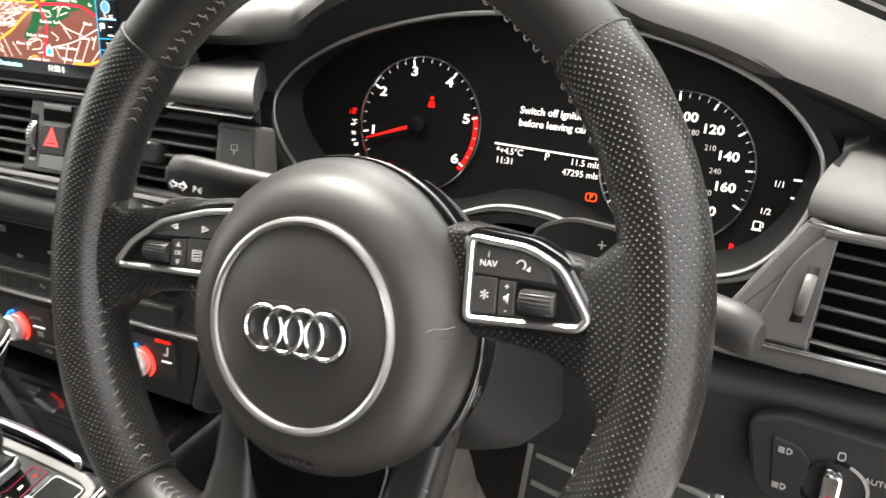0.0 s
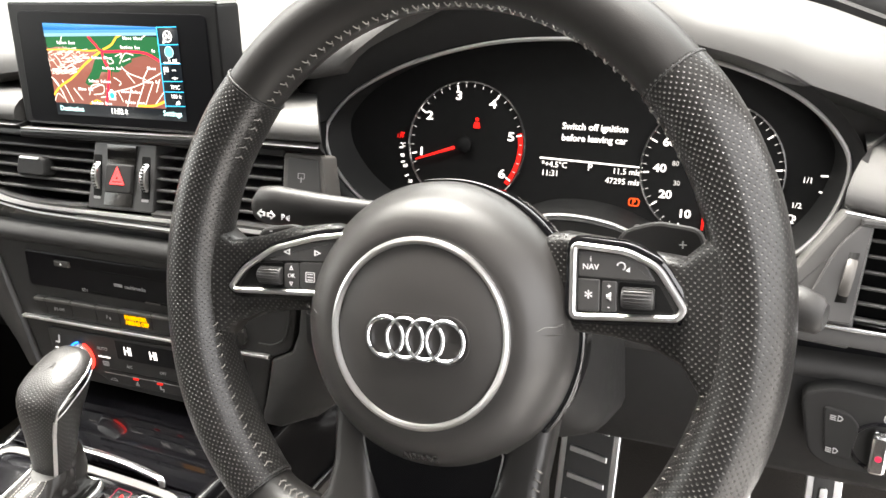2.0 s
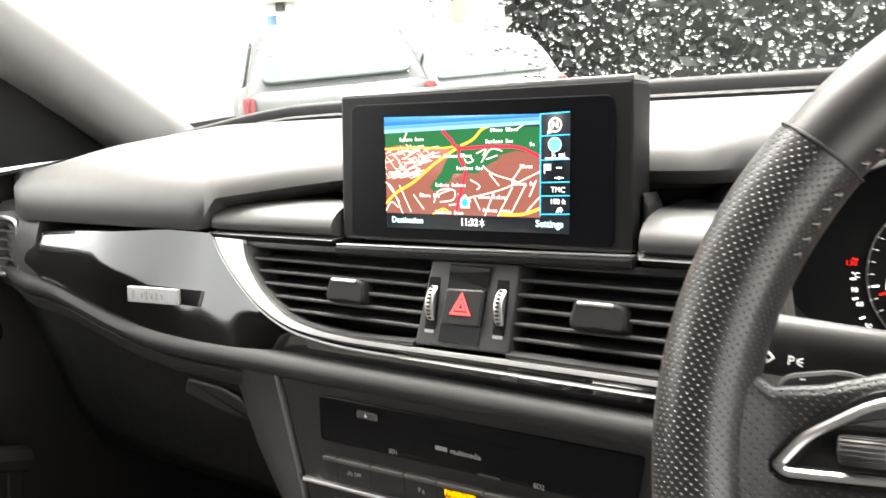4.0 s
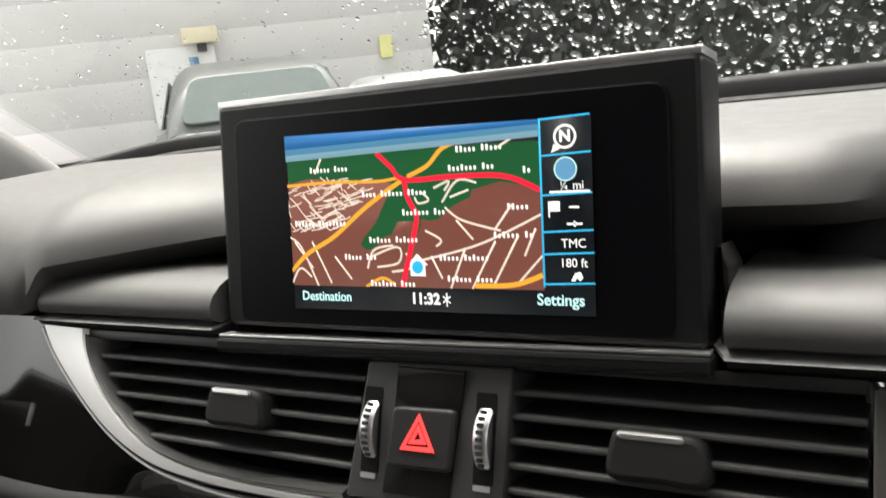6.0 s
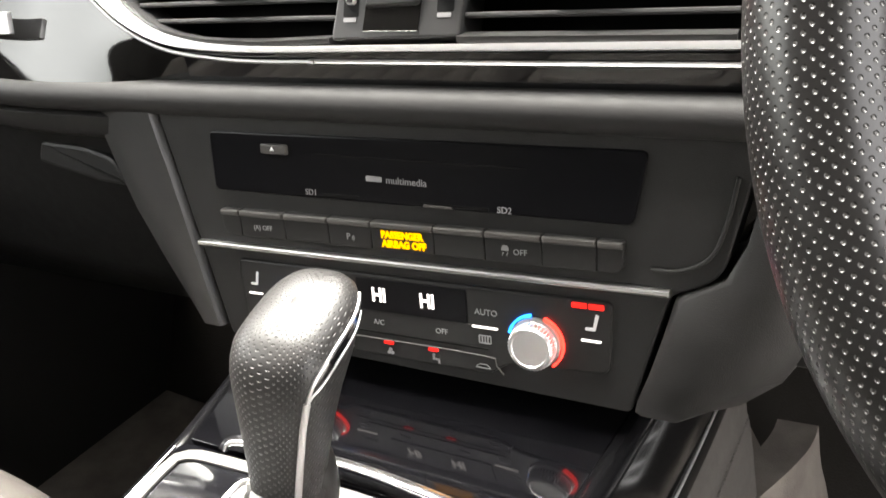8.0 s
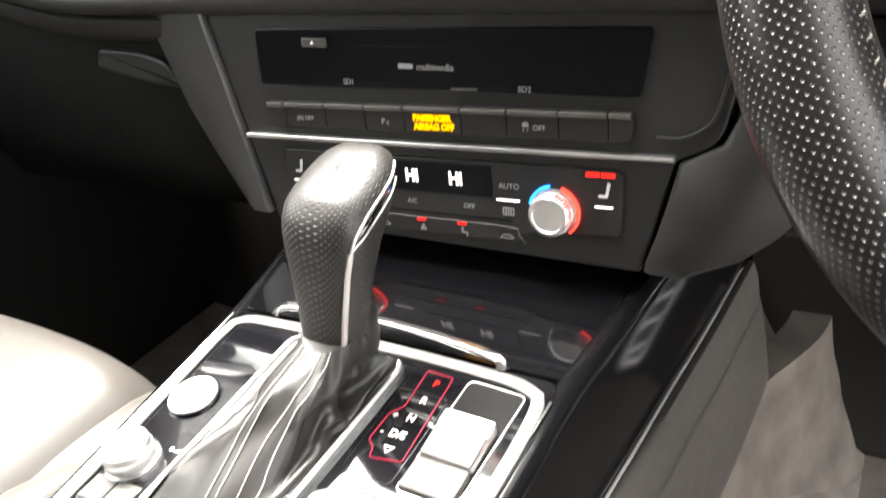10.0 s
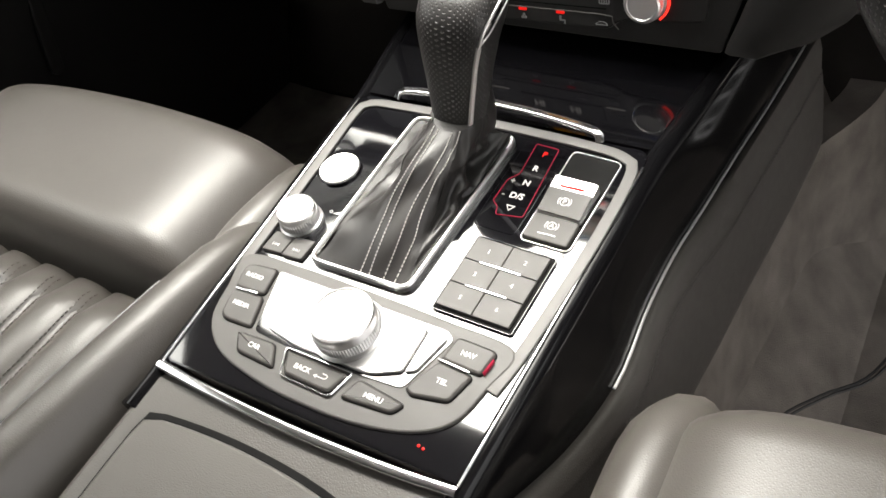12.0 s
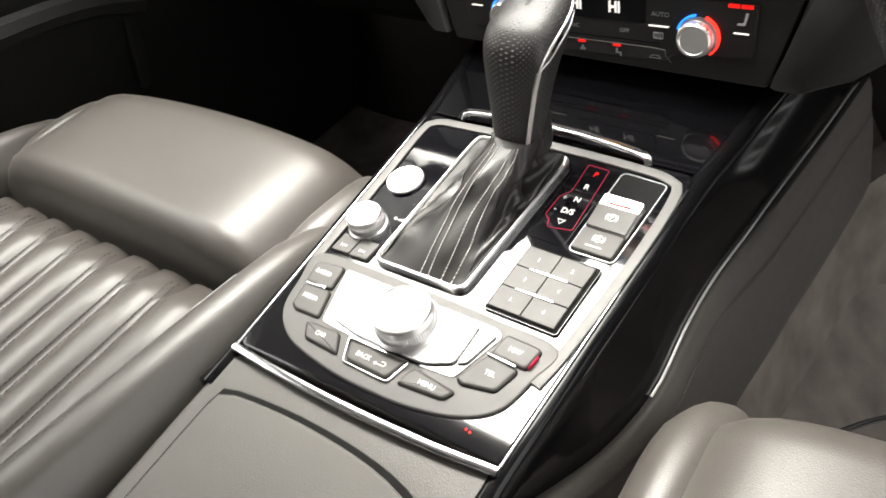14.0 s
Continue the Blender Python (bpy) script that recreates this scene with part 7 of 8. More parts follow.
    frame_ring(bm, inset(o, -0.0008), o, -0.0005, 0.0018, 0.0003)
    part("bed_edge", bm, GLOSS, bed, m=CON)
    q = [Vector((0.0392, 0.0932)), Vector((0.0868, 0.0924)), Vector((0.0890, 0.1438)), Vector((0.0402, 0.1458))]
    spot = lambda u, v: q[0] * (1 - u) * (1 - v) + q[1] * u * (1 - v) + q[2] * u * v + q[3] * (1 - u) * v
    for r in range(3):
        for c in range(2):
            u0, u1, v0, v1 = c / 2, (c + 1) / 2, r / 3, (r + 1) / 3
            g = 0.004
            bm = BM()
            slab(bm, rounded([tuple(spot(a, b)) for a, b in ((u0 + g, v0 + g), (u1 - g, v0 + g), (u1 - g, v1 - g), (u0 + g, v1 - g))], 0.0007, 2), 0.001, 0.0036, 0.0005)
            k = part("number_key", bm, GREY, t, m=CON)
            mid = spot((u0 + u1) / 2, (v0 + v1) / 2)
            text(str((2 - r) * 2 + c + 1), 0.0042, INK, at(CON, mid.x, mid.y, 0.0037), k, "key_numeral")
    for v in (1 / 3, 2 / 3):
        a, b = spot(0.22, v), spot(0.78, v)
        bm = BM()
        slab(bm, [(a.x, a.y - 0.0008), (b.x, b.y - 0.0008), (b.x, b.y + 0.0008), (a.x, a.y + 0.0008)], 0.003, 0.0046, 0.0004)
        part("key_bar", bm, CHROME, t, "bright bar between the keys", m=CON)
    # start button and volume knob
    bm = BM()
    lathe(bm, [(0.0156, 0.0), (0.0156, 0.0012), (0.0150, 0.0017), (0.0145, 0.0012)], 48, at(CON, -0.0820, 0.1700))
    part("start_surround", bm, GLOSS, t, "dark ring round the start button")
    bm = BM()
    lathe(bm, [(0.0144, 0.0), (0.0144, 0.0022), (0.0138, 0.0027), (0.0126, 0.0025), (0.0001, 0.0024)], 56, at(CON, -0.0820, 0.1700))
    part("start_button", bm, SATIN, t, "satin start button", sharp=18)
    for dx, word in ((0.0, "skip_key"), (0.0163, "skip_key")):
        bm = BM()
        slab(bm, rounded([(-0.0927 + dx, 0.0925), (-0.0770 + dx, 0.0932), (-0.0760 + dx, 0.1092), (-0.0917 + dx, 0.1085)], 0.0016), -0.0005, 0.0026, 0.0008)
        sk = part(word, bm, GREY, t, "grey skip key", m=CON)
        x, y = -0.0846 + dx, 0.0985
        d = -1 if dx == 0 else 1
        bm = BM()
        for o in (-0.0012, 0.0012):
            tri = [(x + o - 0.0011 * d, y - 0.0012), (x + o + 0.0011 * d, y), (x + o - 0.0011 * d, y + 0.0012)]
            slab(bm, tri if d > 0 else tri[::-1], 0.0025, 0.0029)
        slab(bm, rrect(0.0005, 0.0024, 0.0001, x + 0.0026 * d, y, 1), 0.0025, 0.0029)
        part("skip_symbol", bm, INK, sk, m=CON)
    bm = BM()
    lathe(bm, [(0.0148, 0.0), (0.0148, 0.0025), (0.0132, 0.0034), (0.0128, 0.0130), (0.0122, 0.0140), (0.0112, 0.0143), (0.0001, 0.0140)], 56, at(CON, -0.0805, 0.1215))
    vk = part("volume_knob", bm, SATIN, t, "satin knurled volume knob", sharp=18)
    bm = BM()
    for k in range(48):
        a = 2 * math.pi * k / 48
        slab(bm, rrect(0.0008, 0.0008, 0.0002, -0.0805 + 0.0130 * math.cos(a), 0.1215 + 0.0130 * math.sin(a), 1), 0.0036, 0.0100)
    part("knurling", bm, SATIN, vk, kind="stuff", m=CON)
    bm = BM()
    slab(bm, [(-0.0640, 0.1345), (-0.0585, 0.1345), (-0.0585, 0.1372)], -0.0002, 0.0005)
    frame_ring(bm, circle(0.0012, 14, -0.0660, 0.1355), circle(0.0008, 14, -0.0660, 0.1355), -0.0002, 0.0005)
    part("volume_symbol", bm, INK, t, m=CON)
    # menu controls
    bm = BM()
    slab(bm, [(p.x, p.y) for p in curve([(-0.0985, 0.086, 0), (-0.0965, 0.060, 0), (-0.0900, 0.036, 0), (-0.070, 0.0195, 0), (-0.035, 0.0115, 0), (0.0, 0.0095, 0), (0.035, 0.0112, 0), (0.066, 0.0185, 0), (0.085, 0.032, 0), (0.0925, 0.056, 0), (0.0955, 0.082, 0), (0.05, 0.0860, 0), (0.0, 0.0880, 0), (-0.055, 0.0890, 0)], 90, True)], -0.001, 0.0022, 0.0012)
    part("menu_panel", bm, material("grey_panel_lacquer", (0.075, 0.072, 0.068), 0.46, spec=0.4, grain=0.06, scale=2200), t, "grey menu control panel", m=CON)
    bm = BM()
    slab(bm, rounded([(-0.0560, 0.0385), (-0.0260, 0.0365), (0.0160, 0.0365), (0.0495, 0.0385), (0.0618, 0.0755), (0.0560, 0.0800), (-0.0680, 0.0815)], [0.003, 0.002, 0.002, 0.004, 0.004, 0.004, 0.003]), 0.0015, 0.0028, 0.0003)
    part("menu_recess", bm, GLOSS, t, "gloss black control surround", m=CON)
    bm = BM()
    slab(bm, rounded([(-0.0490, 0.0430), (-0.0250, 0.0385), (0.0285, 0.0385), (0.0450, 0.0465), (0.0450, 0.0765), (-0.0600, 0.0765)], [0.003, 0.004, 0.006, 0.003, 0.003, 0.004]), 0.0025, 0.0050, 0.0010)
    part("touch_plate", bm, SATIN, t, "satin aluminium plate round the knob", m=CON)
    bm = BM()
    slab(bm, rounded([(0.0462, 0.0470), (0.0520, 0.0500), (0.0585, 0.0745), (0.0462, 0.0765)], 0.002), 0.0025, 0.0046, 0.0008)
    part("touch_plate_end", bm, SATIN, t, "satin aluminium end piece", m=CON)
    bm = BM()
    lathe(bm, [(0.0222, 0.0046), (0.0222, 0.0058), (0.0200, 0.0066), (0.0197, 0.0105), (0.0193, 0.0190), (0.0186, 0.0203), (0.0172, 0.0207), (0.0166, 0.0202), (0.0001, 0.0198)], 64, at(CON, 0.0015, 0.0590))
    mk = part("menu_knob", bm, SATIN, t, "satin knurled menu knob", sharp=18)
    bm = BM()
    for k in range(72):
        a = 2 * math.pi * k / 72
        slab(bm, rrect(0.0008, 0.0008, 0.0002, 0.0015 + 0.0198 * math.cos(a), 0.0590 + 0.0198 * math.sin(a), 1), 0.0070, 0.0135)
    part("knurling", bm, SATIN, mk, kind="stuff", m=CON)
    for nm, pts, word, wx, wy in (
        ("menu_key", [(-0.0890, 0.0607), (-0.0660, 0.0615), (-0.0692, 0.0812), (-0.0885, 0.0795), (-0.0925, 0.0755)], "RADIO", -0.0805, 0.0712),
        ("menu_key", [(-0.0850, 0.0415), (-0.0800, 0.0385), (-0.0590, 0.0390), (-0.0652, 0.0600), (-0.0888, 0.0592)], "MEDIA", -0.0755, 0.0505),
        ("menu_key", [(-0.0575, 0.0228), (-0.0285, 0.0212), (-0.0372, 0.0356), (-0.0655, 0.0345)], "CAR", -0.0480, 0.0290),
        ("menu_key", [(-0.0200, 0.0212), (0.0120, 0.0205), (0.0168, 0.0345), (-0.0268, 0.0345)], "BACK", -0.0105, 0.0275),
        ("menu_key", [(0.0195, 0.0208), (0.0520, 0.0232), (0.0565, 0.0305), (0.0245, 0.0345)], "MENU", 0.0385, 0.0270),
        ("menu_key", [(0.0510, 0.0395), (0.0560, 0.0365), (0.0775, 0.0405), (0.0828, 0.0585), (0.0605, 0.0603)], "TEL", 0.0688, 0.0495),
        ("menu_key", [(0.0610, 0.0618), (0.0862, 0.0606), (0.0885, 0.0750), (0.0860, 0.0770), (0.0632, 0.0780)], "NAV", 0.0745, 0.0692),
    ):
        bm = BM()
        slab(bm, inset(rounded(pts, 0.003), -0.0005), 0.0015, 0.0027)
        gap = part("key_gap", bm, DEEP, t, m=CON)
        bm = BM()
        slab(bm, rounded(pts, 0.003), 0.0015, 0.0046, 0.0016, 3)
        k = part(nm, bm, GREY, t, m=CON)
        text(word, 0.0044, LIT if word == "BACK" else INK, at(CON, wx, wy, 0.0047), k, "key_word", bold=0.0001)
        if word == "BACK":
            bm = BM()
            tube(bm, [CON @ Vector(p) for p in ((wx + 0.0105, wy - 0.0012, 0.0049), (wx + 0.0165, wy - 0.0012, 0.0049), (wx + 0.0175, wy - 0.0003, 0.0049), (wx + 0.0175, wy + 0.0008, 0.0049), (wx + 0.0165, wy + 0.0015, 0.0049), (wx + 0.0140, wy + 0.0015, 0.0049))], 0.00035, 5, up=up)
            part("back_arrow", bm, LIT, k)
            bm = BM()
            slab(bm, [(wx + 0.0088, wy - 0.0012), (wx + 0.0108, wy - 0.0024), (wx + 0.0108, wy)], 0.0046, 0.0051)
            part("arrow_head", bm, LIT, k, m=CON)
            bm = BM()
            o = rounded([(-0.0222, 0.0188), (0.0140, 0.0180), (0.0196, 0.0368), (-0.0300, 0.0368)], 0.003)
            frame_ring(bm, o, inset(o, 0.0014), 0.0015, 0.0040, 0.0005)
            part("key_frame", bm, CHROME, k, "bright key frame", m=CON)
    for pts in ([(-0.0868, 0.0591), (-0.0700, 0.0599), (-0.0700, 0.0613), (-0.0868, 0.0605)], [(0.0600, 0.0604), (0.0800, 0.0588), (0.0802, 0.0602), (0.0602, 0.0618)]):
        bm = BM()
        slab(bm, pts, 0.003, 0.0054, 0.0003)
        part("key_bar", bm, CHROME, t, "bright bar between the keys", m=CON)
    bm = BM()
    slab(bm, [(0.0868, 0.0622), (0.0876, 0.0622), (0.0890, 0.0715), (0.0882, 0.0715)], 0.002, 0.0049)
    part("key_light", bm, REDDIM, t, "thin red light", m=CON)
    return t


console()


def lever():
    t = thing("gear_lever", (-0.015, 0.165, 0.415), "automatic gear lever with a perforated leather knob and stitched gaiter", "gear lever")
    fr = [(-0.0562, 0.0942), (0.0200, 0.0942), (0.0270, 0.2300), (-0.0540, 0.2305)]
    o = rounded(fr, 0.010, 5)
    bm = BM()
    frame_ring(bm, o, inset(o, 0.0034), 0.0, 0.0048, 0.0012)
    part("gaiter_frame", bm, SATIN, t, "satin metal gaiter frame", m=CON)
    # gaiter: a long ridge climbs from the rear to the neck, steep sides fall to the frame, with soft creases
    inner = [(p.x, p.y) for p in curve([(x, y, 0) for x, y in inset(o, 0.0032)], 96, True)]
    n = len(inner)
    neck = Vector((0.0008, 0.2085))
    rings = []
    levels = 28
    for k in range(levels + 1):
        f = k / levels
        ring = []
        for i, (x, y) in enumerate(inner):
            a = math.atan2((y - 0.165) * 0.62, x + 0.016)
            rear = max(0.0, -math.sin(a)) ** 2.2
            side = abs(math.cos(a)) ** 1.5
            g = mix(f ** 0.62, f ** 0.95, rear)
            top = Vector((neck.x + 0.0158 * math.cos(a), neck.y + 0.0172 * math.sin(a)))
            p = Vector((x, y)).lerp(top, g)
            out = (p - Vector((-0.014, 0.165)).lerp(neck, g)).normalized()
            env = math.sin(math.pi * min(1.0, f * 1.02)) ** 0.8
            fold = noise.noise(Vector((1.9 * math.cos(a) + 0.6, 1.9 * math.sin(a), 2.6 * f)))
            crease = abs(noise.noise(Vector((2.4 * math.cos(a + 0.9 * f), 2.4 * math.sin(a + 0.9 * f), 1.5 + 2.2 * f))))
            slack = 0.5 + 0.5 * math.sin(9.5 * f + 2.2 * math.cos(a) + 0.8)
            p = p + out * env * (0.0065 * fold - 0.016 * crease * (0.35 + 0.65 * (1 - rear)) + 0.0040 * slack * rear + 0.0025)
            z = 0.0030 + 0.0340 * mix(f ** 1.55, f ** 1.10, rear)
            z += env * (0.0060 * rear + 0.0030 * fold - 0.0070 * side * crease + 0.0030 * slack * rear)
            # a hollow on either side of the stitched ridge, rolled out again above the frame
            deg = math.degrees(a) % 360
            hollow = math.exp(-((deg - 214 - 10 * f) / 17) ** 2) + 0.8 * math.exp(-((deg - 322 + 12 * f) / 15) ** 2)
            deep = math.exp(-((f - 0.42) / 0.20) ** 2)
            roll = math.exp(-((f - 0.13) / 0.08) ** 2)
            p = p - out * hollow * (0.0105 * deep - 0.0030 * roll)
            z += hollow * (0.0045 * roll - 0.0060 * deep)
            ring.append(CON @ Vector((p.x, p.y, max(0.0012, z))))
        rings.append(ring)
    bm = BM()
    loft(bm, rings, caps=False)
    bmesh.ops.holes_fill(bm, edges=bm.edges)
    ga = part("gaiter", bm, GAITER, t, "folded black leather gaiter", sharp=80)
    for low_x, top_x in ((-0.0165, -0.0088), (-0.0100, -0.0045), (0.0005, 0.0055), (0.0085, 0.0098)):
        bm = BM()
        count = 44
        for k in range(count):
            pts = []
            for f in ((k + 0.12) / count, (k + 0.45) / count, (k + 0.75) / count):
                g = f * levels
                a0, a1 = int(g), min(int(g) + 1, levels)
                w = g - a0
                want = mix(low_x, top_x, smooth(-0.15, 0.95, f)) + 0.0016 * math.sin(8 * f + 1.0) * math.sin(math.pi * f)
                ring = [rings[a0][i].lerp(rings[a1][i], w) for i in range(n)]
                mid = sum((p.y for p in ring)) / n
                rear = [(p, q) for p, q in zip(ring, ring[1:] + ring[:1]) if min(p.x, q.x) <= want <= max(p.x, q.x) and (p.y + q.y) / 2 < mid]
                if rear:
                    p, q = rear[0]
                    u = (want - p.x) / (q.x - p.x) if abs(q.x - p.x) > 1e-6 else 0
                    pts.append(p.lerp(q, u) + Vector((0, -0.0004, 0.0004)))
            if len(pts) == 3:
                sweep(bm, pts, circle(0.00040, 5), (0, -0.6, 0.8))
        part("gaiter_stitching", bm, CREAM, ga, "pale twin stitching", kind="stuff")
    bm = BM()
    lathe(bm, [(0.0145, 0.442), (0.0158, 0.449), (0.0160, 0.458), (0.0155, 0.4655), (0.0140, 0.467), (0.010, 0.467)], 36, pose(0.0020, 0.2150, 0, 0, 0, 0))
    part("gaiter_sleeve", bm, GAITER, t, "leather sleeve at the neck", sharp=60)
    # knob: boxy rings, upright behind, swelling forwards to a sloping flat crown
    shape = ((0.4530, -0.0008, 0.2000, 0.0135, 0.0100, 0.00), (0.4590, -0.0006, 0.2020, 0.0165, 0.0130, 0.00), (0.4780, -0.0002, 0.2068, 0.0182, 0.0150, 0.02), (0.4950, 0.0006, 0.2105, 0.0205, 0.0172, 0.06), (0.5100, 0.0014, 0.2150, 0.0228, 0.0210, 0.12), (0.5220, 0.0022, 0.2200, 0.0248, 0.0256, 0.18), (0.5310, 0.0027, 0.2238, 0.0258, 0.0288, 0.23), (0.5375, 0.0030, 0.2258, 0.0257, 0.0297, 0.26), (0.5428, 0.0032, 0.2268, 0.0244, 0.0287, 0.28), (0.5466, 0.0034, 0.2274, 0.0214, 0.0257, 0.28), (0.5490, 0.0036, 0.2278, 0.0165, 0.0205, 0.28), (0.5503, 0.0036, 0.2280, 0.0096, 0.0120, 0.28), (0.5507, 0.0036, 0.2280, 0.0020, 0.0030, 0.28))
    n2, e = 48, 2 / 3.1
    rings = []
    for z, cx, cy, w, d, tilt in shape:
        ring = []
        for k in range(n2):
            a = 2 * math.pi * k / n2
            c, s_ = math.cos(a), math.sin(a)
            # the rear face is flatter than the front
            px, py = w * math.copysign(abs(c) ** e, c), d * math.copysign(abs(s_) ** e, s_)
            ring.append(Vector((cx + px * (1 - 0.10 * max(0.0, py / d) ** 2), cy + 0.003 + py, z - 0.009 + py * tilt)))
        rings.append(ring)
    run = [0.0]
    for a, b in zip(rings, rings[1:]):
        run.append(run[-1] + (b[36] - a[36]).length)
    bm = BM()
    vs = loft(bm, rings)
    uvl = bm.loops.layers.uv.verify()
    place = {v: (k, i) for k, r in enumerate(vs) for i, v in enumerate(r)}
    for f in bm.faces:
        idx = [place[lp.vert][1] for lp in f.loops]
        wrap = max(idx) - min(idx) > n2 / 2
        for lp in f.loops:
            k, i = place[lp.vert]
            i = i + n2 if wrap and i < n2 / 2 else i
            lp[uvl].uv = (i * 0.140 / n2, run[k])
    kn = part("knob", bm, KNOB, t, "perforated leather knob", sharp=70)

    def skin(deg, k, off=0.0):
        """A place on the knob, by its angle and its ring."""
        k0 = min(int(k), len(rings) - 2)
        i = (deg % 360) / 360 * n2
        i0 = int(i) % n2
        u, w = i - int(i), k - k0
        p = rings[k0][i0].lerp(rings[k0][(i0 + 1) % n2], u).lerp(rings[k0 + 1][i0].lerp(rings[k0 + 1][(i0 + 1) % n2], u), w)
        c = Vector((shape[k0][1], shape[k0][2] + 0.003, p.z))
        return p + (p - c).normalized() * off, (p - c).normalized()

    # bright frame round the foot and up the driver's side, parting round a dark release key
    def trim(name, stops, size, label):
        pts, ups = [], []
        for q in curve([(a, k, 0) for a, k in stops], 40):
            p, nn = skin(q.x, q.y, 0.0004)
            pts.append(p)
            ups.append(nn)
        bm = BM()
        sweep(bm, pts, rrect(*size), ups)
        return part(name, bm, SATIN, kn, label)

    trim("knob_frame", [(-138, 1.6), (-130, 1.0), (-112, 0.75), (-90, 0.7), (-68, 0.75), (-52, 1.05), (-46, 2.0), (-44, 3.0), (-43, 4.0), (-41, 5.0)], (0.0032, 0.0022, 0.0009), "satin metal frame round the knob's foot")
    trim("knob_frame", [(-41, 4.9), (-37, 5.8), (-28, 6.5), (-10, 7.1), (18, 7.5), (40, 7.6)], (0.0018, 0.0016, 0.0006), "satin metal line over the release key")
    trim("knob_frame", [(-41, 4.9), (-34, 5.3), (-20, 5.6), (0, 6.1), (30, 6.7)], (0.0012, 0.0012, 0.0004), "satin metal line under the release key")
    bm = BM()
    tops = curve([(-37, 5.8, 0), (-28, 6.5, 0), (-10, 7.1, 0), (18, 7.5, 0)], 14)
    lows = curve([(-36, 5.2, 0), (-20, 5.6, 0), (0, 6.1, 0), (24, 6.6, 0)], 14)
    loft(bm, [[skin(a.x, a.y, -0.0005)[0], skin(a.x, a.y, 0.0003)[0], skin((a.x + b.x) / 2, (a.y + b.y) / 2, 0.0006)[0], skin(b.x, b.y, 0.0003)[0], skin(b.x, b.y, -0.0005)[0]] for a, b in zip(tops, lows)])
    part("release_key", bm, GLOSS, kn, "gloss black release key", sharp=60)
    return t


lever()


# ---- seats ----
def pillow(bm, f, nu, nv, thick):
    """A closed cushion: f gives the upper skin, the lower one lies below it."""
    a = [[f(i / nu, j / nv) for j in range(nv + 1)] for i in range(nu + 1)]
    top = [[bm.verts.new(p) for p in r] for r in a]
    bot = [[bm.verts.new(p - Vector((0, 0, thick))) for p in r] for r in a]
    for i in range(nu):
        for j in range(nv):
            bm.faces.new((top[i][j], top[i + 1][j], top[i + 1][j + 1], top[i][j + 1]))
            bm.faces.new((bot[i][j], bot[i][j + 1], bot[i + 1][j + 1], bot[i + 1][j]))
    for i in range(nu):
        bm.faces.new((top[i][0], bot[i][0], bot[i + 1][0], top[i + 1][0]))
        bm.faces.new((top[i][nv], top[i + 1][nv], bot[i + 1][nv], bot[i][nv]))
    for j in range(nv):
        bm.faces.new((top[0][j], top[0][j + 1], bot[0][j + 1], bot[0][j]))
        bm.faces.new((top[nu][j], bot[nu][j], bot[nu][j + 1], top[nu][j + 1]))


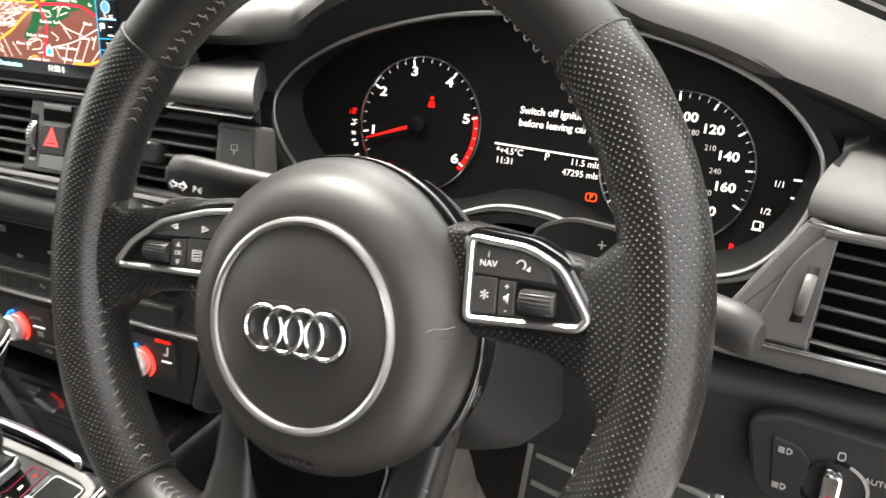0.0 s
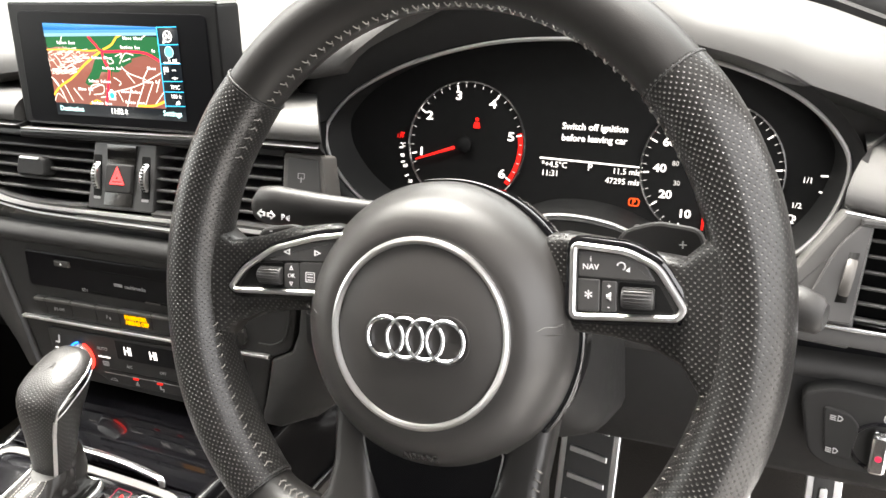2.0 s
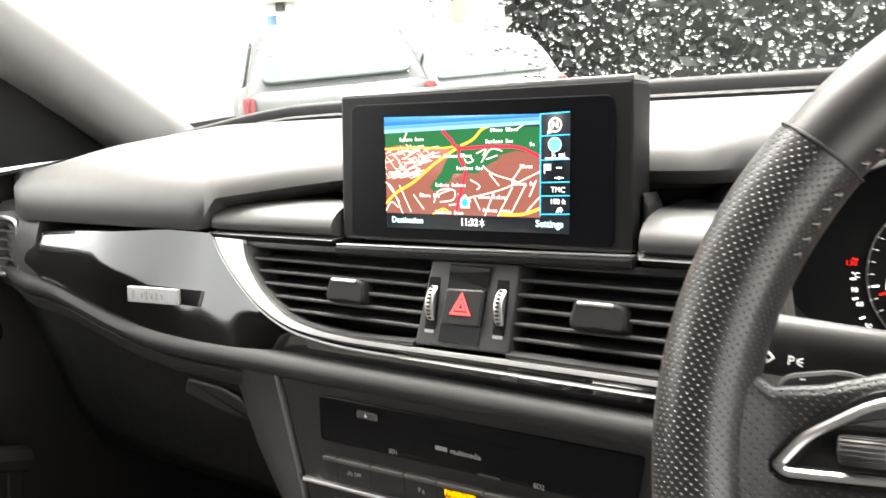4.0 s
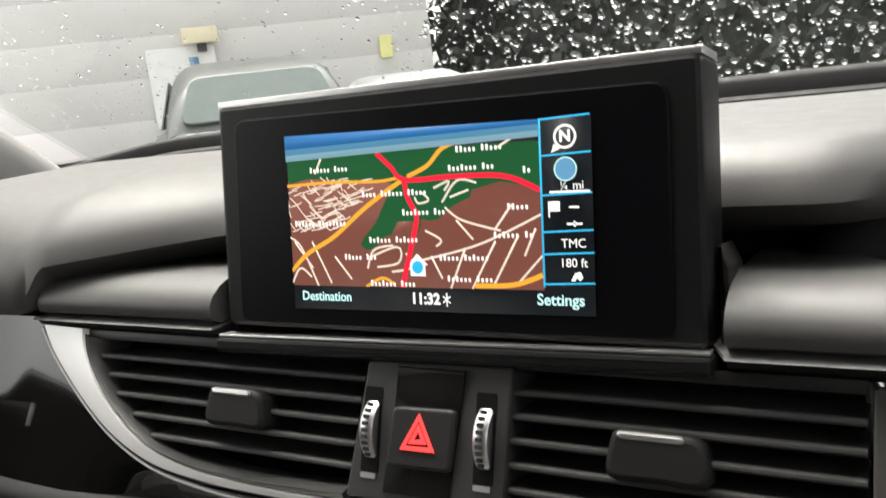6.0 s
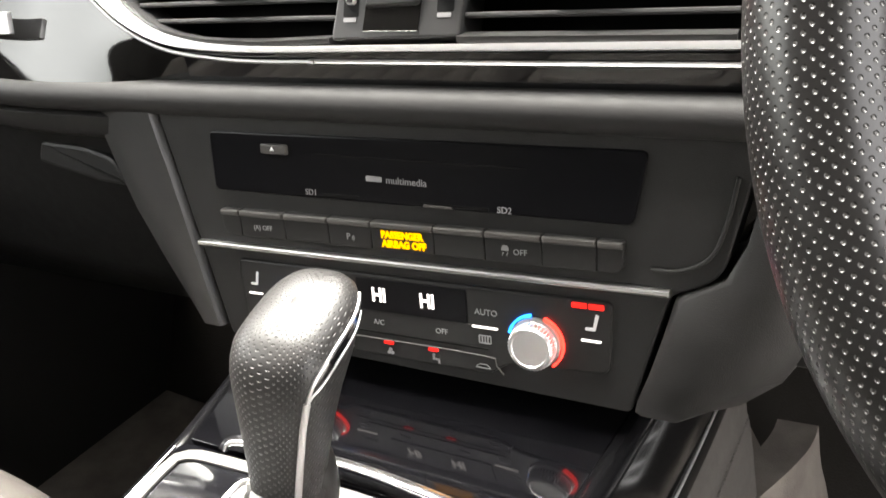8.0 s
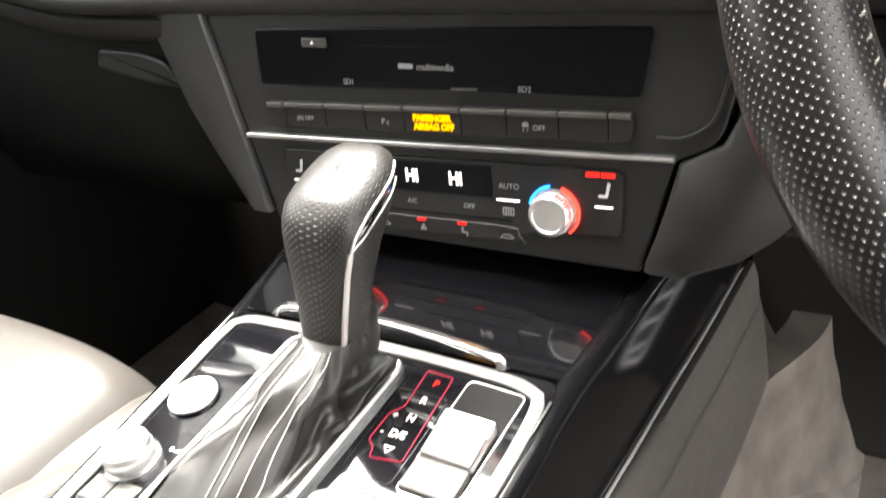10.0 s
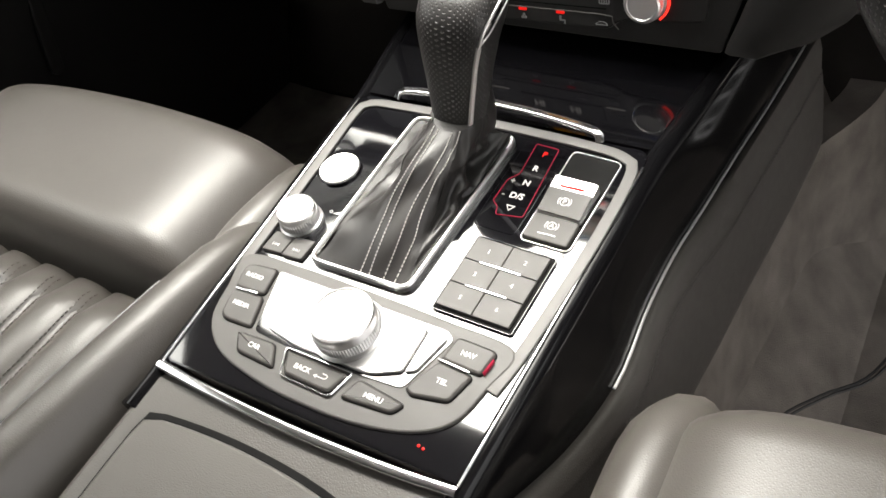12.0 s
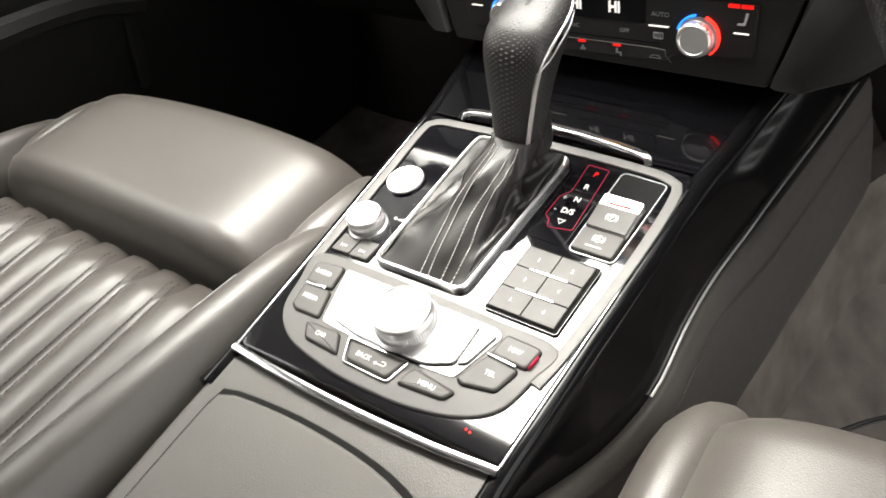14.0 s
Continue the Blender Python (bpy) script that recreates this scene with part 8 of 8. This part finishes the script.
def seat(name, cx, dy, dz, inner, label, back=0.0):
    """A sports seat about its middle line cx; inner: the side on which the console lies."""
    t = thing(name, (cx, -0.1 + dy, 0.05), label, "car seat")
    half = 0.162
    # front thigh rest
    bm = BM()

    def rest(u, v):
        x = mix(-half - 0.015 - 0.024 * (inner < 0), half + 0.015 + 0.024 * (inner > 0), u)
        y = mix(0.056, 0.230, v)
        ex, ey = abs(2 * u - 1), abs(2 * v - 1)
        z = 0.412 - 0.042 * ex ** 9 - 0.05 * max(0, (v - 0.72) / 0.28) ** 2.2 - 0.018 * max(0, (0.10 - v) / 0.10) ** 2
        y += -0.020 * (2 * u - 1) ** 2 * v
        return Vector((cx + x, y + dy, z + dz))

    pillow(bm, rest, 28, 20, 0.11)
    part("thigh_rest", bm, SEAT, t, "smooth leather thigh rest", sharp=60)
    for sx in (-1, 1):
        bm = BM()
        tube(bm, [rest(0.5 + 0.487 * sx, v) + Vector((0, 0, 0.0006)) for v in (0.06, 0.2, 0.4, 0.6, 0.75, 0.85, 0.93)], 0.0016, 6)
        part("piping", bm, LEATHER, t, "sewn edge")
    for sx in (-1, 1):
        bm = BM()
        w = half + 0.022 * (sx == inner)
        path = curve([(cx + sx * (w + 0.012), 0.070 + dy, 0.356 + dz), (cx + sx * (w + 0.014), 0.12 + dy, 0.364 + dz), (cx + sx * (w + 0.014), 0.17 + dy, 0.362 + dz), (cx + sx * (w + 0.004), 0.208 + dy, 0.350 + dz)], 12)
        sweep(bm, path, [(x, y * 1.2) for x, y in circle(0.025, 14)], (0, 0, 1), size=[0.7, 0.85, 0.95, 1, 1, 1, 1, 1, 1, 0.95, 0.85, 0.6])
        part("rest_side", bm, SEAT, t, "rounded side of the thigh rest", sharp=60)
    # pleated middle
    bm = BM()

    def mid(u, v):
        x = mix(-0.165, 0.165, u)
        y = mix(-0.42, 0.046, v)
        pleat = 1 - abs(2 * ((u * 8) % 1.0) - 1) ** 2.4
        edge = min(1, (1 - v) / 0.035)
        z = 0.355 + 0.007 * pleat + 0.012 * math.sqrt(max(0, edge)) + 0.02 * v - 0.012
        return Vector((cx + x, y + dy, z + dz))

    pillow(bm, mid, 128, 14, 0.12)
    midp = part("pleated_cushion", bm, SEAT, t, "pleated leather cushion", sharp=80)
    bm = BM()
    for k in range(1, 8):
        for s in (-1, 1):
            for j in range(110):
                v0, v1 = 0.03 + 0.95 * j / 110, 0.03 + 0.95 * (j + 0.6) / 110
                u = k / 8 + s * 0.012
                a, b = mid(u, v0), mid(u, v1)
                sweep(bm, [a + Vector((0, 0, 0.0004)), b + Vector((0, 0, 0.0004))], circle(0.0005, 4))
    part("pleat_stitching", bm, material("brown_thread_" + name, (0.05, 0.043, 0.036), 0.8), midp, "brown twin stitching", kind="stuff")
    # side bolsters
    for s in (-1, 1):
        bm = BM()
        path = curve([(cx + s * 0.210, 0.166 - back + dy, 0.362 + dz), (cx + s * 0.208, 0.135 - back + dy, 0.374 + dz), (cx + s * 0.203, 0.02 - back + dy, 0.382 + dz), (cx + s * 0.198, -0.15 + dy, 0.388 + dz), (cx + s * 0.196, -0.42 + dy, 0.40 + dz)], 22)
        prof = [(p[0], p[1]) for p in rounded([(-0.030, -0.10), (0.023, -0.10), (0.024, -0.004), (0.011, 0.024), (-0.013, 0.024), (-0.031, -0.006)], 0.013, 5)]
        size = [mix(0.35, 1, smooth(0, 0.16, k / 21)) for k in range(22)]
        sweep(bm, path, prof, (0, 0, 1), size=size)
        part("bolster", bm, SEAT, t, "rounded leather side bolster", sharp=60)
        bm = BM()
        tube(bm, [p + Vector((-s * 0.0275, 0, 0.0065)) for p in path[4:]], 0.0011, 5)
        part("bolster_seam", bm, LEATHER, t)
    # base and backrest
    bm = BM()
    box(bm, cx - 0.21, cx + 0.21, -0.42 + dy, 0.15 + dy, 0.06, 0.30 + dz, 0.03)
    part("base", bm, HARD, t, "dark plastic seat base")
    bm = BM()
    rings = []
    for z, y, hw, th in ((0.34, -0.44, 0.22, 0.10), (0.5, -0.50, 0.24, 0.10), (0.75, -0.56, 0.235, 0.09), (0.92, -0.61, 0.2, 0.08)):
        rings.append([(cx + x, y + dy + yy, z + dz) for x, yy in rounded([(-hw, -th / 2), (hw, -th / 2), (hw, th / 2), (-hw, th / 2)], 0.04, 4)])
    loft(bm, rings)
    part("backrest", bm, SEAT, t, "leather backrest", sharp=60)
    bm = BM()
    slab(bm, rrect(0.26, 0.18, 0.06), -0.04, 0.04, 0.03, 3)
    part("headrest", bm, SEAT, t, "leather headrest", m=pose(cx, -0.64 + dy, 1.03 + dz, 80, 0, 0))
    return t


seat("passenger_seat", -0.345, 0.0, 0.0, 1, "charcoal leather sports seat with a pleated cushion beside the console")
seat("driver_seat", 0.371, -0.078, -0.022, -1, "charcoal leather driver's seat with a smooth thigh rest", back=0.03)


# ---- pedals ----
def pedal(name, x, y, z, w, h, lean, label, bars):
    t = thing(name, (x, y + 0.1, 0.05), label, "pedal", "pedals in the driver's footwell")
    m = pose(x, y, z, 90 - lean, 0, 0)
    bm = BM()
    slab(bm, rrect(w, h, 0.012), -0.006, 0.0, 0.002)
    part("plate", bm, BRUSHED, t, "brushed steel plate", m=m)
    bm = BM()
    slab(bm, rrect(w - 0.016, h - 0.016, 0.008), -0.001, 0.0016, 0.0006)
    part("rubber_field", bm, RUBBER, t, "black rubber field", m=m)
    for k in range(bars):
        bm = BM()
        y0 = (k - (bars - 1) / 2) * (h - 0.02) / bars
        if w > 0.05:
            slab(bm, rounded([(-w / 2 + 0.013, y0 - 0.003), (w / 2 - 0.013, y0 - 0.010), (w / 2 - 0.013, y0 - 0.003), (-w / 2 + 0.013, y0 + 0.004)], 0.001), 0.001, 0.004, 0.001)
        else:
            slab(bm, rrect(0.008, h * 0.5, 0.003, 0, 0), 0.001, 0.004, 0.001)
        part("grip_bar", bm, BRUSHED, t, "raised steel bar", m=m)
    bm = BM()
    tube(bm, [m @ Vector((0, h * 0.2, -0.006)), m @ Vector((0, h * 0.6, -0.05)), m @ Vector((0, h * 0.9, -0.12))], 0.009, 8, up=(1, 0, 0))
    part("arm", bm, HARD, t)
    return t


pedal("foot_rest", 0.347, 0.62, 0.215, 0.072, 0.15, 28, "brushed steel foot rest with rubber field and slanted bars", 4)
pedal("brake_pedal", 0.502, 0.60, 0.245, 0.062, 0.085, 24, "brushed steel brake pedal with slanted bars", 3)
pedal("accelerator_pedal", 0.603, 0.60, 0.225, 0.036, 0.15, 22, "slim brushed steel accelerator pedal", 1)


# ---- badge on the passenger inlay ----
t = thing("dash_badge", (-0.30, 0.33, 0.646), "small silver badge plate on the lacquer inlay", "badge")
bm = BM()
slab(bm, rounded([(-0.031, -0.007), (0.031, -0.007), (0.031, 0.007), (-0.031, 0.007)], 0.001), -0.002, 0.0015, 0.0005)
part("plate", bm, SATIN, t, "brushed silver plate", m=pose(-0.309, 0.3300, 0.6465, 80, 0, 6))
bm = BM()
slab(bm, rrect(0.005, 0.008, 0.002, -0.023, 0), 0.0012, 0.0018)
for k in range(5):
    slab(bm, rrect(0.0026, 0.0075 if k % 2 else 0.0055, 0.0006, -0.012 + 0.006 * k, -0.0004), 0.0012, 0.0018)
part("marks", bm, DIM, t, m=pose(-0.309, 0.3300, 0.6465, 80, 0, 6))

# passenger's end vent
t = thing("air_vent", (-0.60, 0.42, 0.62), "black slatted air vent at the passenger's end", "air vent", "vents across the dashboard")
PV = pose(-0.606, 0.368, 0.668, 84, 0, -6)
bm = BM()
o = rounded([(-0.04, -0.040), (0.026, -0.032), (0.030, 0.030), (-0.04, 0.036)], 0.014, 5)
frame_ring(bm, o, inset(o, 0.005), -0.02, 0.004, 0.002)
part("bezel", bm, SATIN, t, "grey rounded bezel", m=PV)
# black sheet in place of the shade inside this vent
bm = BM()
slab(bm, inset(o, 0.004), -0.03, -0.014)
part("shade_sheet", bm, DEEP, t, m=PV)
for k in range(6):
    bm = BM()
    v = 0.024 - 0.0105 * k
    loft(bm, [[PV @ Vector((x, v + b, a)) for a, b in ((0.0, 0.0), (-0.001, 0.0016), (-0.014, 0.004), (-0.014, 0.002))] for x in (-0.034, 0.024)])
    part("slat", bm, SLATE, t)


# ---- rain on the glass ----
def rain():
    rng = random.Random(3)
    verts, faces = [], []
    for k in range(8500):
        u, v = rng.uniform(-0.98, 0.6), rng.uniform(0.0, 0.62)
        dense = smooth(-0.42, -0.22, u) * 0.5 + 0.5
        if rng.random() > dense:
            continue
        r = rng.choice((0.0007, 0.0009, 0.0011, 0.0014, 0.0018, 0.0026)) * rng.uniform(0.8, 1.2) * (0.55 + 0.85 * (dense - 0.5) * 2)
        c = screen_point(u, v, 0.0052)
        e1 = (screen_point(u + 0.01, v, 0.0052) - c).normalized()
        nn = e1.cross((screen_point(u, v + 0.01, 0.0052) - c).normalized()).normalized()
        e2 = nn.cross(e1)
        i0 = len(verts)
        st = rng.uniform(0.9, 1.7)
        for rr, hh in ((1.0, 0.0), (0.72, 0.42)):
            for j in range(7):
                a = 2 * math.pi * j / 7
                verts.append(c + e1 * (r * rr * math.cos(a)) + e2 * (r * rr * st * math.sin(a)) + nn * (r * hh))
        verts.append(c + nn * (r * 0.6))
        for j in range(7):
            q = (j + 1) % 7
            faces.append((i0 + j, i0 + q, i0 + 7 + q, i0 + 7 + j))
            faces.append((i0 + 7 + j, i0 + 7 + q, i0 + 14))
        faces.append(tuple(i0 + j for j in range(6, -1, -1)))
    me = bpy.data.meshes.new("raindrop_scatter")
    me.from_pydata(verts, [], faces)
    me.polygons.foreach_set("use_smooth", [True] * len(me.polygons))
    water = bpy.data.materials.new("rain_water")
    water.use_nodes = True
    b = water.node_tree.nodes["Principled BSDF"]
    b.inputs["Transmission Weight"].default_value, b.inputs["IOR"].default_value, b.inputs["Roughness"].default_value = 1.0, 1.33, 0.02
    me.materials.append(water)
    ob = new("raindrop_scatter", me)
    ob.visible_shadow = False
    tagged(ob, "clear raindrops scattered over the windscreen", "rain", kind="stuff")


rain()


# ---- outside ----
def parked_car(x, y, turn, low, paint, glass, label):
    """A hatchback on its wheels; low: its height against the common one."""
    m = pose(x, y, -0.25, 0, 0, turn) @ Matrix.Diagonal((1, 1, low, 1))
    t = thing("parked_car", (x, y, -0.25), label, "car", "cars parked in the yard")
    bm = BM()
    rings = []
    for q, hw, zt in ((-2.02, 0.62, 0.80), (-1.96, 0.76, 0.92), (-1.8, 0.84, 0.97), (-1.2, 0.88, 0.98), (0.0, 0.89, 0.95), (1.0, 0.87, 0.90), (1.6, 0.84, 0.80), (1.95, 0.74, 0.68), (2.05, 0.6, 0.6)):
        rings.append([m @ Vector((w, q, z)) for w, z in rounded([(-hw, 0.2), (hw, 0.2), (hw, zt), (-hw, zt)], 0.22, 6)])
    loft(bm, rings)
    part("body", bm, paint, t, sharp=60)
    bm = BM()
    rings = []
    for q, zt, wt in ((-1.88, 0.94, 0.70), (-1.74, 1.14, 0.66), (-1.58, 1.32, 0.63), (-1.35, 1.44, 0.60), (-0.9, 1.50, 0.60), (-0.2, 1.51, 0.60), (0.3, 1.45, 0.59), (0.75, 1.22, 0.62), (1.15, 0.92, 0.7)):
        rings.append([m @ Vector((w, q, z)) for w, z in rounded([(-0.78, 0.85), (0.78, 0.85), (wt, zt), (-wt, zt)], 0.22, 6)])
    loft(bm, rings)
    cab = part("cabin", bm, paint, t, "painted roof and pillars", sharp=60)
    bm = BM()
    slab(bm, rounded([(-0.62, 0.0), (0.62, 0.0), (0.50, 0.42), (-0.50, 0.42)], 0.1), 0, 0.02, 0.01)
    part("rear_window", bm, glass, cab, "wet rear window", m=m @ pose(0, -1.86, 1.0, 56, 0, 0))
    for s in (-1, 1):
        bm = BM()
        loft(bm, [[m @ Vector((s * w, q, z)) for w, q, z in ((0.772, -1.25, 0.98), (0.66, -1.05, 1.36), (0.655, 0.1, 1.38), (0.78, 0.75, 0.98))], [m @ Vector((s * (w + 0.012), q, z)) for w, q, z in ((0.772, -1.25, 0.98), (0.66, -1.05, 1.36), (0.655, 0.1, 1.38), (0.78, 0.75, 0.98))]])
        part("side_window", bm, glass, cab, "side windows")
    for q in (-1.25, 1.3):
        for w in (-0.78, 0.78):
            bm = BM()
            lathe(bm, [(0.2, -0.1), (0.32, -0.1), (0.33, 0.0), (0.32, 0.1), (0.2, 0.1)], 24, m @ pose(w, q, 0.33, 0, 90, 0))
            wh = part("wheel", bm, RUBBER, t)
            bm = BM()
            lathe(bm, [(0.05, -0.08), (0.2, -0.09), (0.2, 0.09), (0.05, 0.08)], 16, m @ pose(w, q, 0.33, 0, 90, 0))
            part("rim", bm, SATIN, wh)
    red = material("tail_red", (0.20, 0.04, 0.04), 0.35)
    for w in (-0.72, 0.72):
        bm = BM()
        slab(bm, rounded([(w - 0.06, 0.70), (w + 0.06, 0.70), (w + 0.05, 0.92), (w - 0.05, 0.92)], 0.04, 3), 0, 0.16, 0.04)
        part("tail_light", bm, red, t, "red tail light", m=m @ pose(0, -1.84, 0, 90, 0, 0))
    bm = BM()
    slab(bm, rrect(0.5, 0.11, 0.02), 0, 0.02, 0.005)
    part("plate_bar", bm, INK, t, "plain pale plate", m=m @ pose(0, -1.99, 0.62, 84, 0, 0))
    return t


def outside():
    bm = BM()
    box(bm, -400, 400, -400, 400, -0.6, -0.25)
    plain("ground", bm, material("wet_pale_concrete", (0.34, 0.335, 0.325), 0.35, grain=0.3, scale=60, vary=0.3, stain=0.4), "wet pale concrete of a yard", "ground")
    # own bonnet
    bm = BM()
    loft(bm, [[(x, y, 0.70 - 0.10 * (x / 0.8) ** 4 - 0.10 * max(0, y - 1.2) ** 1.5) for x in (-0.8, -0.6, -0.3, 0, 0.3, 0.6, 0.8)] + [(0.85, y, 0.2), (-0.85, y, 0.2)] for y in (1.0, 1.3, 1.6, 1.9, 2.1)])
    plain("car_bonnet", bm, material("dark_car_paint", (0.02, 0.02, 0.022), 0.15, coat=1.0), "dark painted bonnet wet with rain", "bonnet")
    pane = material("wet_car_glass", (0.12, 0.145, 0.137), 0.25)
    parked_car(-5.5, 6.3, 46, 1.0, material("grey_car_paint", (0.055, 0.06, 0.058), 0.45, coat=0.3), pane, "dark green-grey parked hatchback seen from behind")
    parked_car(-5.45, 9.0, 40, 0.86, material("silver_car_paint", (0.34, 0.35, 0.345), 0.4, metal=0.3), pane, "silver parked car beside the pale wall")
    # pale building behind the cars, clad in long level boards
    t = thing("warehouse", (-8.7, 9.7, -0.35), "pale tall building clad in level boards behind the yard", "building")
    wall = material("pale_cladding", (0.50, 0.493, 0.48), 0.75, grain=0.2, scale=20, vary=0.08, stain=0.7)
    m2 = pose(-8.7, 9.7, -0.35, 0, 0, 42)
    bm = BM()
    box(bm, -7.5, 3.05, 0, 8, 0, 14.6)
    core = part("wall", bm, wall, t, m=m2)
    bm = BM()
    slab(bm, [(-7.5, 0.001), (3.05, 0.001), (3.05, 0.599), (-7.5, 0.599)], 0.0, 0.012, 0.0015)
    bm.transform(pose(0, 0, 0, 90, 0, 0))
    board = part("board", bm, wall, core, m=m2)
    for k in range(1, 24):
        ob = new("board", board.data)
        ob.parent = core
        ob.location = (0, 0, 0.6 * k)
    bm = BM()
    box(bm, -7.8, 3.3, -0.3, 8.3, 14.6, 15.0)
    part("roof_edge", bm, GREY, t, m=m2)
    t = thing("wall_light", m2 @ Vector((-0.43, -0.1, 2.30)), "yellowed floodlight on a bracket on the pale wall", "lamp")
    bm = BM()
    box(bm, -0.69, -0.17, -0.30, -0.10, 2.22, 2.44, 0.04)
    part("housing", bm, material("yellowed_plastic", (0.56, 0.50, 0.36), 0.4), t, m=m2)
    bm = BM()
    box(bm, -0.50, -0.36, -0.12, -0.02, 2.10, 2.26, 0.02)
    part("bracket", bm, GREY, t, m=m2)
    t = thing("notice_board", m2 @ Vector((-0.7, -0.06, 1.7)), "white notice board with a blue band on the pale wall", "sign")
    bm = BM()
    slab(bm, rrect(1.0, 1.15, 0.04), 0.0, 0.04, 0.01)
    bm.transform(m2 @ pose(-0.75, -0.032, 1.62, 90, 0, 0))
    part("board", bm, material("white_enamel", (0.66, 0.66, 0.65), 0.5), t)
    bm = BM()
    slab(bm, [(0.16, -0.35), (0.30, -0.35), (0.24, 0.42), (0.10, 0.42)], 0.035, 0.044)
    bm.transform(m2 @ pose(-0.75, -0.032, 1.62, 90, 0, 0))
    part("blue_band", bm, material("sign_blue", (0.16, 0.28, 0.42), 0.5), t)
    t = thing("warning_sign", m2 @ Vector((2.32, -0.05, 1.9)), "small yellow sign on the pale wall", "sign")
    bm = BM()
    slab(bm, rrect(0.20, 0.34, 0.03), 0.0, 0.03, 0.01)
    bm.transform(m2 @ pose(2.32, -0.032, 1.90, 90, 0, 0))
    part("plate", bm, material("sign_yellow", (0.62, 0.60, 0.26), 0.5), t)
    # hedge: many small leaf clumps round a dense heart
    rng = random.Random(5)
    verts, faces = [], []
    for k in range(16000):
        x = rng.uniform(-8.0, 16)
        top = 5.4 + 0.9 * noise.noise(Vector((x * 0.35, 0, 0)))
        c = Vector((x, 13.5 + rng.uniform(-1.3, 1.3) - 0.15 * x, -0.25 + top * rng.random() ** 0.8))
        i0 = len(verts)
        e1 = Vector((rng.gauss(0, 1), rng.gauss(0, 1), rng.gauss(0, 1))).normalized()
        e2 = e1.orthogonal().normalized()
        s = rng.uniform(0.08, 0.2)
        verts += [c - e1 * s, c - e2 * s * 0.55, c + e1 * s, c + e2 * s * 0.55]
        faces.append((i0, i0 + 1, i0 + 2, i0 + 3))
    n0, cols = len(verts), 60
    for i in range(cols + 1):
        x = -7.8 + 23.4 * i / cols
        for r in range(8):
            wob = noise.noise(Vector((x * 0.9, r * 1.1, 3.0)))
            verts.append(Vector((x, 13.3 - 0.15 * x + 0.5 * wob, -0.25 + (4.7 + 0.9 * noise.noise(Vector((x * 0.35, 0, 0)))) * r / 7)))
    for i in range(cols):
        for r in range(7):
            a = n0 + i * 8 + r
            faces.append((a, a + 8, a + 9, a + 1))
    me = bpy.data.meshes.new("hedge")
    me.from_pydata(verts, [], faces)
    me.materials.append(material("dark_hedge_leaf", (0.035, 0.040, 0.034), 0.6, vary=0.5))
    tagged(new("hedge", me), "dark evergreen hedge along the yard", "hedge", kind="stuff")


outside()
